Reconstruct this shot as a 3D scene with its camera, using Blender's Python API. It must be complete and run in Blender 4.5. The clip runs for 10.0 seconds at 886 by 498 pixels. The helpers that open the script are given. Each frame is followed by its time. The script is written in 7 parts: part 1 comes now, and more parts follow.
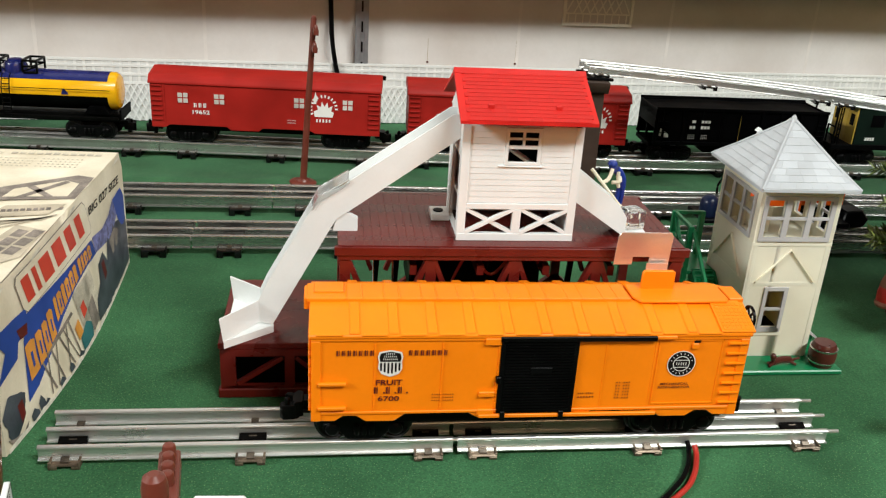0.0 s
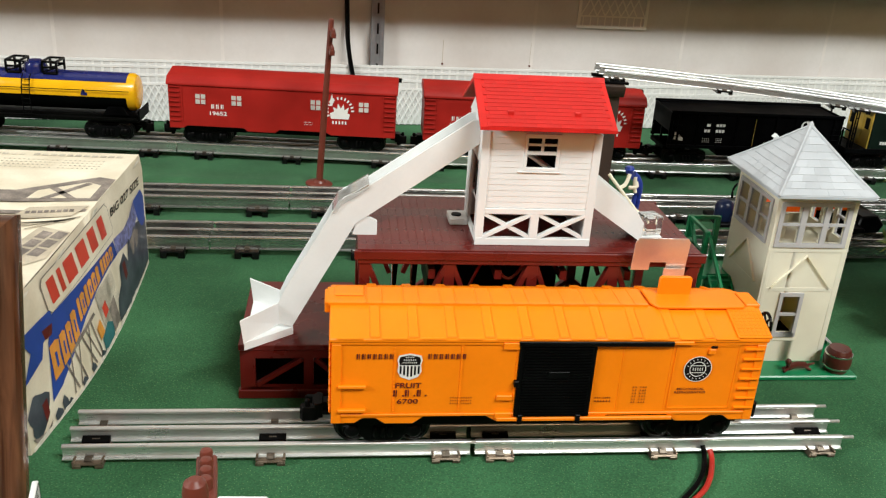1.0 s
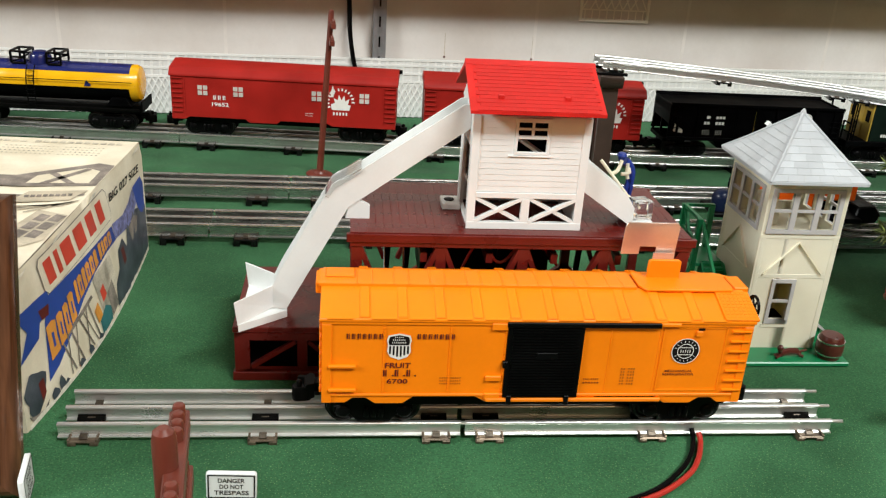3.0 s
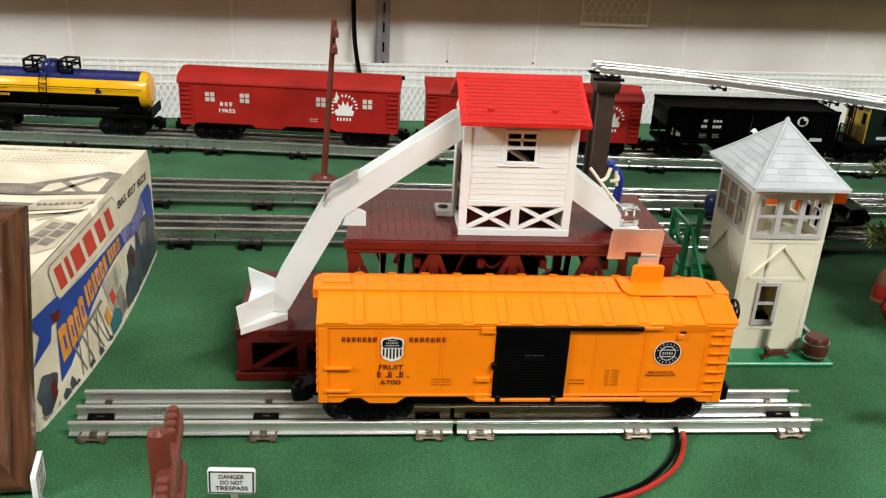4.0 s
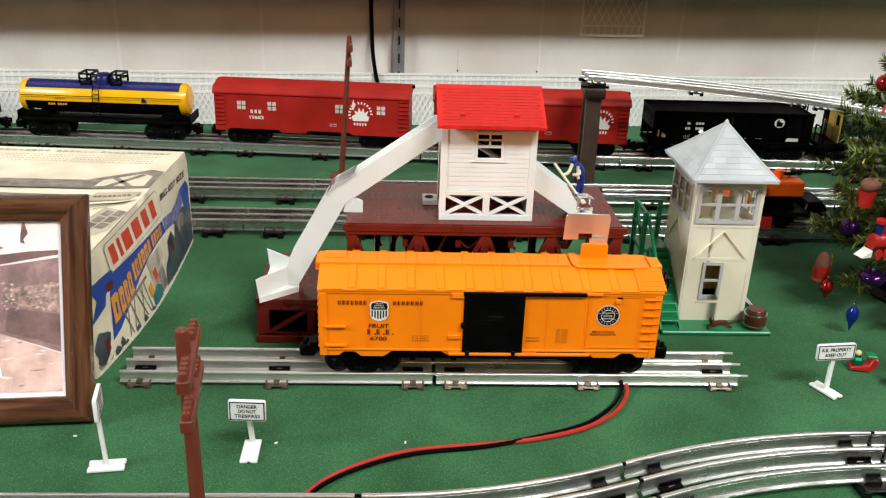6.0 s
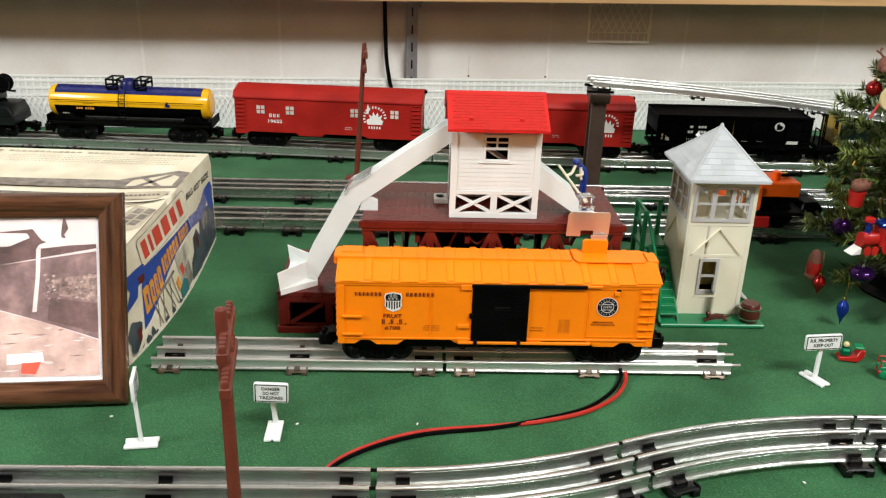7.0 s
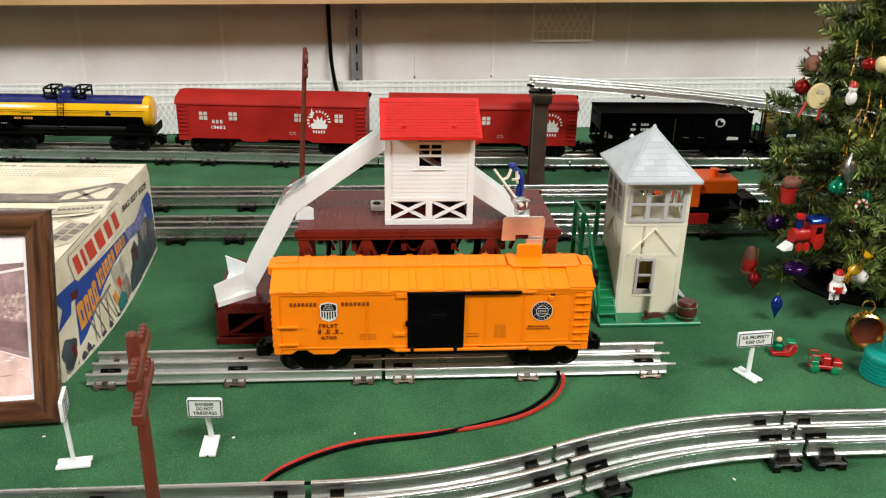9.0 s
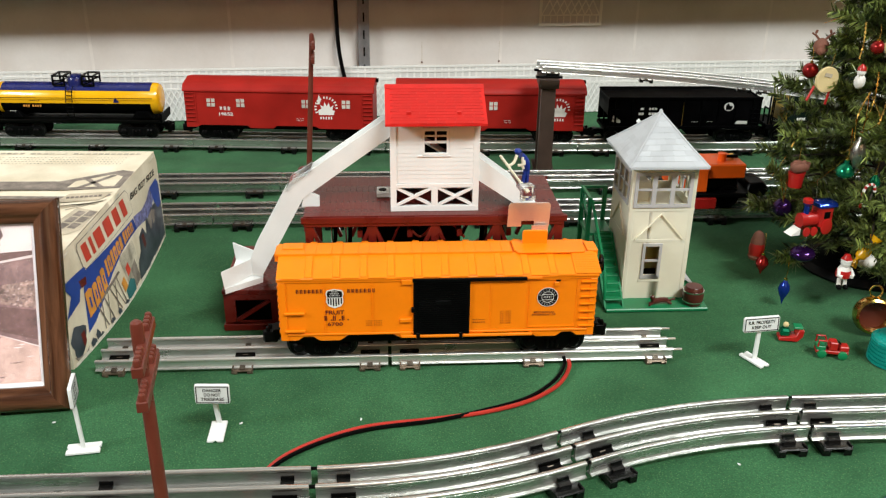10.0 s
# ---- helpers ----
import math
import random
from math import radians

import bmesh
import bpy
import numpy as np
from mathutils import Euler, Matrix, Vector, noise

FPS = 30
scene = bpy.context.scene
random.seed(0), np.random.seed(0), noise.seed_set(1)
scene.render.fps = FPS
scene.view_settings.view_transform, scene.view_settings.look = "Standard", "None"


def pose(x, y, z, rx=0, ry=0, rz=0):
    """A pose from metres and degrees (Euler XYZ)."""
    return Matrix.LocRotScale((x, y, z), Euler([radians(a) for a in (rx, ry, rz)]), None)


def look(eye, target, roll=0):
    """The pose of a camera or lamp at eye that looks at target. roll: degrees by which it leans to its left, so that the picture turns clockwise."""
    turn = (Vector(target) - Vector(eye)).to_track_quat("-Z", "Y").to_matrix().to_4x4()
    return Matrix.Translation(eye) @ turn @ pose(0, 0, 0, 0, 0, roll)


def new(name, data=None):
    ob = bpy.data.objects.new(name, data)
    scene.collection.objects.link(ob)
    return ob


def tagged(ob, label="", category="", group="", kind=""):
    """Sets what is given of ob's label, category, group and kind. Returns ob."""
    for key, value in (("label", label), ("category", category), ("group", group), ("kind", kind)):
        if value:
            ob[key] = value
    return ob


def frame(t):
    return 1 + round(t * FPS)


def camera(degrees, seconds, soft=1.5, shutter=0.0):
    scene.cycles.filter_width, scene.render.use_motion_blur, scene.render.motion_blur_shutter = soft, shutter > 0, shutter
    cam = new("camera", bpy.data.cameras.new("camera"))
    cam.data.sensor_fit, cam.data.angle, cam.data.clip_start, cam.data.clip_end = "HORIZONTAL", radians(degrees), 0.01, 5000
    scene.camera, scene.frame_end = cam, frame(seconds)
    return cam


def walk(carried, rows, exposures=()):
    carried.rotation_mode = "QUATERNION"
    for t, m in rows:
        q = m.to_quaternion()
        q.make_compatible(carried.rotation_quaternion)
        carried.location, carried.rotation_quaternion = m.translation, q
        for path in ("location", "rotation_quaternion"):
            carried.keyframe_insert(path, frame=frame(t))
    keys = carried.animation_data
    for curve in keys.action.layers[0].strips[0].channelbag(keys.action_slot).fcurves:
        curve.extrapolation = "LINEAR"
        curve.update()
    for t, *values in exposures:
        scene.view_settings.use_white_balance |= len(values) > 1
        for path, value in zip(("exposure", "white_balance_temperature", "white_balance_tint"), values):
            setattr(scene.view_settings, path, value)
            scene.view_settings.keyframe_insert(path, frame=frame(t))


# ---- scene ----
cam = camera(53.39, 10.0, soft=1.25)
PATH = [
    (0, (-0.07253, -0.40751, 0.29756), (0.05865, 0.50542, -0.08890), 3.600),
    (0.5, (-0.07928, -0.40885, 0.30127), (0.05393, 0.50367, -0.08548), 3.777),
    (1, (-0.07825, -0.41031, 0.30221), (0.04195, 0.50328, -0.08626), 3.714),
    (1.5, (-0.07999, -0.41198, 0.30110), (0.03625, 0.50234, -0.08685), 3.771),
    (2, (-0.07888, -0.41141, 0.29918), (0.03488, 0.50342, -0.08829), 3.845),
    (2.5, (-0.07351, -0.41413, 0.29357), (0.03786, 0.50076, -0.09446), 3.738),
    (4, (-0.05908, -0.43851, 0.31038), (0.03677, 0.47576, -0.08321), 3.185),
    (4.5, (-0.05051, -0.45481, 0.31738), (0.02834, 0.46108, -0.07623), 2.808),
    (5, (-0.03409, -0.48456, 0.32454), (0.03687, 0.43232, -0.06827), 2.759),
    (5.5, (-0.02712, -0.51398, 0.33323), (0.03245, 0.40392, -0.05909), 2.395),
    (7, (-0.02766, -0.58795, 0.35052), (0.00909, 0.33327, -0.03677), 1.801),
    (7.5, (-0.01795, -0.58682, 0.35818), (0.01221, 0.33432, -0.02988), 1.897),
    (8, (-0.01004, -0.58770, 0.36165), (0.04765, 0.33154, -0.02780), 2.610),
    (8.5, (-0.00621, -0.58673, 0.36181), (0.07066, 0.33184, -0.02588), 1.721),
    (9, (-0.00478, -0.58698, 0.36077), (0.07072, 0.32986, -0.03130), 1.277),
    (9.5, (-0.00119, -0.58866, 0.36204), (0.06992, 0.32244, -0.04395), 0.946),
    (10, (-0.00094, -0.58786, 0.36248), (0.06217, 0.32284, -0.04573), 0.765),
]
walk(cam, [(t, look(eye, target, roll)) for t, eye, target, roll in PATH])

# ---- light: fluorescent lamps at the left and high in front, plus an added warm fill ----
world = bpy.data.worlds.new("room_air")
scene.world = world
world.use_nodes = True
world.node_tree.nodes["Background"].inputs[0].default_value = (1.0, 0.8, 0.58, 1)
world.node_tree.nodes["Background"].inputs[1].default_value = 0.003


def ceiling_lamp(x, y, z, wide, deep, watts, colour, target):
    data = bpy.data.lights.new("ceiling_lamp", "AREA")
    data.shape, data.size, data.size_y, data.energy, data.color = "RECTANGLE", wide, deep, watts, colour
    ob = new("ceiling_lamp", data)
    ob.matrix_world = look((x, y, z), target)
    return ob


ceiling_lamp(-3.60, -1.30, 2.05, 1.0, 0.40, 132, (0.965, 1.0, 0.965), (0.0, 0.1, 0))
ceiling_lamp(1.80, -2.40, 3.60, 2.4, 0.12, 232, (0.965, 1.0, 0.965), (0.3, 0.2, 0))
# added warm fill in place of light bounced about the room, not a fitting
ceiling_lamp(0.90, -3.20, 1.90, 2.8, 1.2, 20, (1.0, 0.64, 0.33), (0.60, 0.2, 0))

# ---- materials ----


def mat(name, colour, rough=0.5, metal=0.0, vary=0.12, coarse=40.0, fine=900.0, bump=0.0, glass=0.0, coat=0.0, island=0.0, second=None, spec=0.5, rvary=0.12, piece=0.0):
    """A surface with stains at a coarse scale and grain at a fine one. second: a colour that the stains lean to."""
    m = bpy.data.materials.new(name)
    m.use_nodes = True
    nt = m.node_tree
    n, link = nt.nodes, nt.links.new
    b = n["Principled BSDF"]
    tc = n.new("ShaderNodeTexCoord")
    big, small = n.new("ShaderNodeTexNoise"), n.new("ShaderNodeTexNoise")
    for node, scale, detail in ((big, coarse, 4), (small, fine, 3)):
        node.inputs["Scale"].default_value, node.inputs["Detail"].default_value = scale, detail
        link(tc.outputs["Object"], node.inputs["Vector"])
    dark = [c * (1 - 1.6 * vary) for c in colour]
    lite = [min(1, c * (1 + 1.2 * vary)) for c in colour]
    ramp = n.new("ShaderNodeValToRGB")
    ramp.color_ramp.elements[0].position, ramp.color_ramp.elements[1].position = 0.3, 0.7
    ramp.color_ramp.elements[0].color = (*(second or dark), 1)
    ramp.color_ramp.elements[1].color = (*lite, 1)
    link(big.outputs["Fac"], ramp.inputs["Fac"])
    grain = n.new("ShaderNodeMix")
    grain.data_type, grain.blend_type = "RGBA", "MULTIPLY"
    grain.inputs["Factor"].default_value = min(1.0, 0.3 + vary)
    gr = n.new("ShaderNodeMapRange")
    gr.inputs["From Min"].default_value, gr.inputs["From Max"].default_value = 0.3, 0.7
    gr.inputs["To Min"].default_value, gr.inputs["To Max"].default_value = 1 - 1.5 * vary, 1.0
    link(small.outputs["Fac"], gr.inputs["Value"])
    link(ramp.outputs["Color"], grain.inputs["A"])
    link(gr.outputs["Result"], grain.inputs["B"])
    last = grain.outputs["Result"]
    if piece:
        info, hsv = n.new("ShaderNodeObjectInfo"), n.new("ShaderNodeHueSaturation")
        mr = n.new("ShaderNodeMapRange")
        mr.inputs["To Min"].default_value, mr.inputs["To Max"].default_value = 1 - piece, 1 + piece
        link(info.outputs["Random"], mr.inputs["Value"])
        link(mr.outputs["Result"], hsv.inputs["Value"])
        link(last, hsv.inputs["Color"])
        last = hsv.outputs["Color"]
    if island:
        geo, hsv = n.new("ShaderNodeNewGeometry"), n.new("ShaderNodeHueSaturation")
        mr = n.new("ShaderNodeMapRange")
        mr.inputs["To Min"].default_value, mr.inputs["To Max"].default_value = 1 - island, 1 + island
        link(geo.outputs["Random Per Island"], mr.inputs["Value"])
        link(mr.outputs["Result"], hsv.inputs["Value"])
        link(last, hsv.inputs["Color"])
        last = hsv.outputs["Color"]
    link(last, b.inputs["Base Color"])
    rr = n.new("ShaderNodeMapRange")
    rr.inputs["To Min"].default_value, rr.inputs["To Max"].default_value = max(0.02, rough - rvary), min(1, rough + rvary)
    link(big.outputs["Fac"], rr.inputs["Value"])
    link(rr.outputs["Result"], b.inputs["Roughness"])
    b.inputs["Metallic"].default_value = metal
    b.inputs["Transmission Weight"].default_value = glass
    b.inputs["Coat Weight"].default_value = coat
    b.inputs["Specular IOR Level"].default_value = spec
    if bump:
        bp = n.new("ShaderNodeBump")
        bp.inputs["Strength"].default_value, bp.inputs["Distance"].default_value = bump, 0.0004
        link(small.outputs["Fac"], bp.inputs["Height"])
        link(bp.outputs["Normal"], b.inputs["Normal"])
    return m


ORANGE = mat("orange_plastic", (0.96, 0.232, 0.003), 0.42, vary=0.05, coarse=25, fine=500, bump=0.05, spec=0.25)
BLACK = mat("black_plastic", (0.0025, 0.0025, 0.0028), 0.34, vary=0.25, fine=700, bump=0.08, spec=0.08)
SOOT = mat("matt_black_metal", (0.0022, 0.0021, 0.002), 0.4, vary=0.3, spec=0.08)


def streaked_metal(name, bright, dull, rough, metal, long=5.0):
    """Rolled tinplate: scratches drawn out along x, with duller smudges."""
    m = mat(name, bright, rough, metal=metal, vary=0.06)
    n, link = m.node_tree.nodes, m.node_tree.links.new
    b, tc = n["Principled BSDF"], n.new("ShaderNodeTexCoord")
    mp, scratch, smudge = n.new("ShaderNodeMapping"), n.new("ShaderNodeTexNoise"), n.new("ShaderNodeTexNoise")
    mp.inputs["Scale"].default_value = (long, 420, 620)
    scratch.inputs["Scale"].default_value, scratch.inputs["Detail"].default_value = 1.0, 5
    smudge.inputs["Scale"].default_value, smudge.inputs["Detail"].default_value = 34, 5
    link(tc.outputs["Object"], mp.inputs["Vector"])
    link(mp.outputs["Vector"], scratch.inputs["Vector"])
    link(tc.outputs["Object"], smudge.inputs["Vector"])
    both = n.new("ShaderNodeMath")
    both.operation = "ADD"
    link(scratch.outputs["Fac"], both.inputs[0])
    link(smudge.outputs["Fac"], both.inputs[1])
    ramp = n.new("ShaderNodeValToRGB")
    ramp.color_ramp.elements[0].position, ramp.color_ramp.elements[1].position = 0.36, 0.58
    ramp.color_ramp.elements[0].color, ramp.color_ramp.elements[1].color = (*dull, 1), (*bright, 1)
    half = n.new("ShaderNodeMath")
    half.operation = "MULTIPLY"
    half.inputs[1].default_value = 0.5
    link(both.outputs["Value"], half.inputs[0])
    link(half.outputs["Value"], ramp.inputs["Fac"])
    link(ramp.outputs["Color"], b.inputs["Base Color"])
    gloss = n.new("ShaderNodeMapRange")
    gloss.inputs["From Min"].default_value, gloss.inputs["From Max"].default_value = 0.35, 0.65
    gloss.inputs["To Min"].default_value, gloss.inputs["To Max"].default_value = rough + 0.12, rough - 0.08
    link(half.outputs["Value"], gloss.inputs["Value"])
    link(gloss.outputs["Result"], b.inputs["Roughness"])
    relief = n.new("ShaderNodeBump")
    relief.inputs["Strength"].default_value, relief.inputs["Distance"].default_value = 0.25, 0.0003
    link(scratch.outputs["Fac"], relief.inputs["Height"])
    link(relief.outputs["Normal"], b.inputs["Normal"])
    return m


WHEELGREY = mat("dark_cast_wheel_metal", (0.006, 0.0062, 0.0064), 0.32, metal=0.1, vary=0.3, spec=0.25)
STEEL = streaked_metal("tinplate_rail", (0.80, 0.81, 0.80), (0.56, 0.56, 0.54), 0.32, 0.85)
OLDSTEEL = streaked_metal("worn_tinplate_rail", (0.56, 0.56, 0.55), (0.30, 0.295, 0.28), 0.26, 0.95)
FRONTSTEEL = streaked_metal("scuffed_tinplate_rail", (0.68, 0.69, 0.67), (0.37, 0.37, 0.355), 0.30, 0.92)
TIEBROWN = mat("brown_tie_metal", (0.19, 0.145, 0.105), 0.36, metal=0.7, vary=0.3, coarse=120)
TIETAB = mat("bare_tie_tab", (0.15, 0.125, 0.10), 0.38, metal=0.9, vary=0.25, coarse=160)
TIEBLACK = mat("black_tie_metal", (0.004, 0.004, 0.004), 0.22, vary=0.3, spec=0.4)
WHITE = mat("white_plastic", (0.80, 0.83, 0.83), 0.42, vary=0.04, coarse=30, fine=600, bump=0.04)
CREAM = mat("cream_plastic", (0.97, 0.925, 0.77), 0.42, vary=0.05, coarse=30, bump=0.03)


def let_light_through(m, share, colour):
    """Thin plastic: part of the light passes and scatters behind."""
    n, link = m.node_tree.nodes, m.node_tree.links.new
    thin, mix = n.new("ShaderNodeBsdfTranslucent"), n.new("ShaderNodeMixShader")
    thin.inputs["Color"].default_value = (*colour, 1)
    mix.inputs["Fac"].default_value = share
    link(n["Principled BSDF"].outputs["BSDF"], mix.inputs[1])
    link(thin.outputs["BSDF"], mix.inputs[2])
    link(mix.outputs["Shader"], n["Material Output"].inputs["Surface"])


let_light_through(CREAM, 0.22, (0.98, 0.80, 0.38))
ROOFRED = mat("red_plastic_roof", (0.56, 0.016, 0.012), 0.45, vary=0.1, coarse=50, bump=0.08, spec=0.3, piece=0.06)
ROOFGREY = mat("light_grey_plastic_roof", (0.58, 0.62, 0.665), 0.36, vary=0.06, coarse=50, bump=0.06, piece=0.09)
MAROON = mat("maroon_plastic", (0.120, 0.0105, 0.0075), 0.29, vary=0.16, coarse=40, bump=0.05, spec=0.32)
BROWNPOLE = mat("reddish_brown_plastic", (0.14, 0.030, 0.018), 0.36, vary=0.1, coarse=60, bump=0.04)
PIERBROWN = mat("dark_brown_plastic", (0.045, 0.026, 0.018), 0.5, vary=0.2, bump=0.06)
TOYGREEN = mat("bright_green_plastic", (0.006, 0.20, 0.075), 0.35, vary=0.1, bump=0.05)
GREYTRIM = mat("pale_grey_window_plastic", (0.60, 0.59, 0.605), 0.42, vary=0.06)
MOTORORANGE = mat("red_orange_plastic", (0.88, 0.115, 0.006), 0.38, vary=0.06, coarse=30, bump=0.04)
CARRED = mat("red_car_plastic", (0.34, 0.013, 0.009), 0.5, vary=0.12, coarse=30, bump=0.04, spec=0.22)
WINGREY = mat("frosted_window_insert", (0.55, 0.52, 0.48), 0.4, vary=0.15)
YELLOW = mat("glossy_yellow_paint", (0.85, 0.44, 0.006), 0.22, vary=0.05, coat=0.3)
NAVY = mat("navy_blue_plastic", (0.012, 0.018, 0.12), 0.25, vary=0.12, coat=0.3)
DEEPBLUE = mat("blue_black_plastic", (0.006, 0.011, 0.034), 0.3, vary=0.15, spec=0.2)
HOPBLACK = mat("hopper_black_plastic", (0.0020, 0.0020, 0.0024), 0.5, vary=0.3, bump=0.05, spec=0.03)
INKBLACK = mat("black_print", (0.008, 0.006, 0.006), 0.6, vary=0.15, spec=0.12)
INKRED = mat("dark_red_print", (0.12, 0.007, 0.006), 0.5, vary=0.15)
INKWHITE = mat("white_print", (0.78, 0.77, 0.74), 0.5, vary=0.06)
CARTONRED = mat("red_carton_print", (0.62, 0.055, 0.03), 0.5, vary=0.1)
CARTONBLUE = mat("blue_carton_print", (0.02, 0.06, 0.33), 0.5, vary=0.12)
CARTONGOLD = mat("orange_carton_print", (0.72, 0.30, 0.05), 0.5, vary=0.15)
CARTONGREY = mat("grey_carton_print", (0.26, 0.22, 0.19), 0.6, vary=0.35, coarse=90)
CARTONTAN = mat("tan_carton_print", (0.52, 0.45, 0.34), 0.6, vary=0.2, coarse=60)
CARTONTEAL = mat("teal_carton_print", (0.03, 0.16, 0.17), 0.6, vary=0.2)
CARTONDARK = mat("blue_black_carton_print", (0.022, 0.026, 0.038), 0.42, vary=0.3, coarse=55, second=(0.09, 0.10, 0.13))
CARTONFAINT = mat("faint_grey_carton_print", (0.60, 0.545, 0.435), 0.6, vary=0.3, coarse=60)
CARTONWORN = mat("torn_white_carton_edge", (0.74, 0.70, 0.60), 0.8, vary=0.15, coarse=200)
CARTON = mat("aged_cream_cardboard", (0.78, 0.72, 0.58), 0.5, vary=0.1, coarse=26, fine=500, bump=0.12, second=(0.64, 0.565, 0.42))
PHOTOPALE = mat("pale_pink_photo_print", (0.47, 0.405, 0.395), 0.5, vary=0.1, coarse=30)
PHOTOMID = mat("dusty_rose_photo_print", (0.17, 0.10, 0.098), 0.5, vary=0.35, coarse=60, fine=260)
PHOTODARK = mat("brown_photo_print", (0.10, 0.052, 0.05), 0.5, vary=0.35, coarse=60, fine=260)
MATBOARD = mat("white_mat_board", (0.56, 0.555, 0.57), 0.6, vary=0.04)
WIRERED = mat("red_wire_insulation", (0.46, 0.030, 0.020), 0.35, vary=0.1)
GOLD = mat("gold_foil", (0.85, 0.55, 0.14), 0.2, metal=1.0, vary=0.15)
DULLSILVER = mat("tarnished_silver_foil", (0.42, 0.41, 0.38), 0.3, metal=0.9, vary=0.25, coarse=200)
SILVER = mat("silver_foil", (0.75, 0.75, 0.74), 0.2, metal=1.0, vary=0.1)
GALV = mat("galvanised_steel", (0.36, 0.38, 0.40), 0.42, metal=0.75, vary=0.15, coarse=60)
TEAL = mat("teal_plastic", (0.004, 0.26, 0.22), 0.28, vary=0.08)
BARREL = mat("dark_red_brown_plastic", (0.09, 0.02, 0.014), 0.3, vary=0.15)
BRIGHTRED = mat("bright_red_enamel", (0.42, 0.012, 0.010), 0.35, vary=0.1)
FIGBLUE = mat("blue_figure_plastic", (0.012, 0.04, 0.30), 0.4, vary=0.1)
PURPLE = mat("purple_glass_ornament", (0.035, 0.008, 0.075), 0.12, metal=0.7, vary=0.1)
BLUEBALL = mat("blue_glass_ornament", (0.010, 0.04, 0.30), 0.12, metal=0.6, vary=0.1)
REDBALL = mat("red_glass_ornament", (0.30, 0.012, 0.012), 0.14, metal=0.6, vary=0.1)
GREENBALL = mat("green_glass_ornament", (0.006, 0.22, 0.11), 0.12, metal=0.7, vary=0.1)
ROSE = mat("dusty_brown_fabric_rose", (0.22, 0.085, 0.055), 0.8, vary=0.2, bump=0.3)
DRUMSKIN = mat("pale_yellow_felt", (0.66, 0.53, 0.27), 0.7, vary=0.08, bump=0.2)
BARK = mat("dark_bark", (0.035, 0.024, 0.016), 0.85, vary=0.3, bump=0.4)
NEEDLE = mat("green_pvc_needles", (0.20, 0.25, 0.06), 0.36, vary=0.2, coarse=45, island=0.95, second=(0.012, 0.030, 0.011))
CLEAR = mat("clear_acrylic", (0.95, 0.96, 0.96), 0.08, vary=0.02, glass=1.0, rvary=0.05)
SNOW = mat("white_netting", (0.78, 0.78, 0.76), 0.8, vary=0.05, fine=700, bump=0.2)
NETSHEET = mat("grey_white_sheet", (0.70, 0.70, 0.685), 0.8, vary=0.08, coarse=30, fine=300, bump=0.1)
LOCODARK = mat("dark_slate_painted_metal", (0.008, 0.010, 0.010), 0.4, vary=0.25, spec=0.15)
CABGREEN = mat("dark_green_car_plastic", (0.006, 0.014, 0.010), 0.4, vary=0.2, bump=0.04, spec=0.12)
OCHRE = mat("ochre_yellow_plastic", (0.46, 0.30, 0.045), 0.45, vary=0.15, coarse=50, bump=0.05, spec=0.2)
POSTERBLUE = mat("royal_blue_plastic", (0.012, 0.07, 0.42), 0.35, vary=0.08)
COPPER = mat("bright_polished_metal", (0.82, 0.75, 0.71), 0.36, metal=0.85, vary=0.06)


def felt_material():
    m = mat("green_felt", (0.036, 0.126, 0.053), 0.95, vary=0.40, coarse=11, fine=820, bump=1.0, spec=0.1, second=(0.022, 0.088, 0.035))
    nt = m.node_tree
    n, link = nt.nodes, nt.links.new
    b, tc = n["Principled BSDF"], n.new("ShaderNodeTexCoord")
    old = b.inputs["Base Color"].links[0].from_socket
    fleck = n.new("ShaderNodeTexVoronoi")
    fleck.inputs["Scale"].default_value = 640
    link(tc.outputs["Object"], fleck.inputs["Vector"])
    near = n.new("ShaderNodeMapRange")
    near.inputs["From Min"].default_value, near.inputs["From Max"].default_value = 0.08, 0.24
    near.inputs["To Min"].default_value, near.inputs["To Max"].default_value = 0.62, 0.0
    link(fleck.outputs["Distance"], near.inputs["Value"])
    mix = n.new("ShaderNodeMix")
    mix.data_type = "RGBA"
    mix.inputs["B"].default_value = (0.19, 0.33, 0.14, 1)
    link(near.outputs["Result"], mix.inputs["Factor"])
    link(old, mix.inputs["A"])
    link(mix.outputs["Result"], b.inputs["Base Color"])
    b.inputs["Sheen Weight"].default_value = 0.05
    return m


def wood_material(name, pale, deep, scale, rough):
    m = mat(name, pale, rough, vary=0.1)
    nt = m.node_tree
    n, link = nt.nodes, nt.links.new
    b, tc, mp, wave = n["Principled BSDF"], n.new("ShaderNodeTexCoord"), n.new("ShaderNodeMapping"), n.new("ShaderNodeTexNoise")
    mp.inputs["Scale"].default_value = scale
    wave.inputs["Scale"].default_value, wave.inputs["Detail"].default_value, wave.inputs["Distortion"].default_value = 1.0, 6, 0.6
    link(tc.outputs["Object"], mp.inputs["Vector"])
    link(mp.outputs["Vector"], wave.inputs["Vector"])
    ramp = n.new("ShaderNodeValToRGB")
    ramp.color_ramp.elements[0].position, ramp.color_ramp.elements[1].position = 0.35, 0.68
    ramp.color_ramp.elements[0].color, ramp.color_ramp.elements[1].color = (*deep, 1), (*pale, 1)
    link(wave.outputs["Fac"], ramp.inputs["Fac"])
    link(ramp.outputs["Color"], b.inputs["Base Color"])
    return m


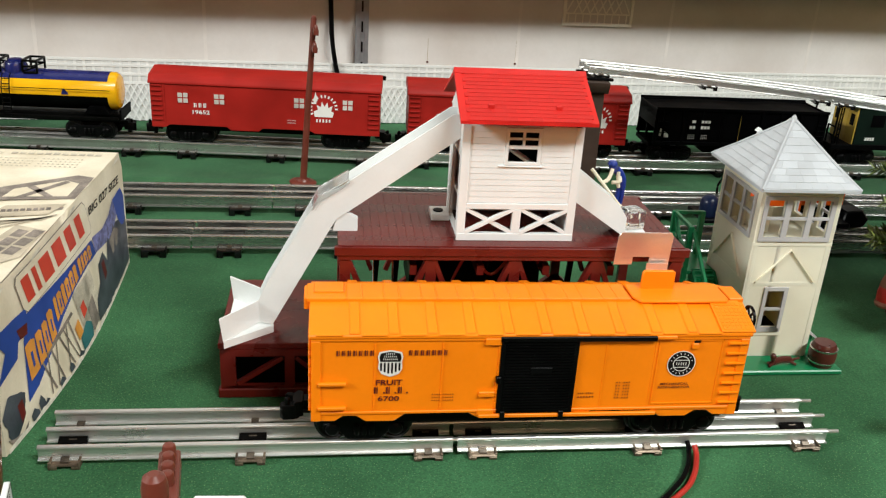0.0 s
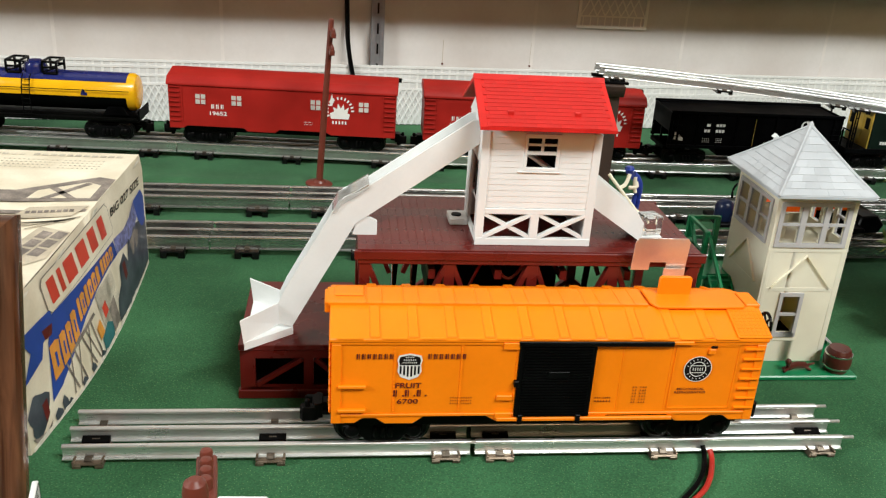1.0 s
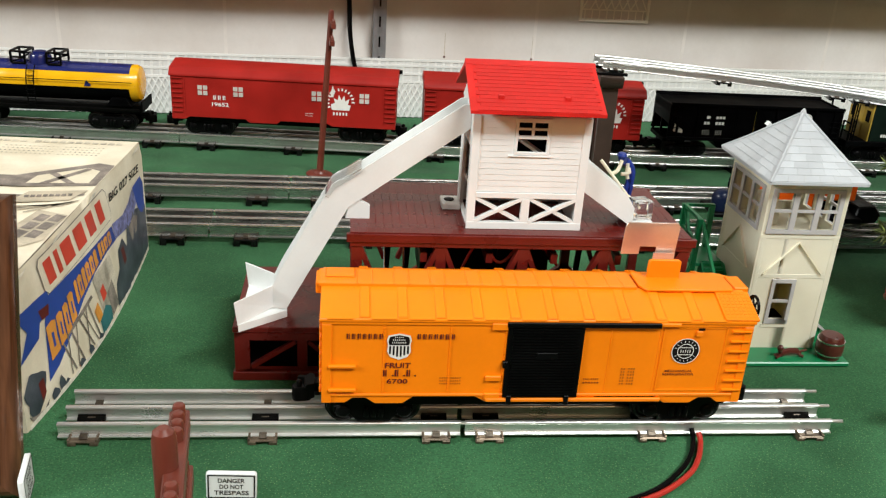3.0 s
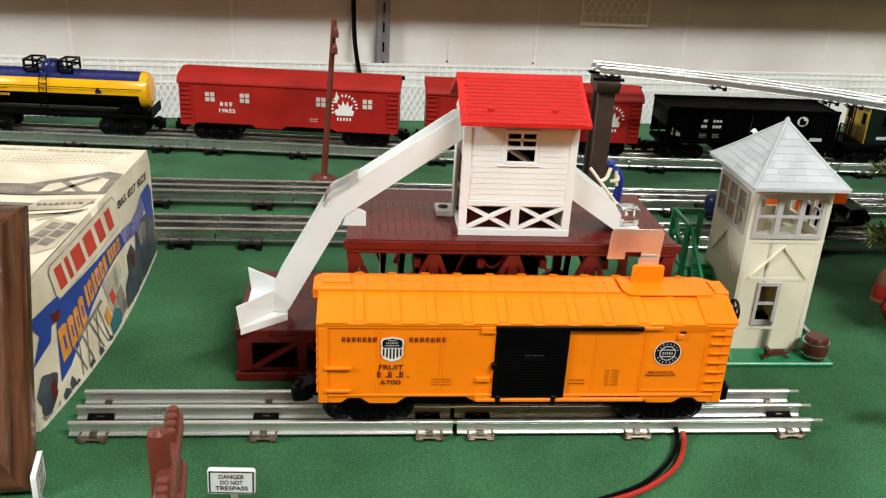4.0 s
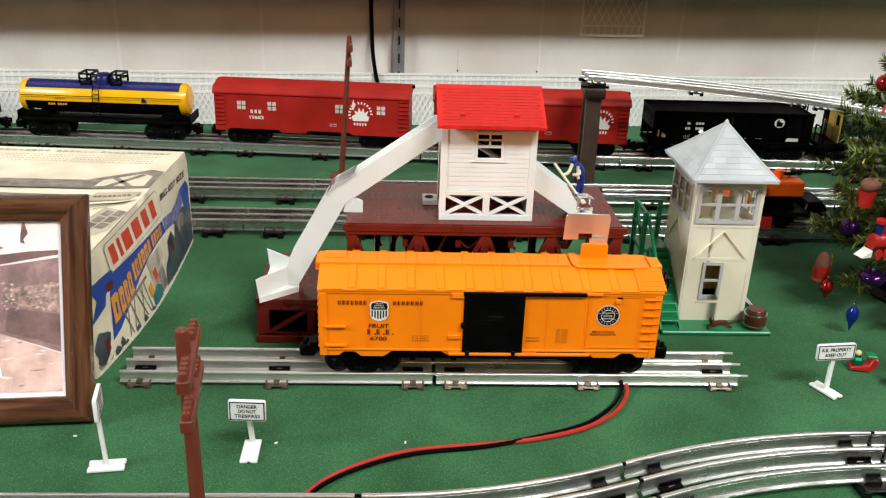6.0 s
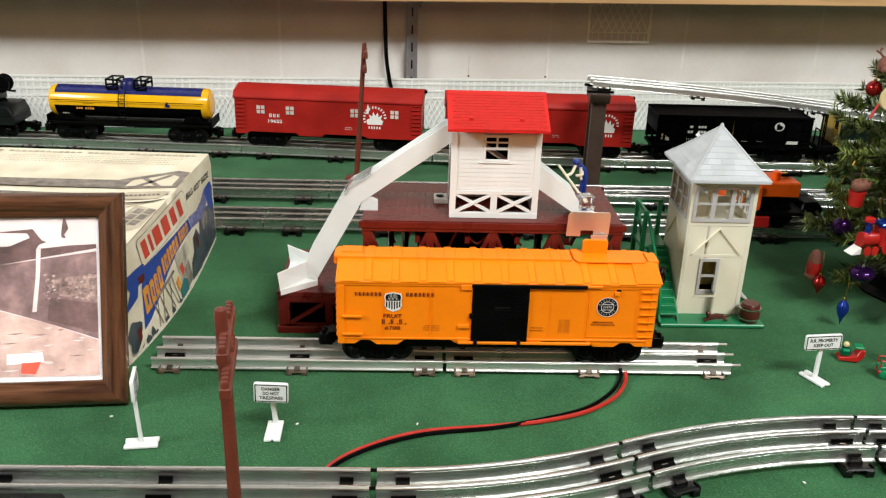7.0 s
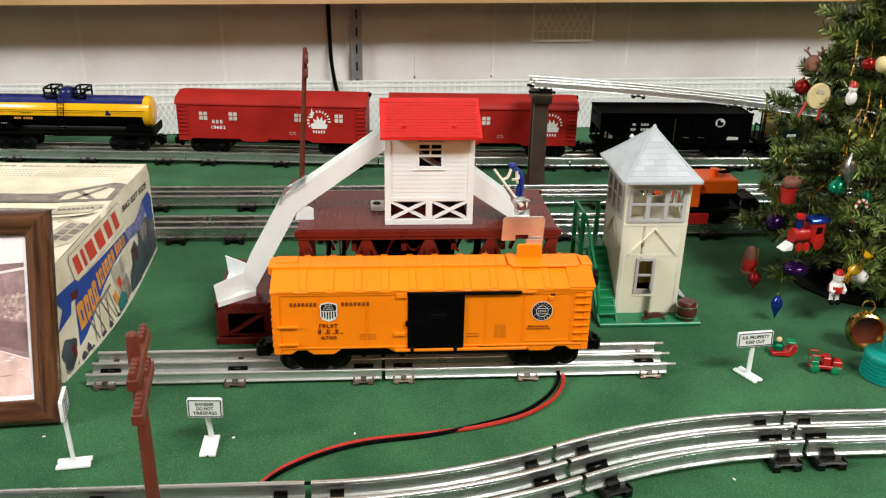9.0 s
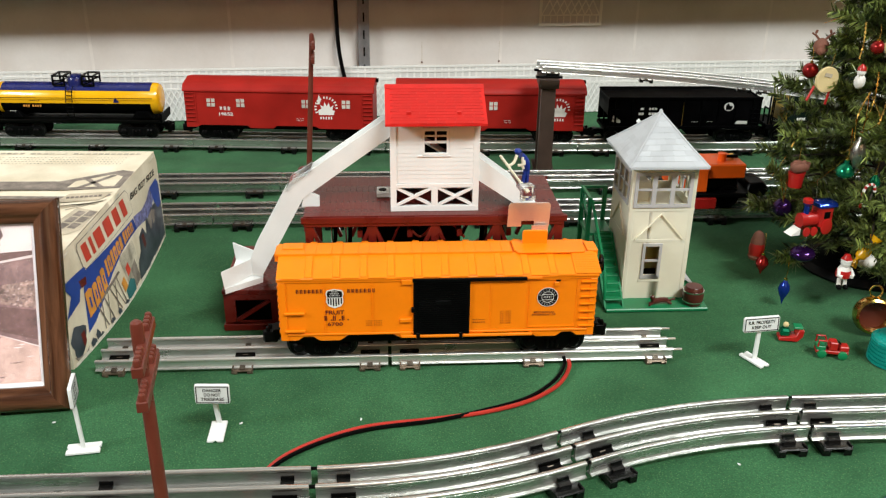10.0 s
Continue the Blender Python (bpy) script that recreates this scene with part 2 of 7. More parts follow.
let_light_through(GREYTRIM, 0.25, (0.8, 0.75, 0.7))
let_light_through(ROOFGREY, 0.22, (0.95, 0.9, 0.8))
FELT = felt_material()
WALNUT_X = wood_material("walnut_frame_wood", (0.15, 0.062, 0.03), (0.042, 0.016, 0.008), (18, 200, 200), 0.22)
WALNUT_Z = wood_material("walnut_frame_wood_upright", (0.15, 0.062, 0.03), (0.042, 0.016, 0.008), (200, 200, 18), 0.22)
SHELFWOOD = wood_material("pale_shelf_wood", (0.58, 0.36, 0.17), (0.42, 0.25, 0.11), (6, 90, 90), 0.5)
WALLPAINT = mat("painted_wall_panel", (0.66, 0.635, 0.615), 0.55, vary=0.06, coarse=9, fine=250, bump=0.06, second=(0.585, 0.54, 0.505))
VENTWHITE = mat("pale_cream_vent_paint", (0.86, 0.82, 0.74), 0.5, vary=0.05)
GROUT = mat("pale_joint_strip", (0.71, 0.67, 0.635), 0.7, vary=0.06)
ROOMWALL = mat("tan_room_wall", (0.17, 0.085, 0.04), 0.8, vary=0.05, coarse=2, fine=60)
ROOMFLOOR = mat("brown_room_floor", (0.15, 0.07, 0.035), 0.6, vary=0.1, coarse=2, fine=60)
CEILWHITE = mat("grey_white_ceiling_board", (0.2, 0.18, 0.15), 0.8, vary=0.04, coarse=3, fine=80)

# ---- mesh tools, in millimetres ----


def box(bm, x0, x1, y0, y1, z0, z1, m=None):
    m = m or Matrix()
    v = [bm.verts.new(m @ Vector(p)) for p in ((x0, y0, z0), (x1, y0, z0), (x1, y1, z0), (x0, y1, z0), (x0, y0, z1), (x1, y0, z1), (x1, y1, z1), (x0, y1, z1))]
    for f in ((3, 2, 1, 0), (4, 5, 6, 7), (0, 1, 5, 4), (1, 2, 6, 5), (2, 3, 7, 6), (3, 0, 4, 7)):
        bm.faces.new([v[i] for i in f])
    return bm


def prism(bm, pts, axis, a, b, m=None):
    """A polygon drawn out along an axis. pts: (y, z) for x, (x, z) for y, (x, y) for z."""
    m = m or Matrix()
    put = {"x": lambda p, s: (s, p[0], p[1]), "y": lambda p, s: (p[0], s, p[1]), "z": lambda p, s: (p[0], p[1], s)}[axis]
    lo, hi = ([bm.verts.new(m @ Vector(put(p, s))) for p in pts] for s in (a, b))
    n = len(pts)
    bm.faces.new(lo)
    bm.faces.new(hi[::-1])
    for i in range(n):
        bm.faces.new((lo[i], hi[i], hi[(i + 1) % n], lo[(i + 1) % n]))
    return bm


def lathe(bm, profile, at=(0, 0, 0), seg=20, m=None):
    """A turned shape about z. profile: (radius, z) from bottom to top."""
    m = m or Matrix()
    rings = []
    for r, z in profile:
        rings.append([bm.verts.new(m @ (Vector(at) + Vector((r * math.cos(2 * math.pi * i / seg), r * math.sin(2 * math.pi * i / seg), z)))) for i in range(seg)])
    for lo, hi in zip(rings, rings[1:]):
        for i in range(seg):
            bm.faces.new((lo[i], lo[(i + 1) % seg], hi[(i + 1) % seg], hi[i]))
    bm.faces.new(rings[0][::-1])
    bm.faces.new(rings[-1])
    return bm


def rod(bm, p, q, r, seg=10, r2=None):
    """A round bar from p to q."""
    p, q = Vector(p), Vector(q)
    m = Matrix.Translation(p) @ (q - p).to_track_quat("Z", "Y").to_matrix().to_4x4()
    return lathe(bm, [(r, 0), (r if r2 is None else r2, (q - p).length)], seg=seg, m=m)


def bar(bm, p, q, w, h, up=(0, 0, 1)):
    """A square bar of width w and height h from p to q."""
    p, q = Vector(p), Vector(q)
    d = (q - p).normalized()
    s = d.cross(Vector(up)).normalized()
    u = s.cross(d)
    v = [bm.verts.new(c + s * a * w / 2 + u * b * h / 2) for c in (p, q) for a, b in ((-1, -1), (1, -1), (1, 1), (-1, 1))]
    for f in ((3, 2, 1, 0), (4, 5, 6, 7), (0, 1, 5, 4), (1, 2, 6, 5), (2, 3, 7, 6), (3, 0, 4, 7)):
        bm.faces.new([v[i] for i in f])
    return bm


def tube(bm, pts, r, seg=8):
    """A round cord through points."""
    pts = [Vector(p) for p in pts]
    rings = []
    for i, p in enumerate(pts):
        d = (pts[min(i + 1, len(pts) - 1)] - pts[max(i - 1, 0)]).normalized()
        s = d.cross(Vector((0, 0, 1)))
        s = s.normalized() if s.length > 1e-4 else Vector((1, 0, 0))
        u = s.cross(d)
        rings.append([bm.verts.new(p + r * (s * math.cos(2 * math.pi * k / seg) + u * math.sin(2 * math.pi * k / seg))) for k in range(seg)])
    for lo, hi in zip(rings, rings[1:]):
        for i in range(seg):
            bm.faces.new((lo[i], lo[(i + 1) % seg], hi[(i + 1) % seg], hi[i]))
    bm.faces.new(rings[0][::-1])
    bm.faces.new(rings[-1])
    return bm


def ball(bm, at, r, sx=1, sy=1, sz=1, seg=16):
    n = seg // 2
    lathe(bm, [(r * math.sin(math.pi * (0.02 + 0.96 * i / n)), -r * math.cos(math.pi * (0.02 + 0.96 * i / n))) for i in range(n + 1)], seg=seg, m=Matrix.Translation(at) @ Matrix.Diagonal((sx, sy, sz, 1)))
    return bm


def smooth_line(pts, steps=8):
    """Points along a soft curve through pts."""
    pts = [Vector(p) for p in pts]
    out = []
    for i in range(len(pts) - 1):
        a, b, c, d = pts[max(i - 1, 0)], pts[i], pts[i + 1], pts[min(i + 2, len(pts) - 1)]
        for k in range(steps):
            t = k / steps
            out.append(0.5 * ((2 * b) + (c - a) * t + (2 * a - 5 * b + 4 * c - d) * t * t + (3 * b - a - 3 * c + d) * t ** 3))
    return out + [pts[-1]]


def part(name, bm, material, parent=None, label="", bevel=0.0, angle=35):
    """One mesh object, drawn in millimetres, under a thing or a part."""
    bm.normal_update()
    if bevel:
        edges = [e for e in bm.edges if len(e.link_faces) == 2 and e.calc_face_angle(0) > radians(30)]
        bmesh.ops.bevel(bm, geom=edges, offset=bevel, segments=1, affect="EDGES", clamp_overlap=True)
    bmesh.ops.recalc_face_normals(bm, faces=bm.faces)
    bmesh.ops.scale(bm, vec=(0.001,) * 3, verts=bm.verts)
    me = bpy.data.meshes.new(name)
    bm.to_mesh(me)
    bm.free()
    for p in me.polygons:
        p.use_smooth = True
    me.set_sharp_from_angle(angle=radians(angle))
    me.materials.append(material)
    ob = new(name, me)
    if parent:
        ob.parent = parent
    if label:
        tagged(ob, label)
    return ob


def again(ob, parent, m=None, x=0, y=0, z=0):
    """The same mesh once more, moved by millimetres, as an object of its own."""
    o = new(ob.name.split(".")[0], ob.data)
    o.parent = parent
    o.matrix_basis = m if m is not None else Matrix.Translation((x / 1000, y / 1000, z / 1000))
    if ob.get("label"):
        tagged(o, ob["label"])
    return o


def thing(name, x, y, z, label, category, group="", rz=0, m=None, kind=""):
    """An empty at the base of a thing. x, y, z in millimetres."""
    e = new(name)
    e.empty_display_size = 0.01
    e.matrix_basis = m if m is not None else pose(x / 1000, y / 1000, z / 1000, 0, 0, rz)
    return tagged(e, label, category, group, kind)


def figurine(name, pieces, label, at, size=1.0):
    """One mesh out of (bmesh, material) pieces."""
    whole, mats, owner = bmesh.new(), [], []
    for b, material in pieces:
        me = bpy.data.meshes.new("piece")
        b.to_mesh(me)
        b.free()
        whole.from_mesh(me)
        bpy.data.meshes.remove(me)
        mats.append(material)
        owner += [len(mats) - 1] * (len(whole.faces) - len(owner))
    ob = tagged(part(name, whole, mats[0]), label, "figurine")
    for material in mats[1:]:
        ob.data.materials.append(material)
    for f, k in zip(ob.data.polygons, owner):
        f.material_index = k
    ob.location, ob.scale = at, (size, size, size)
    return ob


def letters(name, words, wide, high, m, material, parent, thick=0.12):
    """Words in the built-in font, fitted into wide x high millimetres about the middle of m's xy plane."""
    data = bpy.data.curves.new(name, "FONT")
    data.body, data.extrude, data.resolution_u, data.align_x, data.offset = words, 0.0, 3, "CENTER", 0.018
    t = new(name, data)
    bpy.context.view_layer.update()
    me = bpy.data.meshes.new_from_object(t.evaluated_get(bpy.context.evaluated_depsgraph_get()))
    bpy.data.objects.remove(t)
    bm = bmesh.new()
    bm.from_mesh(me)
    bpy.data.meshes.remove(me)
    lo = [min(v.co[i] for v in bm.verts) for i in (0, 1)]
    hi = [max(v.co[i] for v in bm.verts) for i in (0, 1)]
    for v in bm.verts:
        v.co = m @ Vector(((v.co.x - (lo[0] + hi[0]) / 2) * wide / (hi[0] - lo[0]), (v.co.y - (lo[1] + hi[1]) / 2) * high / (hi[1] - lo[1]), thick))
    return part(name, bm, material, parent)


def strokes(name, counts, wide, high, m, material, parent, gap=0.28, thick=0.12):
    """Plain bars in the place of lettering: one block for each sign, words given by their number of signs."""
    bm = bmesh.new()
    total = sum(counts) + 0.8 * (len(counts) - 1)
    step, x = wide / total, -wide / 2
    for k in counts:
        for i in range(k):
            small = high < 2.6
            a, h = step * (0.3 if small else gap / 2), high * (0.3 if small else 0.42)
            box(bm, x + a, x + step - a, -h, h, 0, thick, m)
            x += step
        x += 0.8 * step
    return part(name, bm, material, parent)


def fine_bars(name, counts, wide, high, m, material, parent, thick=0.12):
    """Plain upright bars in the place of a name, a broad and a slim one for each sign."""
    bm = bmesh.new()
    total = sum(counts) + 0.8 * (len(counts) - 1)
    step, x, h = wide / total, -wide / 2, high / 2
    for n in counts:
        for i in range(n):
            for a, w in ((0.14, 0.26), (0.54, 0.16)):
                box(bm, x + a * step, x + (a + w) * step, -h, h, 0, thick, m)
            x += step
        x += 0.8 * step
    return part(name, bm, material, parent)


def flat(bm, pts, m, z=0.1):
    """A thin patch of print on m's xy plane."""
    bm.faces.new([bm.verts.new(m @ Vector((x, y, z))) for x, y in pts])
    return bm


def oval(rx, ry, x=0, y=0, n=28):
    return [(x + rx * math.cos(2 * math.pi * i / n), y + ry * math.sin(2 * math.pi * i / n)) for i in range(n)]


def ring(bm, ro, ri, m, z=0.1, n=32, x=0, y=0):
    o = [bm.verts.new(m @ Vector((*p, z))) for p in oval(ro, ro, x, y, n)]
    i = [bm.verts.new(m @ Vector((*p, z))) for p in oval(ri, ri, x, y, n)]
    for k in range(n):
        bm.faces.new((o[k], o[(k + 1) % n], i[(k + 1) % n], i[k]))
    return bm


def front(x, y, z):
    """A plane that faces the viewer's side (-y), its own xy running along x and z."""
    return Matrix.Translation((x, y, z)) @ Matrix.Rotation(math.pi / 2, 4, "X")


# ---- the setting ----


def structure(name, bm, material, label, category):
    return tagged(part(name, bm, material), label, category, kind="structure")


def felt_height(x, y):
    """The felt lies flat in front, and loose in long ripples before the rear track."""
    k = max(0.0, 1 - abs(y - 470) / 26) * max(0.0, min(1.0, (330 - abs(x - 20)) / 80))
    return 4.0 * k * (0.55 + 0.45 * math.sin(x / 31.0 + 0.7) * math.sin(x / 83.0 + 2)) + 0.25 * noise.noise((x / 60, y / 60, 0))


def ground():
    bm = bmesh.new()
    xs = list(range(-900, 901, 12))
    ys = list(range(-420, 801, 10))
    grid = [[bm.verts.new((x, y, felt_height(x, y) - 0.3)) for x in xs] for y in ys]
    for r0, r1 in zip(grid, grid[1:]):
        for i in range(len(xs) - 1):
            bm.faces.new((r0[i], r0[i + 1], r1[i + 1], r1[i]))
    structure("ground", bm, FELT, "green felt cloth over the layout table, slightly rippled", "table cloth")
    structure("counter", box(bmesh.new(), -900, 900, -420, 800, -800, -2), SHELFWOOD, "wooden counter under the green felt", "counter")


# the back wall stands at a slight angle to the tracks
WALL_TURN = Matrix.Translation((0, 0.726, 0)) @ Matrix.Rotation(radians(3.5), 4, "Z") @ Matrix.Translation((0, -0.726, 0))


def room():
    wall = structure("wall_back", box(bmesh.new(), -4500, 4500, 726, 820, -800, 3800), WALLPAINT, "painted off-white panelled back wall with pale joints", "wall")
    wall.matrix_basis = WALL_TURN
    bm = bmesh.new()
    for x in (-1220, -1020, -820, -620, -418, -222, -25, 174, 382, 593, 796, 1000, 1204):
        box(bm, x - 2.0, x + 2.0, 725.7, 728, -800, 3800)
    part("joint_strip", bm, GROUT, wall)
    # unseen shell added round the layout; its dull warm colours set the bounced fill
    for name, b in (("wall_left", (-4600, -4500, -5500, 1150)), ("wall_right", (4500, 4600, -5500, 1150)), ("wall_front", (-4600, 4600, -5600, -5500))):
        structure(name, box(bmesh.new(), *b, -800, 3800), ROOMWALL, "unseen tan wall added to warm the bounced light", "wall")
    structure("floor", box(bmesh.new(), -4600, 4600, -5600, 1150, -850, -800), ROOMFLOOR, "unseen brown floor added to close the room", "floor")
    structure("ceiling", box(bmesh.new(), -4600, 4600, -5600, 1150, 3800, 3850), CEILWHITE, "unseen dull ceiling added to hold down the bounced light", "ceiling")


def wall_fittings():
    shelf = thing("wall_shelf", 0, 726, 198, "pale wooden shelf board on a slotted wall upright", "shelf")
    part("board", box(bmesh.new(), -1300, 1300, -66, -1, 0, 19), SHELFWOOD, shelf, bevel=0.8)
    part("front_lip", box(bmesh.new(), -1300, 1300, -72, -66.2, -3, 22), SHELFWOOD, shelf, bevel=0.8)
    post = thing("shelf_upright", -31, 724, 0, "slotted galvanised steel shelf upright on the wall", "shelf upright")
    bm = bmesh.new()
    prism(bm, [(-8, 0), (-8, -9), (-3, -9), (-3, -7.8), (3, -7.8), (3, -9), (8, -9), (8, 0)], "z", 4, 197)
    part("channel", bm, GALV, post)
    for i in range(7):
        part("slot", box(bmesh.new(), -1.1, 1.1, -8.2, -7.6, 16 + 25 * i, 29 + 25 * i), SOOT, post)
    bracket = bmesh.new()
    prism(bracket, [(-9, 197.5), (-9, 181), (-24, 181), (-50, 197.5)], "x", 9.5, 12)
    part("bracket", bracket, GALV, post)
    cord = thing("power_cord", 0, 0, 0, "black flat power cord hanging down the wall", "cable")
    part("cord", tube(bmesh.new(), smooth_line([(-71, 716, 196), (-70, 715, 150), (-68.5, 713, 110), (-65, 711, 82), (-60.5, 707, 60), (-55, 698, 40), (-50, 684, 2)]), 3.0), BLACK, cord)
    vent = thing("wall_vent", 278, 725, 131, "faint cream wall vent with a diagonal lattice", "vent")
    bm = bmesh.new()
    for b in ((-48, 48, 0, 4), (-48, 48, 58, 62), (-48, -44, 4, 58), (44, 48, 4, 58)):
        box(bm, b[0], b[1], -2.2, 0, b[2], b[3])
    part("vent_frame", bm, VENTWHITE, vent, bevel=0.4)
    for i in range(9):
        for lean in (22, -22):
            x = -44 + 11 * i
            p, q = (x, -0.8, 16), (x + lean, -0.8, 58)
            if -46 < q[0] < 46:
                part("lattice_bar", bar(bmesh.new(), p, q, 1.6, 0.6 + 0.1 * (lean > 0), up=(0, 1, 0)), VENTWHITE, vent)
        part("lattice_bar", box(bmesh.new(), -40 + 10 * i - 0.7, -40 + 10 * i + 0.7, -0.9, -0.3, 4, 16), VENTWHITE, vent)
    part("lattice_bar", box(bmesh.new(), -44, 44, -1.1, -0.3, 14.6, 16.4), VENTWHITE, vent)
    for x, z in ((55, 79), (172, 79)):
        nail = thing("wall_nail", x, 725.9, z, "small dark nail head in a wall joint above the netting", "nail", "wall nails")
        part("head", lathe(bmesh.new(), [(1.5, 0), (1.3, 0.7), (0.4, 1.0)], seg=10, m=Matrix.Rotation(math.pi / 2, 4, "X")), BARREL, nail)
        part("rust_streak", box(bmesh.new(), -0.4, 0.3, -0.05, 0.2, 2, 30), CARTONTAN, nail, "faint brown streak")
        nail.matrix_basis = WALL_TURN @ nail.matrix_basis
    # white netting that stands along the foot of the wall
    bm = bmesh.new()
    for i in range(155):
        x = -800 + 10.4 * i
        box(bm, x - 1.5, x + 1.5, 713.2, 713.7, 46, 74)
    for j in range(3):
        box(bm, -800, 806, 712.9, 713.5, 46 + 10.4 * j, 49 + 10.4 * j)
    box(bm, -800, 806, 712.9, 714.2, 74, 77)
    for i in range(200):
        x = -800 + 8 * i
        for z in (1, 16, 31):
            bar(bm, (x, 713, z), (x + 8, 713, z + 15), 1.6, 0.8, up=(0, 1, 0))
            bar(bm, (x + 8, 713.3, z), (x, 713.3, z + 15), 1.6, 0.8, up=(0, 1, 0))
    net = tagged(part("netting", bm, SNOW), "white plastic netting standing along the foot of the wall", "netting", kind="stuff")
    sheet = tagged(part("netting_backing", box(bmesh.new(), -800, 806, 713.75, 714.4, 1, 76), NETSHEET), "thin white sheet behind the netting", "sheet", kind="structure")
    shelf.matrix_basis = shelf.matrix_basis @ Matrix.Rotation(radians(-0.42), 4, "Y")
    for ob in (shelf, post, cord, vent, net, sheet):
        ob.matrix_basis = WALL_TURN @ ob.matrix_basis


# ---- toy track ----
RAIL_TALL = [(-3.0, 0), (3.0, 0), (3.0, 0.7), (0.7, 1.3), (0.6, 8.0), (1.5, 8.7), (1.9, 9.7), (1.6, 10.8), (0.8, 11.4), (-0.8, 11.4), (-1.6, 10.8), (-1.9, 9.7), (-1.5, 8.7), (-0.6, 8.0), (-0.7, 1.3), (-3.0, 0.7)]
RAIL_LOW = [(y * 0.9, z * 8.2 / 11.4) for y, z in RAIL_TALL]


def sweep(bm, profile, pts):
    """A profile (across, up) led along points (x, y, heading in radians)."""
    rows = [[bm.verts.new((x - s * math.sin(a), y + s * math.cos(a), z)) for s, z in profile] for x, y, a in pts]
    n = len(profile)
    for lo, hi in zip(rows, rows[1:]):
        for i in range(n):
            bm.faces.new((lo[i], hi[i], hi[(i + 1) % n], lo[(i + 1) % n]))
    bm.faces.new(rows[0])
    bm.faces.new(rows[-1][::-1])
    return bm


def tie_mesh(bm, half, height, m, w=6.5):
    """A sheet-metal tie: a shallow inverted trough, its ends rimmed and notched into two feet."""
    box(bm, -w, w, -half, half, height - 0.9, height, m)
    for s in (-1, 1):
        box(bm, min(s * w, s * (w - 0.8)), max(s * w, s * (w - 0.8)), -half, half, 0, height - 0.9, m)
        for e in (-1, 1):
            a, b = sorted((e * half, e * (half - 7.0)))
            box(bm, min(s * w, s * (w - 1.3)), max(s * w, s * (w - 1.3)), a, b, height, height + 1.5, m)
            a, b = sorted((e * half, e * (half - 0.8)))
            box(bm, min(s * (w - 0.8), s * w * 0.45), max(s * (w - 0.8), s * w * 0.45), a, b, 0, height - 0.9, m)
    for e in (-1, 1):
        a, b = sorted((e * half, e * (half - 1.1)))
        box(bm, -w + 1.3, w - 1.3, a, b, height, height + 0.6, m)
    return bm


def clamp_mesh(bm, y, base, m):
    """Two tabs bent up from the tie over both edges of a rail's foot."""
    for s in (-1, 1):
        prism(bm, [(y + s * 4.6, base - 0.6), (y + s * 4.6, base + 0.7), (y + s * 3.0, base + 1.9), (y + s * 0.9, base + 1.9), (y + s * 0.9, base + 1.3), (y + s * 2.8, base + 1.2), (y + s * 3.7, base - 0.6)], "x", -2.1, 2.1, m)
    return bm


def track_section(x, y, z, heading, pts, ties, tall=True, metal=None, tie_metal=None, pins=True, label="", spacing=16.5, group="track sections", tilt=None):
    """One section: three rails along pts, ties at the given rows of pts, pins at its far end."""
    label = label or "worn silver tinplate three-rail track section on the felt"
    e = thing("track_section", x, y, z, label, "toy track", group, heading, m=tilt)
    base, profile, half, th = (6.0, RAIL_TALL, 29.0 if spacing > 17 else 25.0, 6.0) if tall else (2.8, RAIL_LOW, 23.2, 2.8)
    metal, tie_metal = metal or STEEL, tie_metal or TIEBLACK
    for k in (-1, 0, 1):
        line = [(px - k * spacing * math.sin(a), py + k * spacing * math.cos(a), a) for px, py, a in pts]
        rail = part("rail", sweep(bmesh.new(), [(s, v + base) for s, v in profile], line), metal, e, angle=50)
        if pins:
            px, py, a = line[-1]
            h = base + profile[7][1] - 1.0
            bm = rod(bmesh.new(), (px - 3 * math.cos(a), py - 3 * math.sin(a), h), (px + 7 * math.cos(a), py + 7 * math.sin(a), h), 1.1, 8)
            part("pin", bm, SOOT if spacing > 17 else metal, e)
    for px, py, a in ties:
        m = Matrix.Translation((px, py, 0)) @ Matrix.Rotation(a, 4, "Z")
        t = part("tie", tie_mesh(bmesh.new(), half, th, m, 10.0 if tall else 8.0), tie_metal, e, bevel=0.25)
        for k in (-1, 0, 1):
            part("rail_clamp", clamp_mesh(bmesh.new(), k * spacing, base + (0.9 if k == 0 else 0), m), TIETAB, t, "bare bright rail clamp")
        if spacing > 17:
            for k in (-1, 1):
                b2 = bmesh.new()
                for s in (-1, 1):
                    prism(b2, [(k * spacing + s * v, base + w) for v, w in ((4.8, -0.4), (4.8, 1.6), (1.0, 2.5), (0.8, 5.6), (1.7, 5.6), (2.0, 3.3), (5.6, 2.2), (5.6, -0.4))], "x", -4.2, 4.2, m)
                part("rail_clip", b2, TIEBLACK, t)
        bm = box(bmesh.new(), -7.5, 7.5, -4.4, 4.4, base - 0.3, base + 1.1, m)
        for s in (-1, 1):
            prism(bm, [(s * 4.4, base), (s * 4.4, base + 1.4), (s * 1.1, base + 2.4), (s * 1.1, base + (5.2 if tall else 3.4)), (s * 2.0, base + (5.2 if tall else 3.4)), (s * 2.2, base + 3.0), (s * 5.0, base + 1.8), (s * 5.0, base)], "x", -7.5, 7.5, m)
        part("insulator", bm, SOOT, t)
    return e


def straight(length, ties):
    return [(0, 0, 0), (length, 0, 0)], [(t, 0, 0) for t in ties]


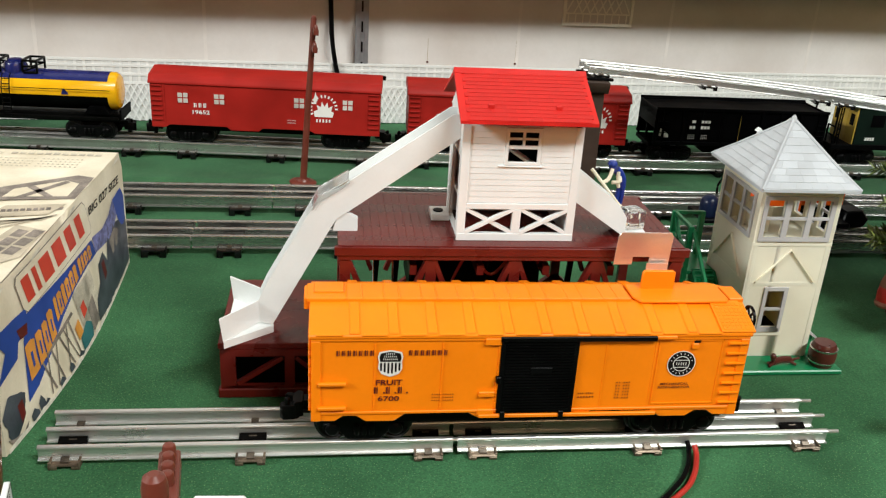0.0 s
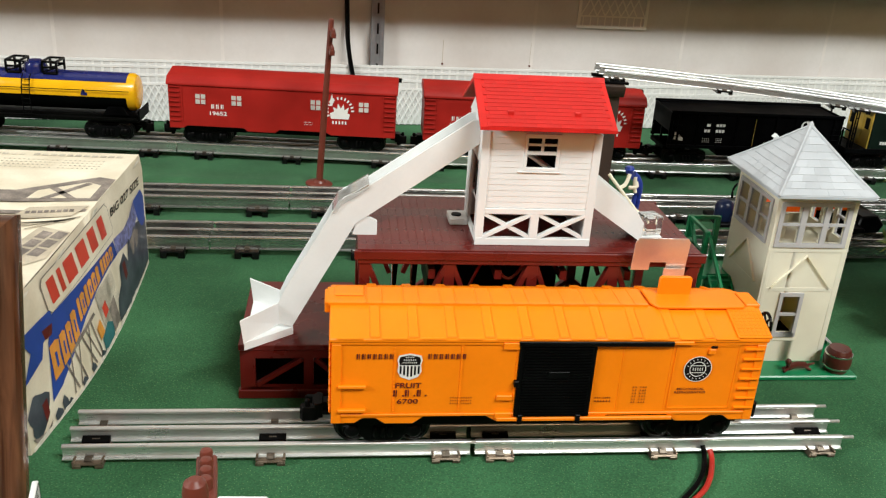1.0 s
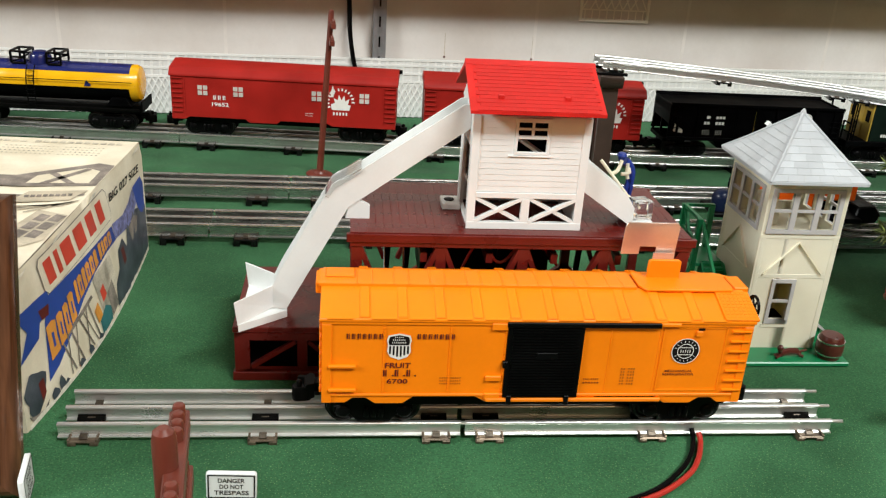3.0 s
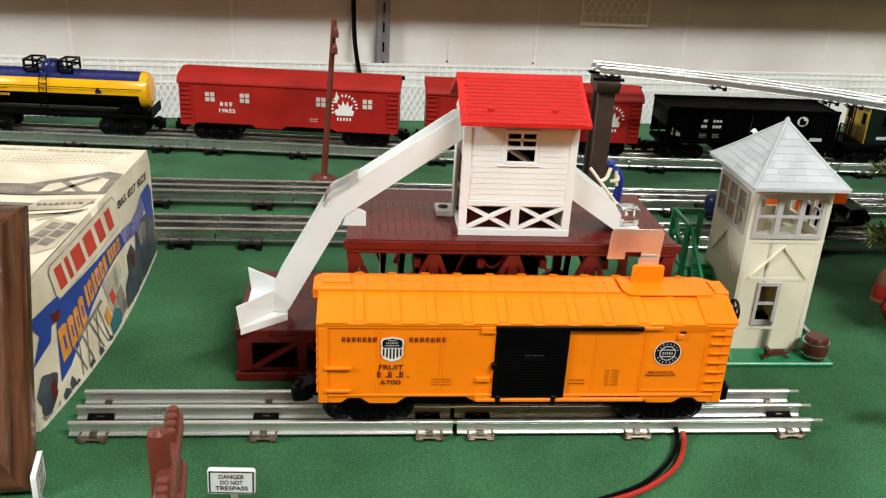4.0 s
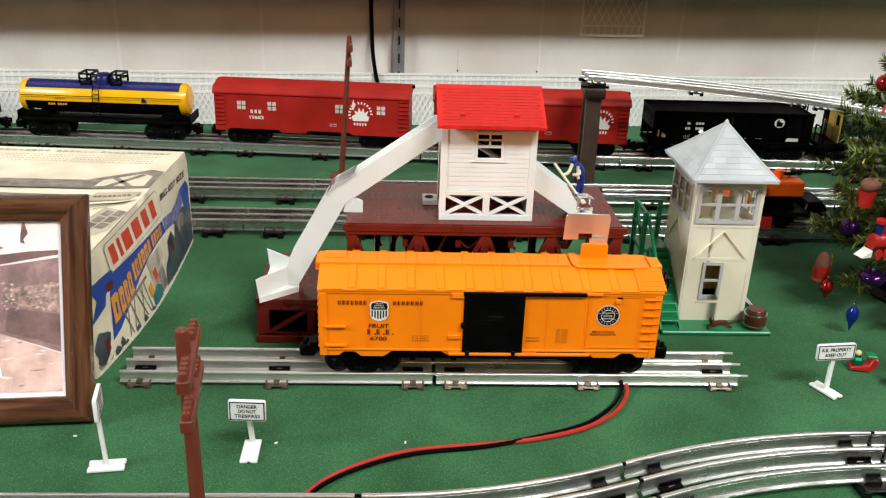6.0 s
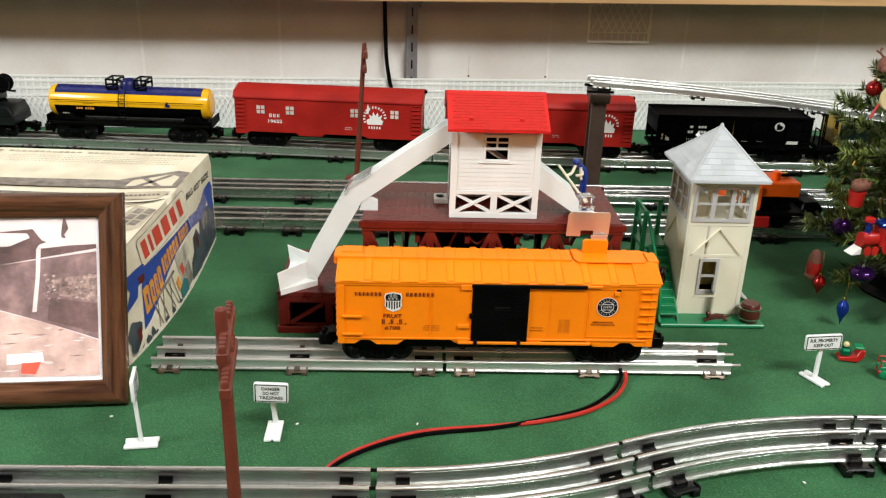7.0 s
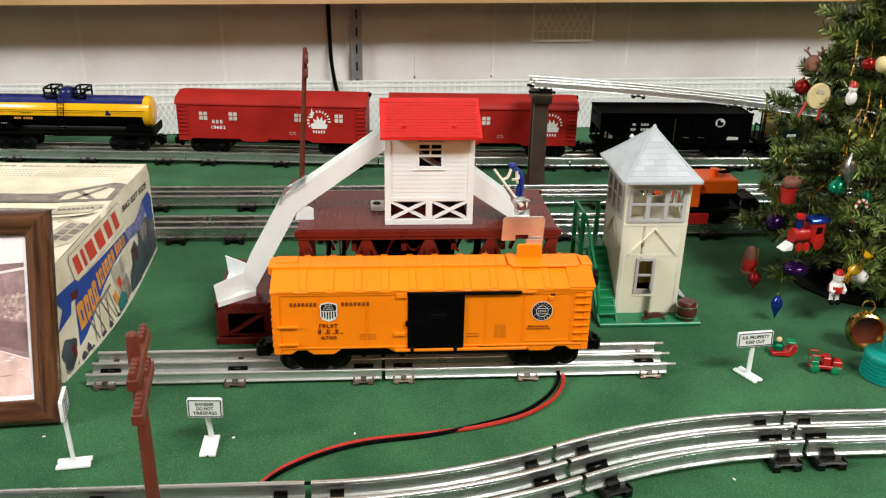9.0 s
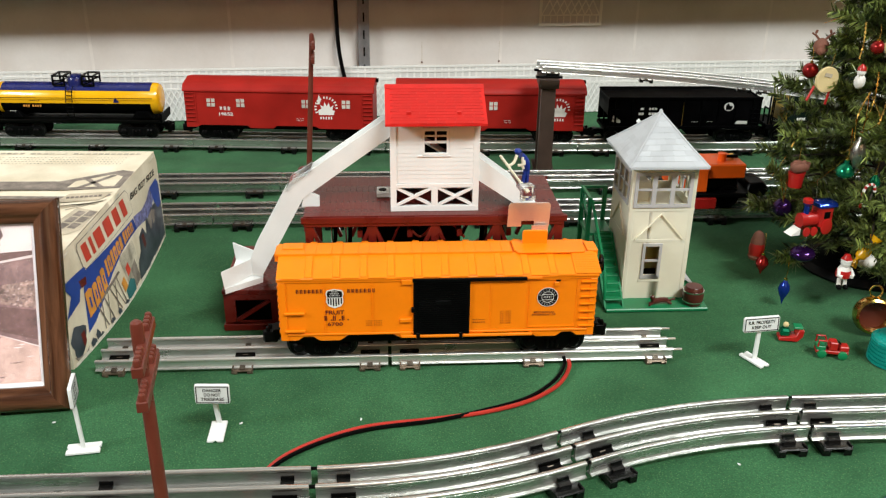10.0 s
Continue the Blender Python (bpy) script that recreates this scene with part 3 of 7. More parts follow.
def arc(radius, angle, ties, left=True, steps=14):
    s = 1 if left else -1
    at = lambda a: (radius * math.sin(a), s * radius * (1 - math.cos(a)), s * a)
    return [at(radians(angle) * i / steps) for i in range(steps + 1)], [at(radians(angle) * t) for t in ties]


# the rear line: start x, y and heading, then the bend at each joint
REAR_START = (-760.0, 588.0, -1.5)
REAR_TURNS = (0, -1.5, -1.6, 2.2, 2.0, 0.4, 0.0)


def tracks():
    # short siding with the refrigerator car: two low sections
    for x in (-222.5, 1.2):
        pts, ties = straight(221, (14, 110, 207))
        track_section(x, 16.5, 0, 0, pts, ties, tall=False, tie_metal=TIEBROWN, label="bright silver low tinplate track section with brown ties", group="siding sections")
    # middle pair
    for y, tilt in ((297.5, 0.0), (394.5, 0.0)):
        for i in range(6):
            pts, ties = straight(252.5, (30, 126, 224))
            track_section(-690 + 60 * (y > 300) + 254 * i, y, 0, tilt, pts, ties, metal=OLDSTEEL, group="middle track sections")
    # rear track, bent a little at its joints
    x, y, heading = REAR_START
    for turn in REAR_TURNS:
        heading += turn
        pts, ties = straight(252.5, (30, 126, 224))
        track_section(x, y, 0, heading, pts, ties, metal=FRONTSTEEL, group="rear track sections")
        x, y = x + 254 * math.cos(radians(heading)), y + 254 * math.sin(radians(heading))
    # foreground line: straight, an easy S, straight
    old = "tarnished tubular tinplate track section with black ties"
    pts, ties = straight(250.0, (30, 126, 235.5))
    track_section(-46 - 254, -160, 0, 0, pts, ties, metal=FRONTSTEEL, label=old, spacing=17.3, group="foreground sections")
    track_section(-46 - 508, -160, 0, 0, pts, ties, metal=FRONTSTEEL, label=old, spacing=17.3, group="foreground sections")
    bend = "curved tarnished tinplate track section with black ties"
    pts, ties = arc(443, 21.3, (0.10, 0.90))
    track_section(-46, -160, 0, 0, pts, ties, metal=FRONTSTEEL, label=bend, spacing=17.3, group="foreground sections")
    ex, ey = 443 * math.sin(radians(21.7)), 443 * (1 - math.cos(radians(21.7)))
    pts, ties = arc(443, 21.4, (0.12, 0.91), left=False)
    track_section(-46 + ex, -160 + ey, 0, 21.7, pts, ties, metal=FRONTSTEEL, label=bend, spacing=17.3, group="foreground sections")
    pts, ties = straight(251.0, (14, 126, 232))
    track_section(-46 + 2 * ex + 0.6, -160 + 2 * ey, 0, 0, pts, ties, metal=FRONTSTEEL, label=old, spacing=17.3, group="foreground sections")
    # ramp that comes down over the rear train on a pier
    x, y, z, heading = 0.186, 0.468, 0.1235, 2.0
    for i in range(2):
        m = Matrix.Translation((x, y, z)) @ Matrix.Rotation(radians(heading), 4, "Z") @ Matrix.Rotation(radians(3.6), 4, "Y")
        pts, ties = arc(900, 16.4, (0.05, 0.5, 0.96), left=False)
        track_section(0, 0, 0, 0, pts, ties, tall=False, label="curved silver tinplate track section raised on a pier", group="ramp sections", tilt=m)
        end = m @ Vector((0.900 * math.sin(radians(16.5)), -0.900 * (1 - math.cos(radians(16.5))), 0))
        x, y, z, heading = end.x, end.y, end.z, heading - 16.5


def pier(x, y, tall, rz):
    e = thing("trestle_pier", x, y, 0, "dark brown plastic trestle pier under the raised track", "trestle pier", "trestle piers", rz)
    for s in (-1, 1):
        bm = prism(bmesh.new(), [(s * 20 - 6, 0), (s * 20 + 6, 0), (s * 14 + 5, tall - 12), (s * 14 - 5, tall - 12)], "x", -9, 9)
        part("leg", bm, PIERBROWN, e, bevel=0.6)
    part("web", box(bmesh.new(), -3, 3, -15, 15, 2, tall - 12), PIERBROWN, e)
    part("foot", box(bmesh.new(), -13, 13, -30, 30, 0, 4), PIERBROWN, e, bevel=0.8)
    part("cap", prism(bmesh.new(), [(-24, tall - 12), (24, tall - 12), (28, tall - 3), (28, tall), (-28, tall), (-28, tall - 3)], "x", -12, 12), PIERBROWN, e, bevel=0.6)
    for s in (-1, 1):
        part("rail_clip", box(bmesh.new(), -16, 16, s * 18 - 3, s * 18 + 3, tall, tall + 2.6), BLACK, e, bevel=0.4)
    return e


# ---- railway cars. Each stands with its origin on the rail tops, under its middle; x runs along it ----


def truck(parent, x, y_half=18.0, wheel=9.0, base=17):
    """A black four-wheel truck with cast side frames under a car."""
    bm = bmesh.new()
    box(bm, x - 10, x + 10, -12, 12, 11, 17)
    t = part("truck", bm, SOOT, parent, bevel=0.6)
    for s in (-1, 1):
        bm = bmesh.new()
        y = s * y_half
        pr = [(-22, 11.8), (-12, 14.6), (12, 14.6), (22, 11.8), (22, 7.2), (13.5, 7.2), (9, 2.2), (-9, 2.2), (-13.5, 7.2), (-22, 7.2)]
        prism(bm, [(x + a, b) for a, b in pr], "y", y - 1.6, y + 1.6)
        for a in (-17, 17):
            lathe(bm, [(4.2, 0), (4.2, 1.2), (2.2, 2.0)], seg=10, m=Matrix.Translation((x + a, y + s * 1.2, 9)) @ Matrix.Rotation(-s * math.pi / 2, 4, "X"))
        for a in (-4, 0, 4):
            lathe(bm, [(1.7, 0), (1.7, 6.5)], (x + a, y + s * 1.8, 5.5), 8)
        part("side_frame", bm, BLACK, t, bevel=0.3)
        for a in (-base, base):
            m = Matrix.Translation((x + a, s * 14.2, 9.0)) @ Matrix.Rotation(-s * math.pi / 2, 4, "X")
            part("wheel", lathe(bmesh.new(), [(10.2, -2.6), (10.2, -1.6), (9.2, -1.4), (9.0, 1.6), (7.6, 1.8), (6.5, 0.6), (3.5, 0.6), (3.0, 1.8), (0.6, 2.0)], seg=22, m=m), WHEELGREY, t)
    return t


def coupler(parent, x, s):
    """A black knuckle coupler that sticks out of a car's end."""
    bm = bmesh.new()
    box(bm, min(x, x + s * 12), max(x, x + s * 12), -3.5, 3.5, 12, 17)
    prism(bm, [(x + s * 9, -6), (x + s * 14, -7.5), (x + s * 15, -3), (x + s * 15, 3), (x + s * 12, 6.5), (x + s * 9, 5)], "z", 8.5, 18)
    prism(bm, [(x + s * 13, -7.5), (x + s * 20, -8), (x + s * 22, -5), (x + s * 20.5, -2.4), (x + s * 17, -3), (x + s * 14.5, -3)], "z", 7.5, 16.5)
    prism(bm, [(x + s * 12, 6.5), (x + s * 14, 3), (x + s * 19.5, 5.2), (x + s * 18, 7.6)], "z", 9.5, 16)
    lathe(bm, [(1.7, 16), (1.7, 19.2), (1.1, 20.4)], (x + s * 17.6, -5.2, 0), 10)
    lathe(bm, [(2.4, 4.2), (2.4, 8.8)], (x + s * 13.5, 0, 0), 10)
    box(bm, min(x + s * 4, x + s * 9), max(x + s * 4, x + s * 9), -6.2, 6.2, 10.5, 13)
    return part("coupler", bm, SOOT, parent, bevel=0.5)


def shield_logo(parent, x, y, z):
    m = front(x, y, z) @ Matrix.Diagonal((0.82, 0.84, 1, 1))
    out = [(-7.0, 7.8), (-3.6, 8.6), (0, 9.3), (3.6, 8.6), (7.0, 7.8), (8.0, 4.6), (7.2, 1.0), (7.7, -3.5), (5.6, -7.4), (0, -9.6), (-5.6, -7.4), (-7.7, -3.5), (-7.2, 1.0), (-8.0, 4.6)]
    s = part("shield_emblem", flat(bmesh.new(), out, m, 0.08), INKWHITE, parent, "white shield emblem with black top and stripes")
    part("emblem_top", flat(bmesh.new(), [(x * 0.87, max(1.0, y * 0.87)) for x, y in out if y > 0.5], m, 0.14), INKBLACK, s)
    bm = bmesh.new()
    for i in range(6):
        a = -5.75 + 2.3 * i
        low = -7.6 + abs(a) * 0.42
        flat(bm, [(a - 0.62, 0.4), (a - 0.62, low), (a + 0.62, low), (a + 0.62, 0.4)], m, 0.14)
    part("emblem_stripe", bm, INKBLACK, s)
    bm = bmesh.new()
    for k, w in ((6.6, 5), (4.7, 7), (2.8, 8)):
        for i in range(w):
            a = 1.2 * (i - w / 2) + 0.2
            flat(bm, [(a, k - 0.5), (a + 0.5, k - 0.5), (a + 0.5, k + 0.5), (a, k + 0.5)], m, 0.2)
    part("emblem_mark", bm, INKWHITE, s)


def roundel_logo(parent, x, y, z, r):
    m = front(x, y, z)
    s = part("round_emblem", flat(bmesh.new(), oval(r, r), m, 0.08), INKWHITE, parent, "round black and white emblem")
    part("emblem_ring", ring(bmesh.new(), r * 0.94, r * 0.01, m, 0.13), INKBLACK, s)
    bm = ring(bmesh.new(), r * 0.585, r * 0.535, m, 0.19)
    for a, b in ((0.25, 0.30), (-0.30, -0.25)):
        flat(bm, [(-r * 0.55, r * a), (r * 0.55, r * a), (r * 0.55, r * b), (-r * 0.55, r * b)], m, 0.19)
    for i in range(5):
        a = -0.36 * r + i * 0.165 * r
        flat(bm, [(a, -0.11 * r), (a + 0.05 * r, -0.11 * r), (a + 0.05 * r, 0.11 * r), (a, 0.11 * r)], m, 0.2)
    for n, start, step in ((8, 162, -20.5), (7, 210, 20.0)):
        for i in range(n):
            q = m @ Matrix.Rotation(radians(start + step * i), 4, "Z") @ Matrix.Translation((r * 0.76, 0, 0))
            flat(bm, [(-0.06 * r, -0.022 * r), (0.06 * r, -0.022 * r), (0.06 * r, 0.022 * r), (-0.06 * r, 0.022 * r)], q, 0.19)
    part("emblem_mark", bm, INKWHITE, s)


def refrigerator_car(x, y, z):
    e = thing("refrigerator_car", x, y, z, "bright orange plastic toy refrigerator car with black sliding door", "toy train car")
    L, W = 116.5, 31.0
    # body shell with its stepped side sill
    bm = bmesh.new()
    sill = [(-116.5, 71), (-116.5, 21.5), (-104, 21.5), (-100, 24.5), (-93, 24.5), (-88, 21.0), (-73, 21.0), (-67, 25.5), (-34, 25.5), (-28, 22.0), (28, 22.0), (34, 25.5), (67, 25.5), (73, 21.0), (88, 21.0), (93, 24.5), (100, 24.5), (104, 21.5), (116.5, 21.5), (116.5, 71)]
    prism(bm, sill, "y", -W, W)
    part("body", bm, ORANGE, e, bevel=0.5)
    # roof: two slopes, ribs, running board, end platforms
    bm = bmesh.new()
    prism(bm, [(-W - 1.2, 71), (-W - 1.2, 73), (-10, 80.8), (10, 80.8), (W + 1.2, 73), (W + 1.2, 71)], "x", -L - 1, L + 1)
    roof = part("roof", bm, ORANGE, e, bevel=0.5)
    for i in range(11):
        rx = -94.5 + 19.8 * i
        for s in (-1, 1):
            b2 = bmesh.new()
            bar(b2, (rx, s * (W + 0.6), 73.6), (rx, s * 9.5, 80.9), 5.6 if i < 10 else 3.4, 1.3)
            part("roof_rib", b2, ORANGE, roof, bevel=0.6)
    for i in range(12):
        b2 = bar(bmesh.new(), (-104.4 + 19.8 * i if i else -107.5, -W - 1.5, 73.0), (-104.4 + 19.8 * i if i else -107.5, -W - 0.2, 73.5), 13.0, 0.9)
        if i < 11:
            part("eave_lip", b2, ORANGE, roof, bevel=0.3)
        else:
            b2.free()
    bm = box(bmesh.new(), -L - 2.5, 55.6, -9.5, 9.5, 80.5, 82.6)
    for i in range(8):
        rx = -94.5 + 19.8 * i
        for a in (rx - 4.6, rx + 3.6):
            if a < 52:
                box(bm, a, a + 1.0, -9.9, 9.9, 82.4, 82.95)
    part("running_board", bm, ORANGE, roof, bevel=0.5)
    part("end_platform", box(bmesh.new(), -L + 1, -L + 17, -2, 9, 82.4, 83.6), ORANGE, roof, bevel=0.6)
    part("end_bracket", box(bmesh.new(), -L - 4, -L - 0.5, -8, 8, 75.5, 82.2), ORANGE, roof, bevel=0.5)
    # ice hatch: raised flat cover with its open lid
    part("hatch_coaming", box(bmesh.new(), 63, 108, -9.0, 9.0, 79.0, 81.5), ORANGE, roof)
    bm = prism(bmesh.new(), [(57.2, -7), (60.5, -12.6), (109, -12.6), (111, -10), (111, 10), (57.2, 10)], "z", 81.2, 82.7)
    hatch = part("ice_hatch", bm, ORANGE, roof, bevel=0.4)
    lid = prism(bmesh.new(), [(65, 82.0), (84, 82.0), (84, 92.4), (82.5, 93.4), (66.5, 93.4), (65, 92.4)], "y", 3.0, 5.2)
    part("hatch_lid", lid, ORANGE, hatch, bevel=0.4)
    part("end_bracket", box(bmesh.new(), L - 4, L + 4.5, -8, 8, 76.5, 82.0), ORANGE, roof, bevel=0.5)
    slope = Matrix.Translation((0, -W - 1.2, 73)) @ Matrix.Rotation(math.atan2(7.8, 22.2), 4, "X")
    part("corner_step", box(bmesh.new(), L - 17, L + 2.2, 0.5, 22.5, -0.6, 1.2, slope), ORANGE, roof, bevel=0.3)
    bm = bmesh.new()
    for i in range(7):
        for j in range(8):
            box(bm, L - 15.6 + 2.5 * i, L - 13.9 + 2.5 * i, 2.0 + 2.5 * j, 3.8 + 2.5 * j, 1.1, 1.4, slope)
    part("step_tread", bm, ORANGE, roof)
    # long eave moulding and raised edges on both sides
    for s in (-1, 1):
        f = lambda x0, x1, z0, z1, d=0.7: box(bmesh.new(), x0, x1, min(s * W, s * (W + d)), max(s * W, s * (W + d)), z0, z1)
        for nm, a in (("eave_moulding", (-L, L, 69.4, 71.2)), ("corner_post", (-L, -L + 5, 22, 69.4)), ("corner_post", (L - 5, L, 22, 69.4)), ("sill_moulding", (-L + 5, L - 5, 26.0, 27.6))):
            part(nm, f(*a), ORANGE, e, bevel=0.25)
        for rx in (-84, -49, -19.5, -8):
            b2 = f(rx - 0.5, rx + 0.5, 28, 70, 0.3)
            for k in range(20):
                zz = 29 + 2.1 * k
                box(b2, rx - 0.45, rx + 0.45, min(s * W, s * (W + 0.55)), max(s * W, s * (W + 0.55)), zz, zz + 0.8)
            part("rivet_seam", b2, ORANGE, e)
        for rx in (38, 65):
            part("rivet_seam", f(rx - 0.4, rx + 0.4, 28, 70, 0.3), ORANGE, e)
        # panel of the mechanical end
        for nm, a in (("panel_edge", (67, 102, 68.4, 69.2)), ("panel_edge", (67, 102, 29.4, 30.2)), ("panel_edge", (66.4, 67.2, 29.4, 69.2)), ("panel_edge", (101.6, 102.4, 29.4, 69.2))):
            part(nm, f(*a, 0.45), ORANGE, e)
        part("panel_latch", f(84.5, 88, 64, 67.2, 1.6), ORANGE, e, bevel=0.3)
        part("latch_hole", f(85.6, 89, 67.4, 68.8, 0.75), INKBLACK, e)
        # ladder and grab irons
        for k in range(7):
            b2 = bmesh.new()
            za = 28.6 + 6.1 * k
            prism(b2, [(s * W, za), (s * (W + 1.7), za + 1.5), (s * (W + 1.7), za + 2.1), (s * W, za + 2.2)], "x", L - 11.5, L - 1.2)
            part("ladder_rung", b2, ORANGE, e)
        for k in range(2):
            part("grab_iron", f(-L + 3.5, -L + 18, 29.5 + 14.5 * k, 31.2 + 14.5 * k, 2.2), ORANGE, e, bevel=0.3)
        # door track, guides and the sliding door
        part("door_track", f(-19.5, 64, 69.2, 72.0, 2.4), BLACK, e, "black door track", bevel=0.3)
        part("track_end", f(64, 75, 70.0, 72.0, 2.0), ORANGE, e, bevel=0.3)
        part("door_guide", f(-28, 70, 23.2, 25.2, 2.0), ORANGE, e, bevel=0.3)
        for a in ((-27.5, -19, 67, 71), (-29, -20.5, 36, 39), (-29, -20.5, 24.6, 28.2)):
            part("door_stop", f(*a, 1.6), ORANGE, e, bevel=0.3)
        door = part("sliding_door", f(-18.8, 22.6, 25.6, 70.0, 1.4), BLACK, e, "black ribbed sliding door", bevel=0.3)
        for k in range(24):
            part("door_rib", f(-16.0, 20.2, 27.4 + 1.74 * k, 28.3 + 1.74 * k, 2.0), BLACK, door)
        part("door_plate", f(-2.5, 9, 50, 54, 2.4), BLACK, door, bevel=0.2)
        part("door_handle", f(-20.4, -17.6, 44.5, 48.5, 2.6), BLACK, door, bevel=0.4)
        for rx in (-15.5, 16.5):
            part("door_foot", f(rx - 1.3, rx + 1.3, 21.8, 27.4, 2.8), BLACK, door, bevel=0.3)
    # ends with pressed ribs, brake wheel
    for s in (-1, 1):
        for k in range(9):
            b2 = box(bmesh.new(), min(s * L, s * (L + 1.4)), max(s * L, s * (L + 1.4)), -W + 3, W - 3, 26 + 5.2 * k, 29 + 5.2 * k)
            part("end_rib", b2, ORANGE, e, bevel=0.6)
        m = Matrix.Translation((s * (L + 6), -15, 74)) @ Matrix.Rotation(math.pi / 2, 4, "Y")
        bm = bmesh.new()
        for i in range(20):
            a, b = 2 * math.pi * i / 20, 2 * math.pi * (i + 1) / 20
            bar(bm, m @ Vector((6 * math.cos(a), 6 * math.sin(a), 0)), m @ Vector((6 * math.cos(b), 6 * math.sin(b), 0)), 1.2, 1.2, up=(1, 0, 0.01))
        for i in range(5):
            a = 2 * math.pi * i / 5
            bar(bm, m @ Vector((0, 0, 0)), m @ Vector((6 * math.cos(a), 6 * math.sin(a), 0)), 0.9, 0.9, up=(1, 0, 0.01))
        rod(bm, m @ Vector((0, 0, -s * 5)), m @ Vector((0, 0, s * 1)), 1.0, 8)
        if s > 0:
            part("brake_wheel", bm, BLACK, e, "black brake wheel")
        else:
            bm.free()
    part("underframe", box(bmesh.new(), -112, 112, -24, 24, 16, 23), SOOT, e)
    for s in (-1, 1):
        truck(e, s * 88)
        coupler(e, s * 112, s)
    # print on the near side
    y = -W - 0.45
    fine_bars("lettering", (7,), 20, 3.0, front(-94.0, y, 62.6), INKRED, e)
    fine_bars("lettering", (7,), 21, 3.0, front(-56.6, y, 62.6), INKRED, e)
    shield_logo(e, -76.1, y, 56.6)
    letters("lettering", "FRUIT", 13.6, 3.3, front(-76.3, y, 45.2), INKRED, e)
    fine_bars("lettering", (1, 1, 1), 16, 4.0, front(-76.6, y, 40.5), INKRED, e)
    for k in range(3):
        part("full_stop", box(bmesh.new(), -79.3 + 6.0 * k, -78.4 + 6.0 * k, y - 0.12, y, 38.5, 39.4), INKRED, e)
    letters("lettering", "6700", 11.2, 3.0, front(-76.4, y, 35.5), INKRED, e)
    for k in range(3):
        strokes("small_print", (4, 5), 12, 0.9, front(-48, y, 37.6 - 1.8 * k), INKRED, e)
    strokes("small_print", (3, 4), 9, 1.3, front(29.5, y, 37.0), INKRED, e)
    strokes("small_print", (6,), 9.6, 1.5, front(29.6, y, 34.7), INKRED, e)
    for k in range(6):
        strokes("small_print", (2, 3), 8.4, 1.2, front(49.5, y, 43.4 - 1.9 * k), INKRED, e)
    roundel_logo(e, 80.2, y, 54.6, 7.9)
    letters("lettering", "MECHANICAL", 15.6, 1.5, front(78.3, y, 42.2), INKRED, e)
    letters("lettering", "REFRIGERATOR", 17.8, 1.5, front(78.3, y, 40.1), INKRED, e)
    return e


def ring_marks(bm, r, m, runs, high, wide, z=0.2):
    for n, start, step in runs:
        for i in range(n):
            q = m @ Matrix.Rotation(radians(start + step * i), 4, "Z") @ Matrix.Translation((r, 0, 0))
            flat(bm, [(-high / 2, -wide / 2), (high / 2, -wide / 2), (high / 2, wide / 2), (-high / 2, wide / 2)], q, z)


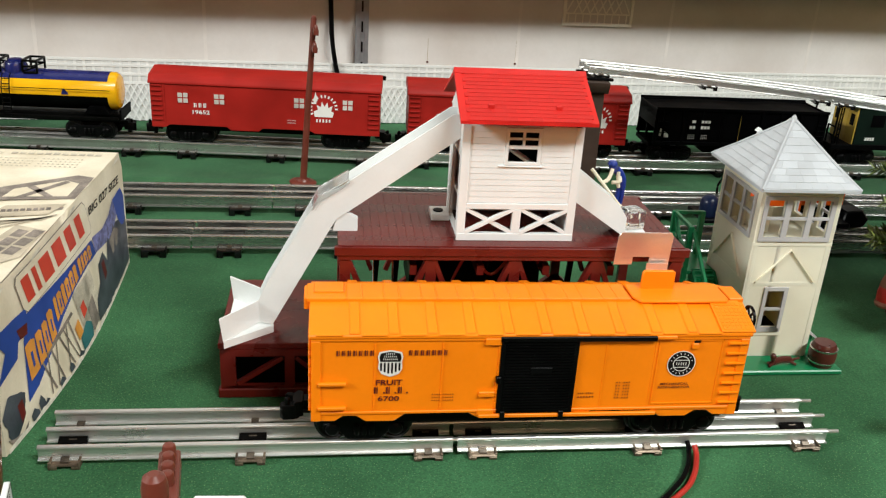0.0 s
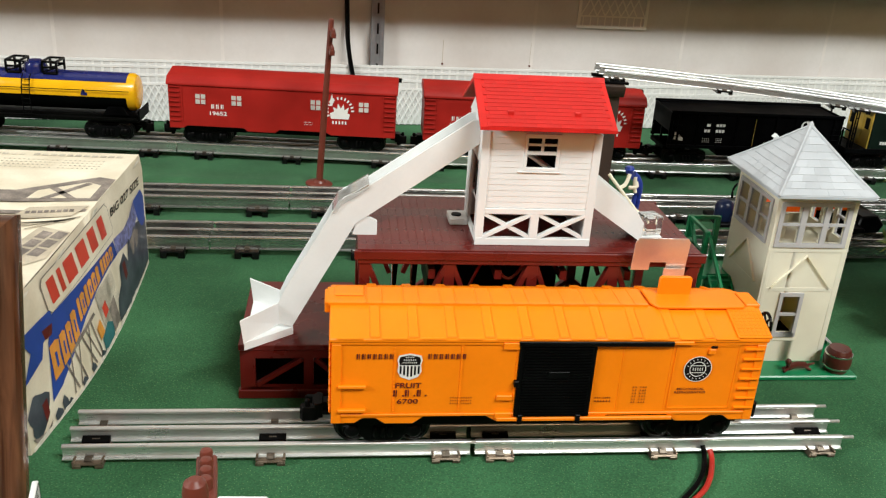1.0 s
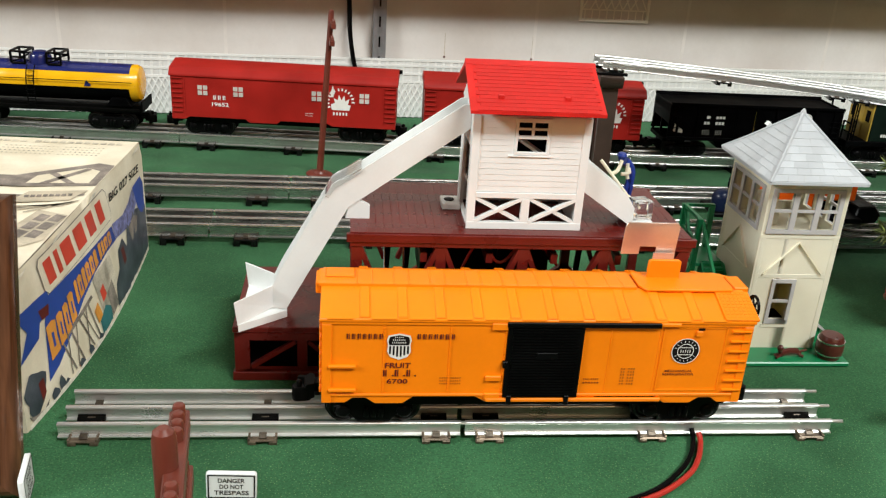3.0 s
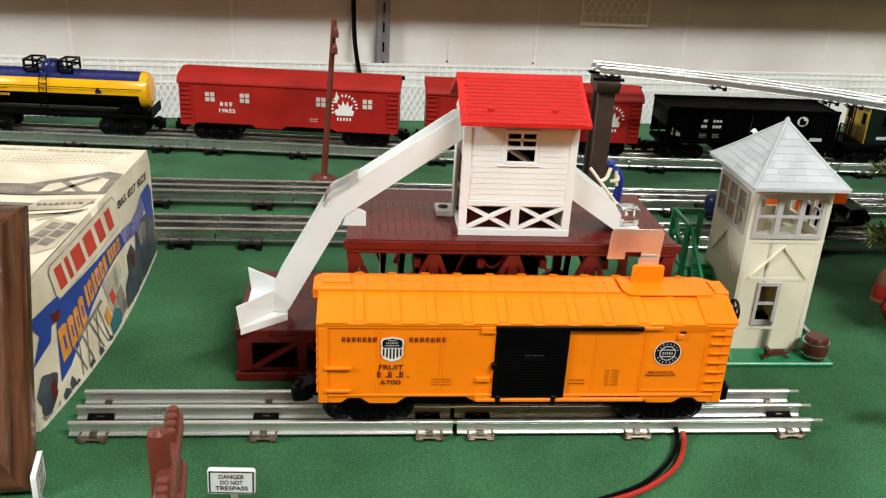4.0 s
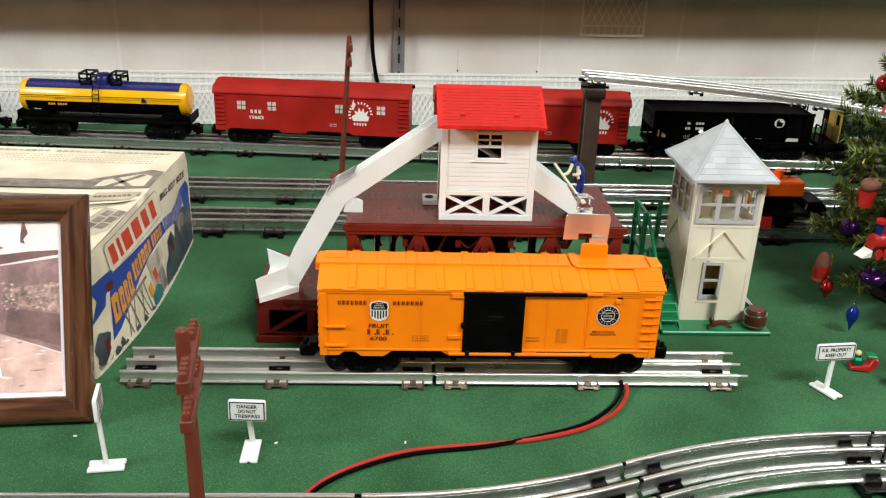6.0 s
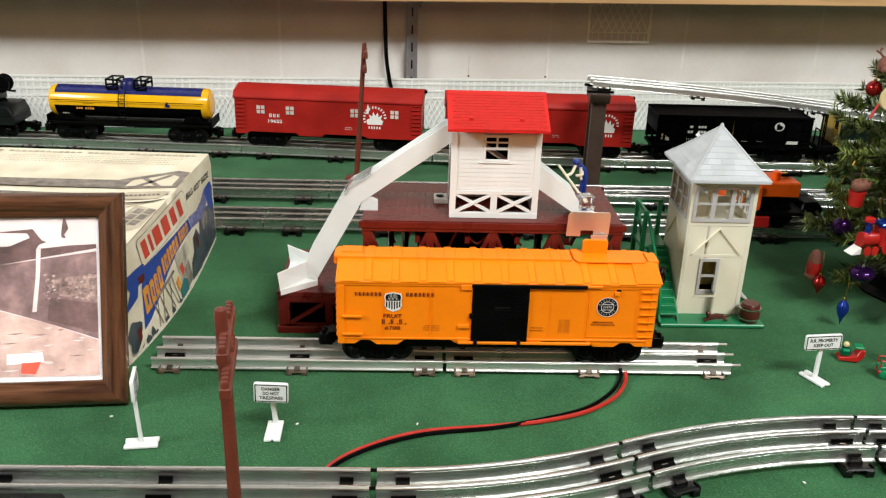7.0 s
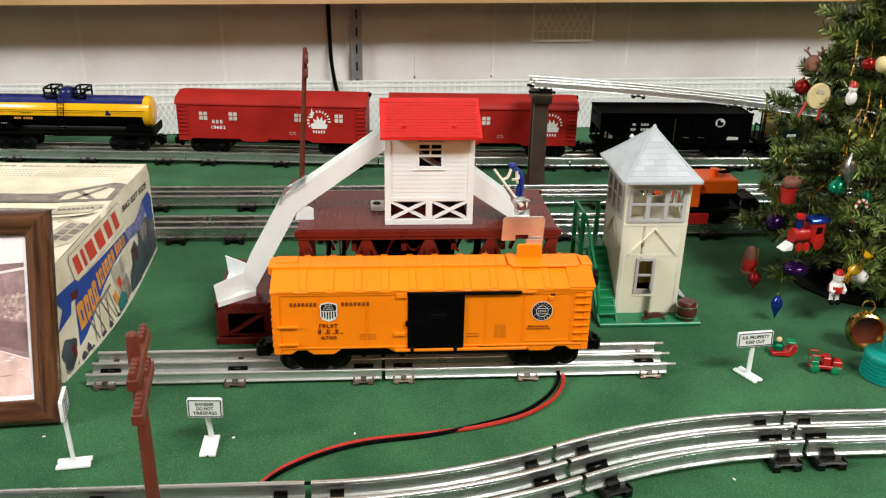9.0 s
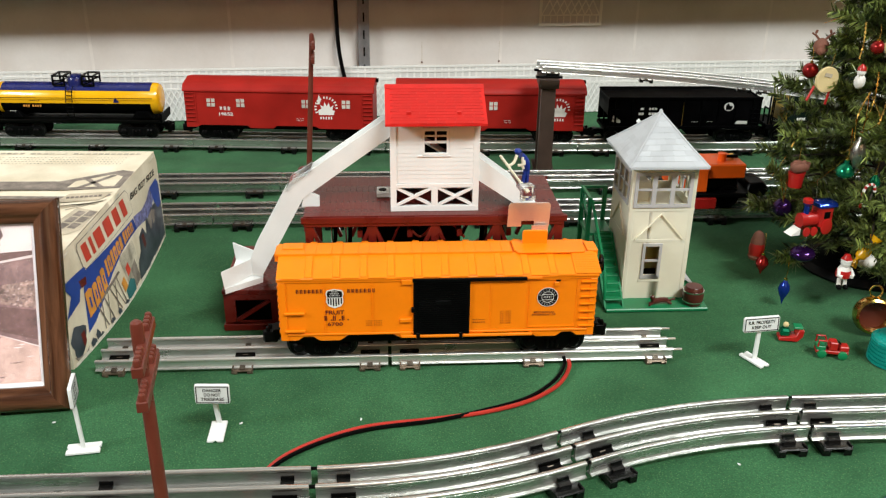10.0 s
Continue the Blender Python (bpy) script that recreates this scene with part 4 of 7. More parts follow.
def bunk_car(x, y, z, rz, number, label, panes=(-87, -49, 35, 86.5), mark=61, words=-69, print_at=27):
    """A red passenger-like work car with small four-pane windows."""
    e = thing("bunk_car", x, y, z, label, "toy train car", "red bunk cars", rz)
    L, W = 121, 29
    bm = bmesh.new()
    prism(bm, [(-L, 68), (-L, 19), (-L + 14, 19), (-L + 19, 22), (-42, 22), (-38, 18.5), (-8, 18.5), (-4, 22), (46, 22), (52, 19), (L, 19), (L, 68)], "y", -W, W)
    part("body", bm, CARRED, e, bevel=0.5)
    bm = prism(bmesh.new(), [(-W - 1.5, 66), (-W - 1.5, 68.5), (-W + 4, 75), (0, 79.5), (W - 4, 75), (W + 1.5, 68.5), (W + 1.5, 66)], "x", -L - 1.5, L + 1.5)
    part("roof", bm, CARRED, e, bevel=0.5)
    for rx in panes:
        w = part("window", box(bmesh.new(), rx - 6, rx + 6, -W - 0.5, -W + 1, 46, 58), CARRED, e, bevel=0.3)
        for i in (-1, 1):
            for k in (-1, 1):
                cx, cz = rx + 2.9 * i, 52 + 2.9 * k
                part("pane", box(bmesh.new(), cx - 2.3, cx + 2.3, -W - 0.8, -W - 0.2, cz - 2.3, cz + 2.3), WINGREY, w)
    for s in (-1, 1):
        for k in range(8):
            part("ladder_rung", box(bmesh.new(), s * (L - 6.5) - 5.5, s * (L - 6.5) + 5.5, -W - 1.6, -W, 27 + 5.2 * k, 28.4 + 5.2 * k), CARRED, e, bevel=0.3)
        part("end_post", box(bmesh.new(), s * (L - 14) - 0.7, s * (L - 14) + 0.7, -W - 0.6, -W, 24, 66), CARRED, e)
    part("brake_stand", box(bmesh.new(), L + 1, L + 5, 2, 8, 74, 78), BLACK, e, bevel=0.4)
    part("underframe", box(bmesh.new(), -108, 108, -20, 20, 15, 22.5), SOOT, e)
    for s in (-1, 1):
        truck(e, s * 84)
        coupler(e, s * 112, s)
    y0 = -W - 0.3
    fine_bars("lettering", (3,), 15, 4.6, front(words, y0, 44.6), INKWHITE, e)
    letters("lettering", number, 18, 4.4, front(words + 0.5, y0, 37.2), INKWHITE, e)
    strokes("small_print", (5, 4), 9, 1.6, front(print_at, y0, 30), INKWHITE, e)
    strokes("small_print", (4, 5), 9, 1.6, front(print_at, y0, 32.6), INKWHITE, e)
    # round emblem: a plain torch-like shape within a ring of marks
    m = front(mark, y0, 47)
    bm = bmesh.new()
    flat(bm, [(-9.5, -9), (9.5, -9), (11, -3.5), (8, -2.5), (9.5, 4), (5, 1), (4, 7.5), (1, 2.4), (-2, 8), (-3, 2), (-7.5, 4), (-6, -1), (-10.5, -3)], m)
    flat(bm, [(-11, 5), (-8, 5), (-7, 11), (-8.6, 18), (-10.4, 11)], m)
    flat(bm, [(-12, 8.5), (-6.5, 8.5), (-6.5, 10), (-12, 10)], m, 0.14)
    ring_marks(bm, 13.6, m, ((6, 205, -17), (7, 100, -16.5)), 3.0, 1.7)
    for i in range(5):
        a = -8 + 3.4 * i
        flat(bm, [(a, -14.8), (a + 1.7, -14.8), (a + 1.7, -11.4), (a, -11.4)], m)
    part("emblem", bm, INKWHITE, e, "white round emblem")
    return e


def tank_car(x, y, z, rz):
    e = thing("tank_car", x, y, z, "yellow and navy blue toy tank car with railed dome", "toy train car", rz=rz)
    L, R, zc = 104, 20.2, 49
    bm = bmesh.new()
    n = 36
    def shell(a0, a1, r, x0, x1, k):
        b = bmesh.new()
        pts = [(r * math.cos(radians(a0 + (a1 - a0) * i / k)), zc + r * math.sin(radians(a0 + (a1 - a0) * i / k))) for i in range(k + 1)]
        return prism(b, pts, "x", x0, x1)
    bm.free()
    m = Matrix.Translation((0, 0, zc)) @ Matrix.Rotation(math.pi / 2, 4, "Y")
    part("tank", lathe(bmesh.new(), [(6, -L - 3), (13, -L - 2.2), (18, -L - 0.4), (R, -L + 3), (R, L - 3), (18, L + 0.4), (13, L + 2.2), (6, L + 3)], seg=n, m=m), YELLOW, e)
    part("top_sheet", shell(40, 140, R + 0.35, -L + 8, L - 8, 14), NAVY, e, "navy blue top band")
    part("lower_sheet", shell(187, 353, R + 0.35, -L + 8, L - 8, 14), HOPBLACK, e, "black lower band")
    part("hand_rail", tube(bmesh.new(), [(-L + 4, -R - 2.5, zc + 5), (0, -R - 2.5, zc + 5), (L - 4, -R - 2.5, zc + 5)], 0.45, 6), SOOT, e)
    dome = part("dome", lathe(bmesh.new(), [(12, 63), (12, 73), (10.5, 76.4), (5, 78), (1, 78.4)], at=(-2, 0, 0), seg=24), NAVY, e)
    part("dome_lid", lathe(bmesh.new(), [(7, 77.6), (7, 79.4), (3, 80.2)], at=(-2, 0, 0), seg=16), NAVY, dome)
    for x0, x1 in ((-28, -13.5), (9.5, 24)):
        deck = part("dome_platform", box(bmesh.new(), x0, x1, -12, 12, 66.4, 68), BLACK, e, "black dome platform with railing")
        for yy in (-12, 12):
            for zz in (74, 80):
                part("rail", bar(bmesh.new(), (x0, yy, zz), (x1, yy, zz), 2.0, 2.0), BLACK, deck)
            for xx in (x0, x1):
                part("post", bar(bmesh.new(), (xx, yy, 68), (xx, yy, 80), 2.0, 2.0, up=(1, 0, 0)), BLACK, deck)
            part("rail_brace", bar(bmesh.new(), (x0, yy, 69), (x1, yy, 74), 1.6, 1.6), BLACK, deck)
        for xx in (x0, x1):
            part("rail", bar(bmesh.new(), (xx, -12, 80), (xx, 12, 80), 2.0, 2.0), BLACK, deck)
    b = bmesh.new()
    for xx in (-11, -3):
        tube(b, smooth_line([(xx, -14, 67), (xx, -19, 61), (xx, -22.6, 49), (xx, -22.6, 38), (xx, -22.6, 24)], 4), 0.6, 6)
    for k in range(8):
        zz = 27 + 5.0 * k
        rod(b, (-11, -22.6 + max(0, zz - 52) * 0.35, zz), (-3, -22.6 + max(0, zz - 52) * 0.35, zz), 0.5, 6)
    part("ladder", b, BLACK, e, "black ladder")
    bm = box(bmesh.new(), -L - 2, L + 2, -14, 14, 18, 27)
    box(bm, -L - 2, L + 2, -22, -19, 22, 25)
    box(bm, -L - 2, L + 2, 19, 22, 22, 25)
    part("underframe", bm, SOOT, e, bevel=0.6)
    for s in (-1, 1):
        bm = prism(bmesh.new(), [(s * 70, 27), (s * 98, 27), (s * 92, 36), (s * 76, 36)], "y", -20, 20)
        part("saddle", bm, HOPBLACK, e, bevel=0.5)
        part("end_rail", box(bmesh.new(), s * (L + 4) - 1, s * (L + 4) + 1, -20, 20, 22, 33), HOPBLACK, e, bevel=0.4)
        truck(e, s * 74)
        coupler(e, s * 98, s)
    y0 = -R - 0.5
    strokes("lettering", (5,), 13, 2.2, front(-52, y0, zc + 1), INKBLACK, e)
    part("emblem", flat(bmesh.new(), [(-3, -3), (4, -3), (4, -1), (1, 2), (0, 4), (-2, 1)], front(52, y0, zc + 2)), NAVY, e)
    strokes("lettering", (3, 4), 24, 3.0, front(-56, -20.2, 43), CARTONGOLD, e)
    strokes("small_print", (3,), 9, 1.6, front(-82, -20.2, 36), INKWHITE, e)
    return e


def hopper_car(x, y, z, rz):
    e = thing("hopper_car", x, y, z, "glossy black toy hopper car with white lettering", "toy train car", rz=rz)
    L, W = 101, 28
    bm = bmesh.new()
    prism(bm, [(-L, 69), (-L, 60), (-74, 30), (-54, 30), (-30, 20), (-6, 20), (0, 28), (6, 20), (30, 20), (54, 30), (74, 30), (L, 60), (L, 69), (60, 71), (20, 69.5), (-30, 71), (-70, 69.5)], "y", -W + 2, W - 2)
    part("hopper_floor", bm, HOPBLACK, e)
    for s in (-1, 1):
        a, b = sorted((s * W, s * (W - 1.8)))
        bm = prism(bmesh.new(), [(-L, 71), (-L, 28), (L, 28), (L, 71)], "y", a, b)
        side = part("side_sheet", bm, HOPBLACK, e, bevel=0.3)
        for k in range(9):
            rx = -L + 10 + (2 * L - 20) * k / 8
            p, q = sorted((s * W, s * (W + 1.6)))
            part("side_rib", box(bmesh.new(), rx - 1.3, rx + 1.3, p, q, 28, 70), HOPBLACK, side)
        p, q = sorted((s * (W - 1), s * (W + 2.2)))
        part("top_rail", box(bmesh.new(), -L, L, p, q, 70, 73.5), HOPBLACK, side, bevel=0.4)
        part("side_sill", box(bmesh.new(), -L, L, p, q, 25, 29), HOPBLACK, side, bevel=0.4)
    for s in (-1, 1):
        p, q = sorted((s * L, s * (L - 2)))
        part("end_sheet", box(bmesh.new(), p, q, -W, W, 46, 71), HOPBLACK, e)
        b = bmesh.new()
        for yy in (-W + 2, 0, W - 2):
            bar(b, (s * (L - 2), yy, 24), (s * (L - 2), yy, 60), 2.0, 2.0, up=(1, 0, 0))
        box(b, min(s * (L - 24), s * (L + 2)), max(s * (L - 24), s * (L + 2)), -22, 22, 20, 25)
        part("end_frame", b, HOPBLACK, e)
        b = bmesh.new()
        for k in range(5):
            zz = 27 + 7 * k
            bar(b, (s * (L - 3), -W - 2.2, zz), (s * (L - 14), -W - 2.2, zz), 0.9, 0.9)
        bar(b, (s * (L - 3), -W - 2.2, 24), (s * (L - 3), -W - 2.2, 60), 0.9, 0.9, up=(1, 0, 0))
        part("ladder", b, HOPBLACK, e)
        truck(e, s * 74)
        coupler(e, s * 99, s)
    for s in (-1, 1):
        b = prism(bmesh.new(), [(s * 36, 12), (s * 10, 12), (s * 4, 26), (s * 44, 26)], "y", -18, 18)
        part("discharge_chute", b, HOPBLACK, e, bevel=0.4)
    y0 = -W - 1.8
    part("end_patch", flat(bmesh.new(), [(-95, 36), (-84, 34), (-84, 38), (-94, 46)], Matrix.Translation((0, -W - 0.3, 0)) @ Matrix.Rotation(math.pi / 2, 4, "X")), INKWHITE, e)
    for w, k in ((1, -57), (3, -43)):
        strokes("lettering", (w,), 5 + 3 * w - 3, 4.0, front(k, y0, 56), INKWHITE, e, gap=0.2)
    for w, k in ((2, -58), (3, -43)):
        strokes("lettering", (w,), 3.6 * w, 4.4, front(k, y0, 48.5), INKWHITE, e, gap=0.2)
    for i in range(3):
        strokes("small_print", (4,), 9, 1.4, front(-58, y0, 38.5 - 2.2 * i), INKWHITE, e)
        strokes("small_print", (4,), 8, 1.4, front(-43, y0, 38.5 - 2.2 * i), INKWHITE, e)
    part("stripe", box(bmesh.new(), -3.4, -2.6, y0 - 0.2, y0, 30, 66), GOLD, e)
    part("emblem", flat(bmesh.new(), oval(6.5, 6.5), front(57, y0, 59)), INKWHITE, e)
    part("emblem_mark", flat(bmesh.new(), [(-3.5, -5), (3.5, -5), (5, 0.5), (1, 1.5), (-1, 5.5), (-4, 2.5)], front(57, y0, 59), 0.16), HOPBLACK, e)
    strokes("small_print", (5,), 9, 1.6, front(14, y0, 36), INKWHITE, e)
    strokes("small_print", (4,), 8, 1.2, front(34, y0, 36), INKWHITE, e)
    part("patch", flat(bmesh.new(), [(-8, -2.5), (8, -2.5), (8, 2), (-6, 2.5)], front(76, y0, 35)), INKWHITE, e)
    e.scale.z = 0.87
    return e


def crane_car(x, y, z, rz):
    """The dark work crane at the left end of the train."""
    e = thing("crane_car", x, y, z, "dark grey toy wrecking crane car with round winch", "toy train car", rz=rz)
    part("deck", box(bmesh.new(), -110, 92, -26, 26, 18, 28), LOCODARK, e, bevel=0.8)
    bm = prism(bmesh.new(), [(60, 28), (92, 28), (86, 42), (60, 42)], "y", -26, 26)
    part("deck_end", bm, LOCODARK, e, bevel=0.6)
    bm = prism(bmesh.new(), [(-95, 34), (52, 34), (64, 44), (64, 58), (48, 70), (-95, 70)], "y", -25, 25)
    cab = part("cab", bm, LOCODARK, e, bevel=1.0)
    part("cab_roof", box(bmesh.new(), -98, 26, -27, 27, 70, 73.5), LOCODARK, cab, bevel=1.0)
    m = Matrix.Translation((72, 0, 68)) @ Matrix.Rotation(math.pi / 2, 4, "X")
    part("winch_wheel", lathe(bmesh.new(), [(11.5, -8), (11.5, -4), (9, -3), (9, 3), (11.5, 4), (11.5, 8)], seg=24, m=m), HOPBLACK, e, bevel=0.4)
    part("winch_crank", rod(bmesh.new(), (72, -9, 62), (92, -9, 60), 1.4, 8), HOPBLACK, e)
    part("boiler_top", lathe(bmesh.new(), [(9, 73), (9, 79), (6, 81)], (44, 0, 0), 16), SILVER, e, "silver stack")
    bm = ring(bmesh.new(), 10, 7.6, front(42, -25.4, 52))
    flat(bm, [(-5, -5), (5, -5), (6, -1), (2, 1), (0, 6), (-3, 3), (-5, 1)], front(42, -25.4, 52))
    part("emblem", bm, CARTONGOLD, e, "round yellow-green emblem")
    strokes("lettering", (5,), 18, 3.2, front(-2, -26.3, 23), INKWHITE, e)
    for s in (-1, 1):
        truck(e, s * 72 - 9)
    coupler(e, 94, 1)
    return e


def caboose(x, y, z, rz):
    """The dark caboose with an ochre end wall behind its railed platform."""
    e = thing("caboose", x, y, z, "dark green toy caboose with ochre yellow end wall", "toy train car", rz=rz)
    part("deck", box(bmesh.new(), -108, 108, -26, 26, 20, 26), HOPBLACK, e, bevel=0.6)
    cab = part("body", box(bmesh.new(), -80.8, 80.8, -25, 25, 26, 70), CABGREEN, e, bevel=0.6)
    part("roof", prism(bmesh.new(), [(-28, 69.6), (-28, 71.4), (-12, 76), (12, 76), (28, 71.4), (28, 69.6)], "x", -98, 98), HOPBLACK, e, bevel=0.5)
    part("cupola", box(bmesh.new(), -16, 24, -19, 19, 74.5, 90), CABGREEN, e, bevel=0.8)
    for s in (-1, 1):
        wall = part("end_wall", box(bmesh.new(), min(s * 81, s * 82.4), max(s * 81, s * 82.4), -24, 24, 26, 69.5), OCHRE, e, "ochre yellow end wall")
        part("end_door", box(bmesh.new(), min(s * 82.4, s * 83.2), max(s * 82.4, s * 83.2), -7.5, 7.5, 28, 63), OCHRE, wall, bevel=0.3)
        for yy in (-16, 16):
            part("end_window", box(bmesh.new(), min(s * 82.4, s * 82.8), max(s * 82.4, s * 82.8), yy - 4, yy + 4, 47, 60), HOPBLACK, wall)
        for yy in (-24, -9, 9, 24):
            part("rail_post", bar(bmesh.new(), (s * 106, yy, 26), (s * 106, yy, 46 if abs(yy) < 20 else 69.5), 1.6, 1.6, up=(1, 0, 0)), HOPBLACK, e)
        for zz in (36, 46):
            for yy in (-16.5, 16.5):
                part("end_rail", bar(bmesh.new(), (s * 106, yy - 7.5, zz), (s * 106, yy + 7.5, zz), 1.4, 1.4), HOPBLACK, e)
        b = bmesh.new()
        for yy in (-25.5, -21):
            bar(b, (s * 101, yy, 26), (s * 101, yy, 69), 1.2, 1.2, up=(1, 0, 0))
        for k in range(6):
            bar(b, (s * 101, -25.5, 31 + 6 * k), (s * 101, -21, 31 + 6 * k), 0.9, 0.9)
        part("ladder", b, HOPBLACK, e)
        truck(e, s * 70)
        coupler(e, s * 104, s)
    for rx in (-56, -20, 28, 60):
        part("window", box(bmesh.new(), rx - 8, rx + 8, -25.5, -24.6, 47, 61), HOPBLACK, cab)
    strokes("lettering", (4,), 12, 4.2, front(-62, -25.2, 33), INKWHITE, e, gap=0.15)
    return e


def motor_car(x, y, z):
    """The small orange motor car on the middle track."""
    e = thing("motor_car", x, y, z, "small orange toy rail motor car on black wheels", "toy train car")
    bm = prism(bmesh.new(), [(-26, 20), (10, 20), (10, 46), (-6, 46), (-8, 50), (-26, 50)], "y", -23, 23)
    part("body", bm, MOTORORANGE, e, bevel=1.2)
    part("hood", box(bmesh.new(), 6, 51, -20, 20, 34, 50), MOTORORANGE, e, bevel=1.5)
    part("stack", lathe(bmesh.new(), [(4.4, 49.5), (4.4, 57), (5, 58.5), (3.4, 59)], (28, -6, 0), 16), MOTORORANGE, e)
    part("horn", rod(bmesh.new(), (31, -2, 53), (46, -2, 54), 1.4, 8, 2.4), SOOT, e, "dark horn")
    part("engine_block", box(bmesh.new(), 10.2, 46, -15, 15, 20, 34), SOOT, e, bevel=2.5)
    part("bell", lathe(bmesh.new(), [(3, 48), (3, 54), (1, 55)], (42, 4, 0), 12), GOLD, e)
    part("bumper", box(bmesh.new(), -34, 58, -26, 26, 15, 19.6), BLACK, e, bevel=1.0)
    part("rear_deck", box(bmesh.new(), -76, -34.2, -18, 18, 15.4, 19.2), BLACK, e, bevel=0.8)
    rear = part("rear_motor", lathe(bmesh.new(), [(7.5, 19), (8.4, 21), (8.4, 31), (7.0, 35), (4, 37.5), (1.2, 38.2)], (-67, -6, 0), 20), DEEPBLUE, e, "dark blue rounded motor cover")
    part("handle", tube(bmesh.new(), smooth_line([(-63, -8, 40), (-63.5, -8, 47), (-61, -8, 52.5), (-58.5, -8, 52.5), (-57, -8, 47), (-57, -8, 20)], 5), 1.0, 6), BLACK, rear)
    part("tool_box", box(bmesh.new(), -2, 20, -28, -22, 3, 15), BRIGHTRED, e, "red tool box", bevel=0.6)
    part("nose", prism(bmesh.new(), [(56, 10), (78, 12), (82, 20), (74, 29), (58, 27)], "y", -16, 16), BLACK, e, bevel=1.5)
    for s in (-1, 1):
        for rx in (-14, 36):
            m = Matrix.Translation((rx, s * 15, 12.5)) @ Matrix.Rotation(-s * math.pi / 2, 4, "X")
            part("wheel", lathe(bmesh.new(), [(14, -2.5), (14, -1.4), (12.5, -1.2), (12.2, 2), (10, 2), (9, 0.8), (3, 0.8), (2.6, 3.5)], seg=24, m=m), SOOT, e)
    return e


def front_engine(x, y, z):
    """The dark engine whose roof end shows on the foreground track."""
    e = thing("diesel_engine", x, y, z, "dark slate toy diesel engine with louvred roof standing on felt", "toy locomotive")
    part("body", box(bmesh.new(), -150, 150, -28, 28, 20, 52), LOCODARK, e, bevel=2.0)
    part("roof", prism(bmesh.new(), [(-28, 51), (28, 51), (24, 59), (-24, 59)], "x", -150, 150), LOCODARK, e, bevel=1.2)
    for i in range(9):
        part("roof_louvre", box(bmesh.new(), 30 + 12 * i, 37 + 12 * i, -20, 20, 59, 60.4), LOCODARK, e, bevel=0.5)
    for s in (-1, 1):
        truck(e, s * 100)
    return e


# ---- the icing station, the tower and what stands round them ----


def panel(bm, a0, a1, b0, b1, holes, put):
    """Fills a rectangle but for its holes (a0, a1, b0, b1) with cells; put(bm, a0, a1, b0, b1) makes one cell."""
    xs = sorted({a0, a1, *(v for h in holes for v in h[:2])})
    zs = sorted({b0, b1, *(v for h in holes for v in h[2:])})
    for x0, x1 in zip(xs, xs[1:]):
        for z0, z1 in zip(zs, zs[1:]):
            cx, cz = (x0 + x1) / 2, (z0 + z1) / 2
            if not any(h[0] < cx < h[1] and h[2] < cz < h[3] for h in holes):
                put(bm, x0, x1, z0, z1)
    bmesh.ops.remove_doubles(bm, verts=bm.verts, dist=0.01)
    # cells that touch leave no walls between them
    bm.verts.index_update()
    seen = {}
    for f in bm.faces:
        seen.setdefault(frozenset(v.index for v in f.verts), []).append(f)
    bmesh.ops.delete(bm, geom=[f for k in seen.values() if len(k) > 1 for f in k], context="FACES_ONLY")
    bmesh.ops.recalc_face_normals(bm, faces=bm.faces)
    return bm


def truss_side(e, y, x0, x1, n, z0, z1, name="truss_side"):
    """One side of the timber frame below a deck: posts and leaning braces."""
    step = (x1 - x0) / n
    for i in range(n + 1):
        x = x0 + step * i
        part("post", box(bmesh.new(), x - 3.2, x + 3.2, y - 2.2, y + 2.2, z0, z1), MAROON, e, bevel=0.4)
    for i in range(n + 1):
        x = x0 + step * i
        for d in (-1, 1):
            if x0 - 1 < x + d * 18 < x1 + 1:
                part("brace", bar(bmesh.new(), (x + d * 2, y, z1 - 1), (x + d * 20, y, z1 - 46), 3.0, 4.2, up=(0, 1, 0)), MAROON, e)
    for i in range(n):
        a, b = x0 + step * i, x0 + step * (i + 1)
        if i % 2:
            a, b = b, a
        part("brace", bar(bmesh.new(), (a, y, z0 + 6), (b, y, z0 + 46), 3.0, 4.4, up=(0, 1, 0)), MAROON, e)


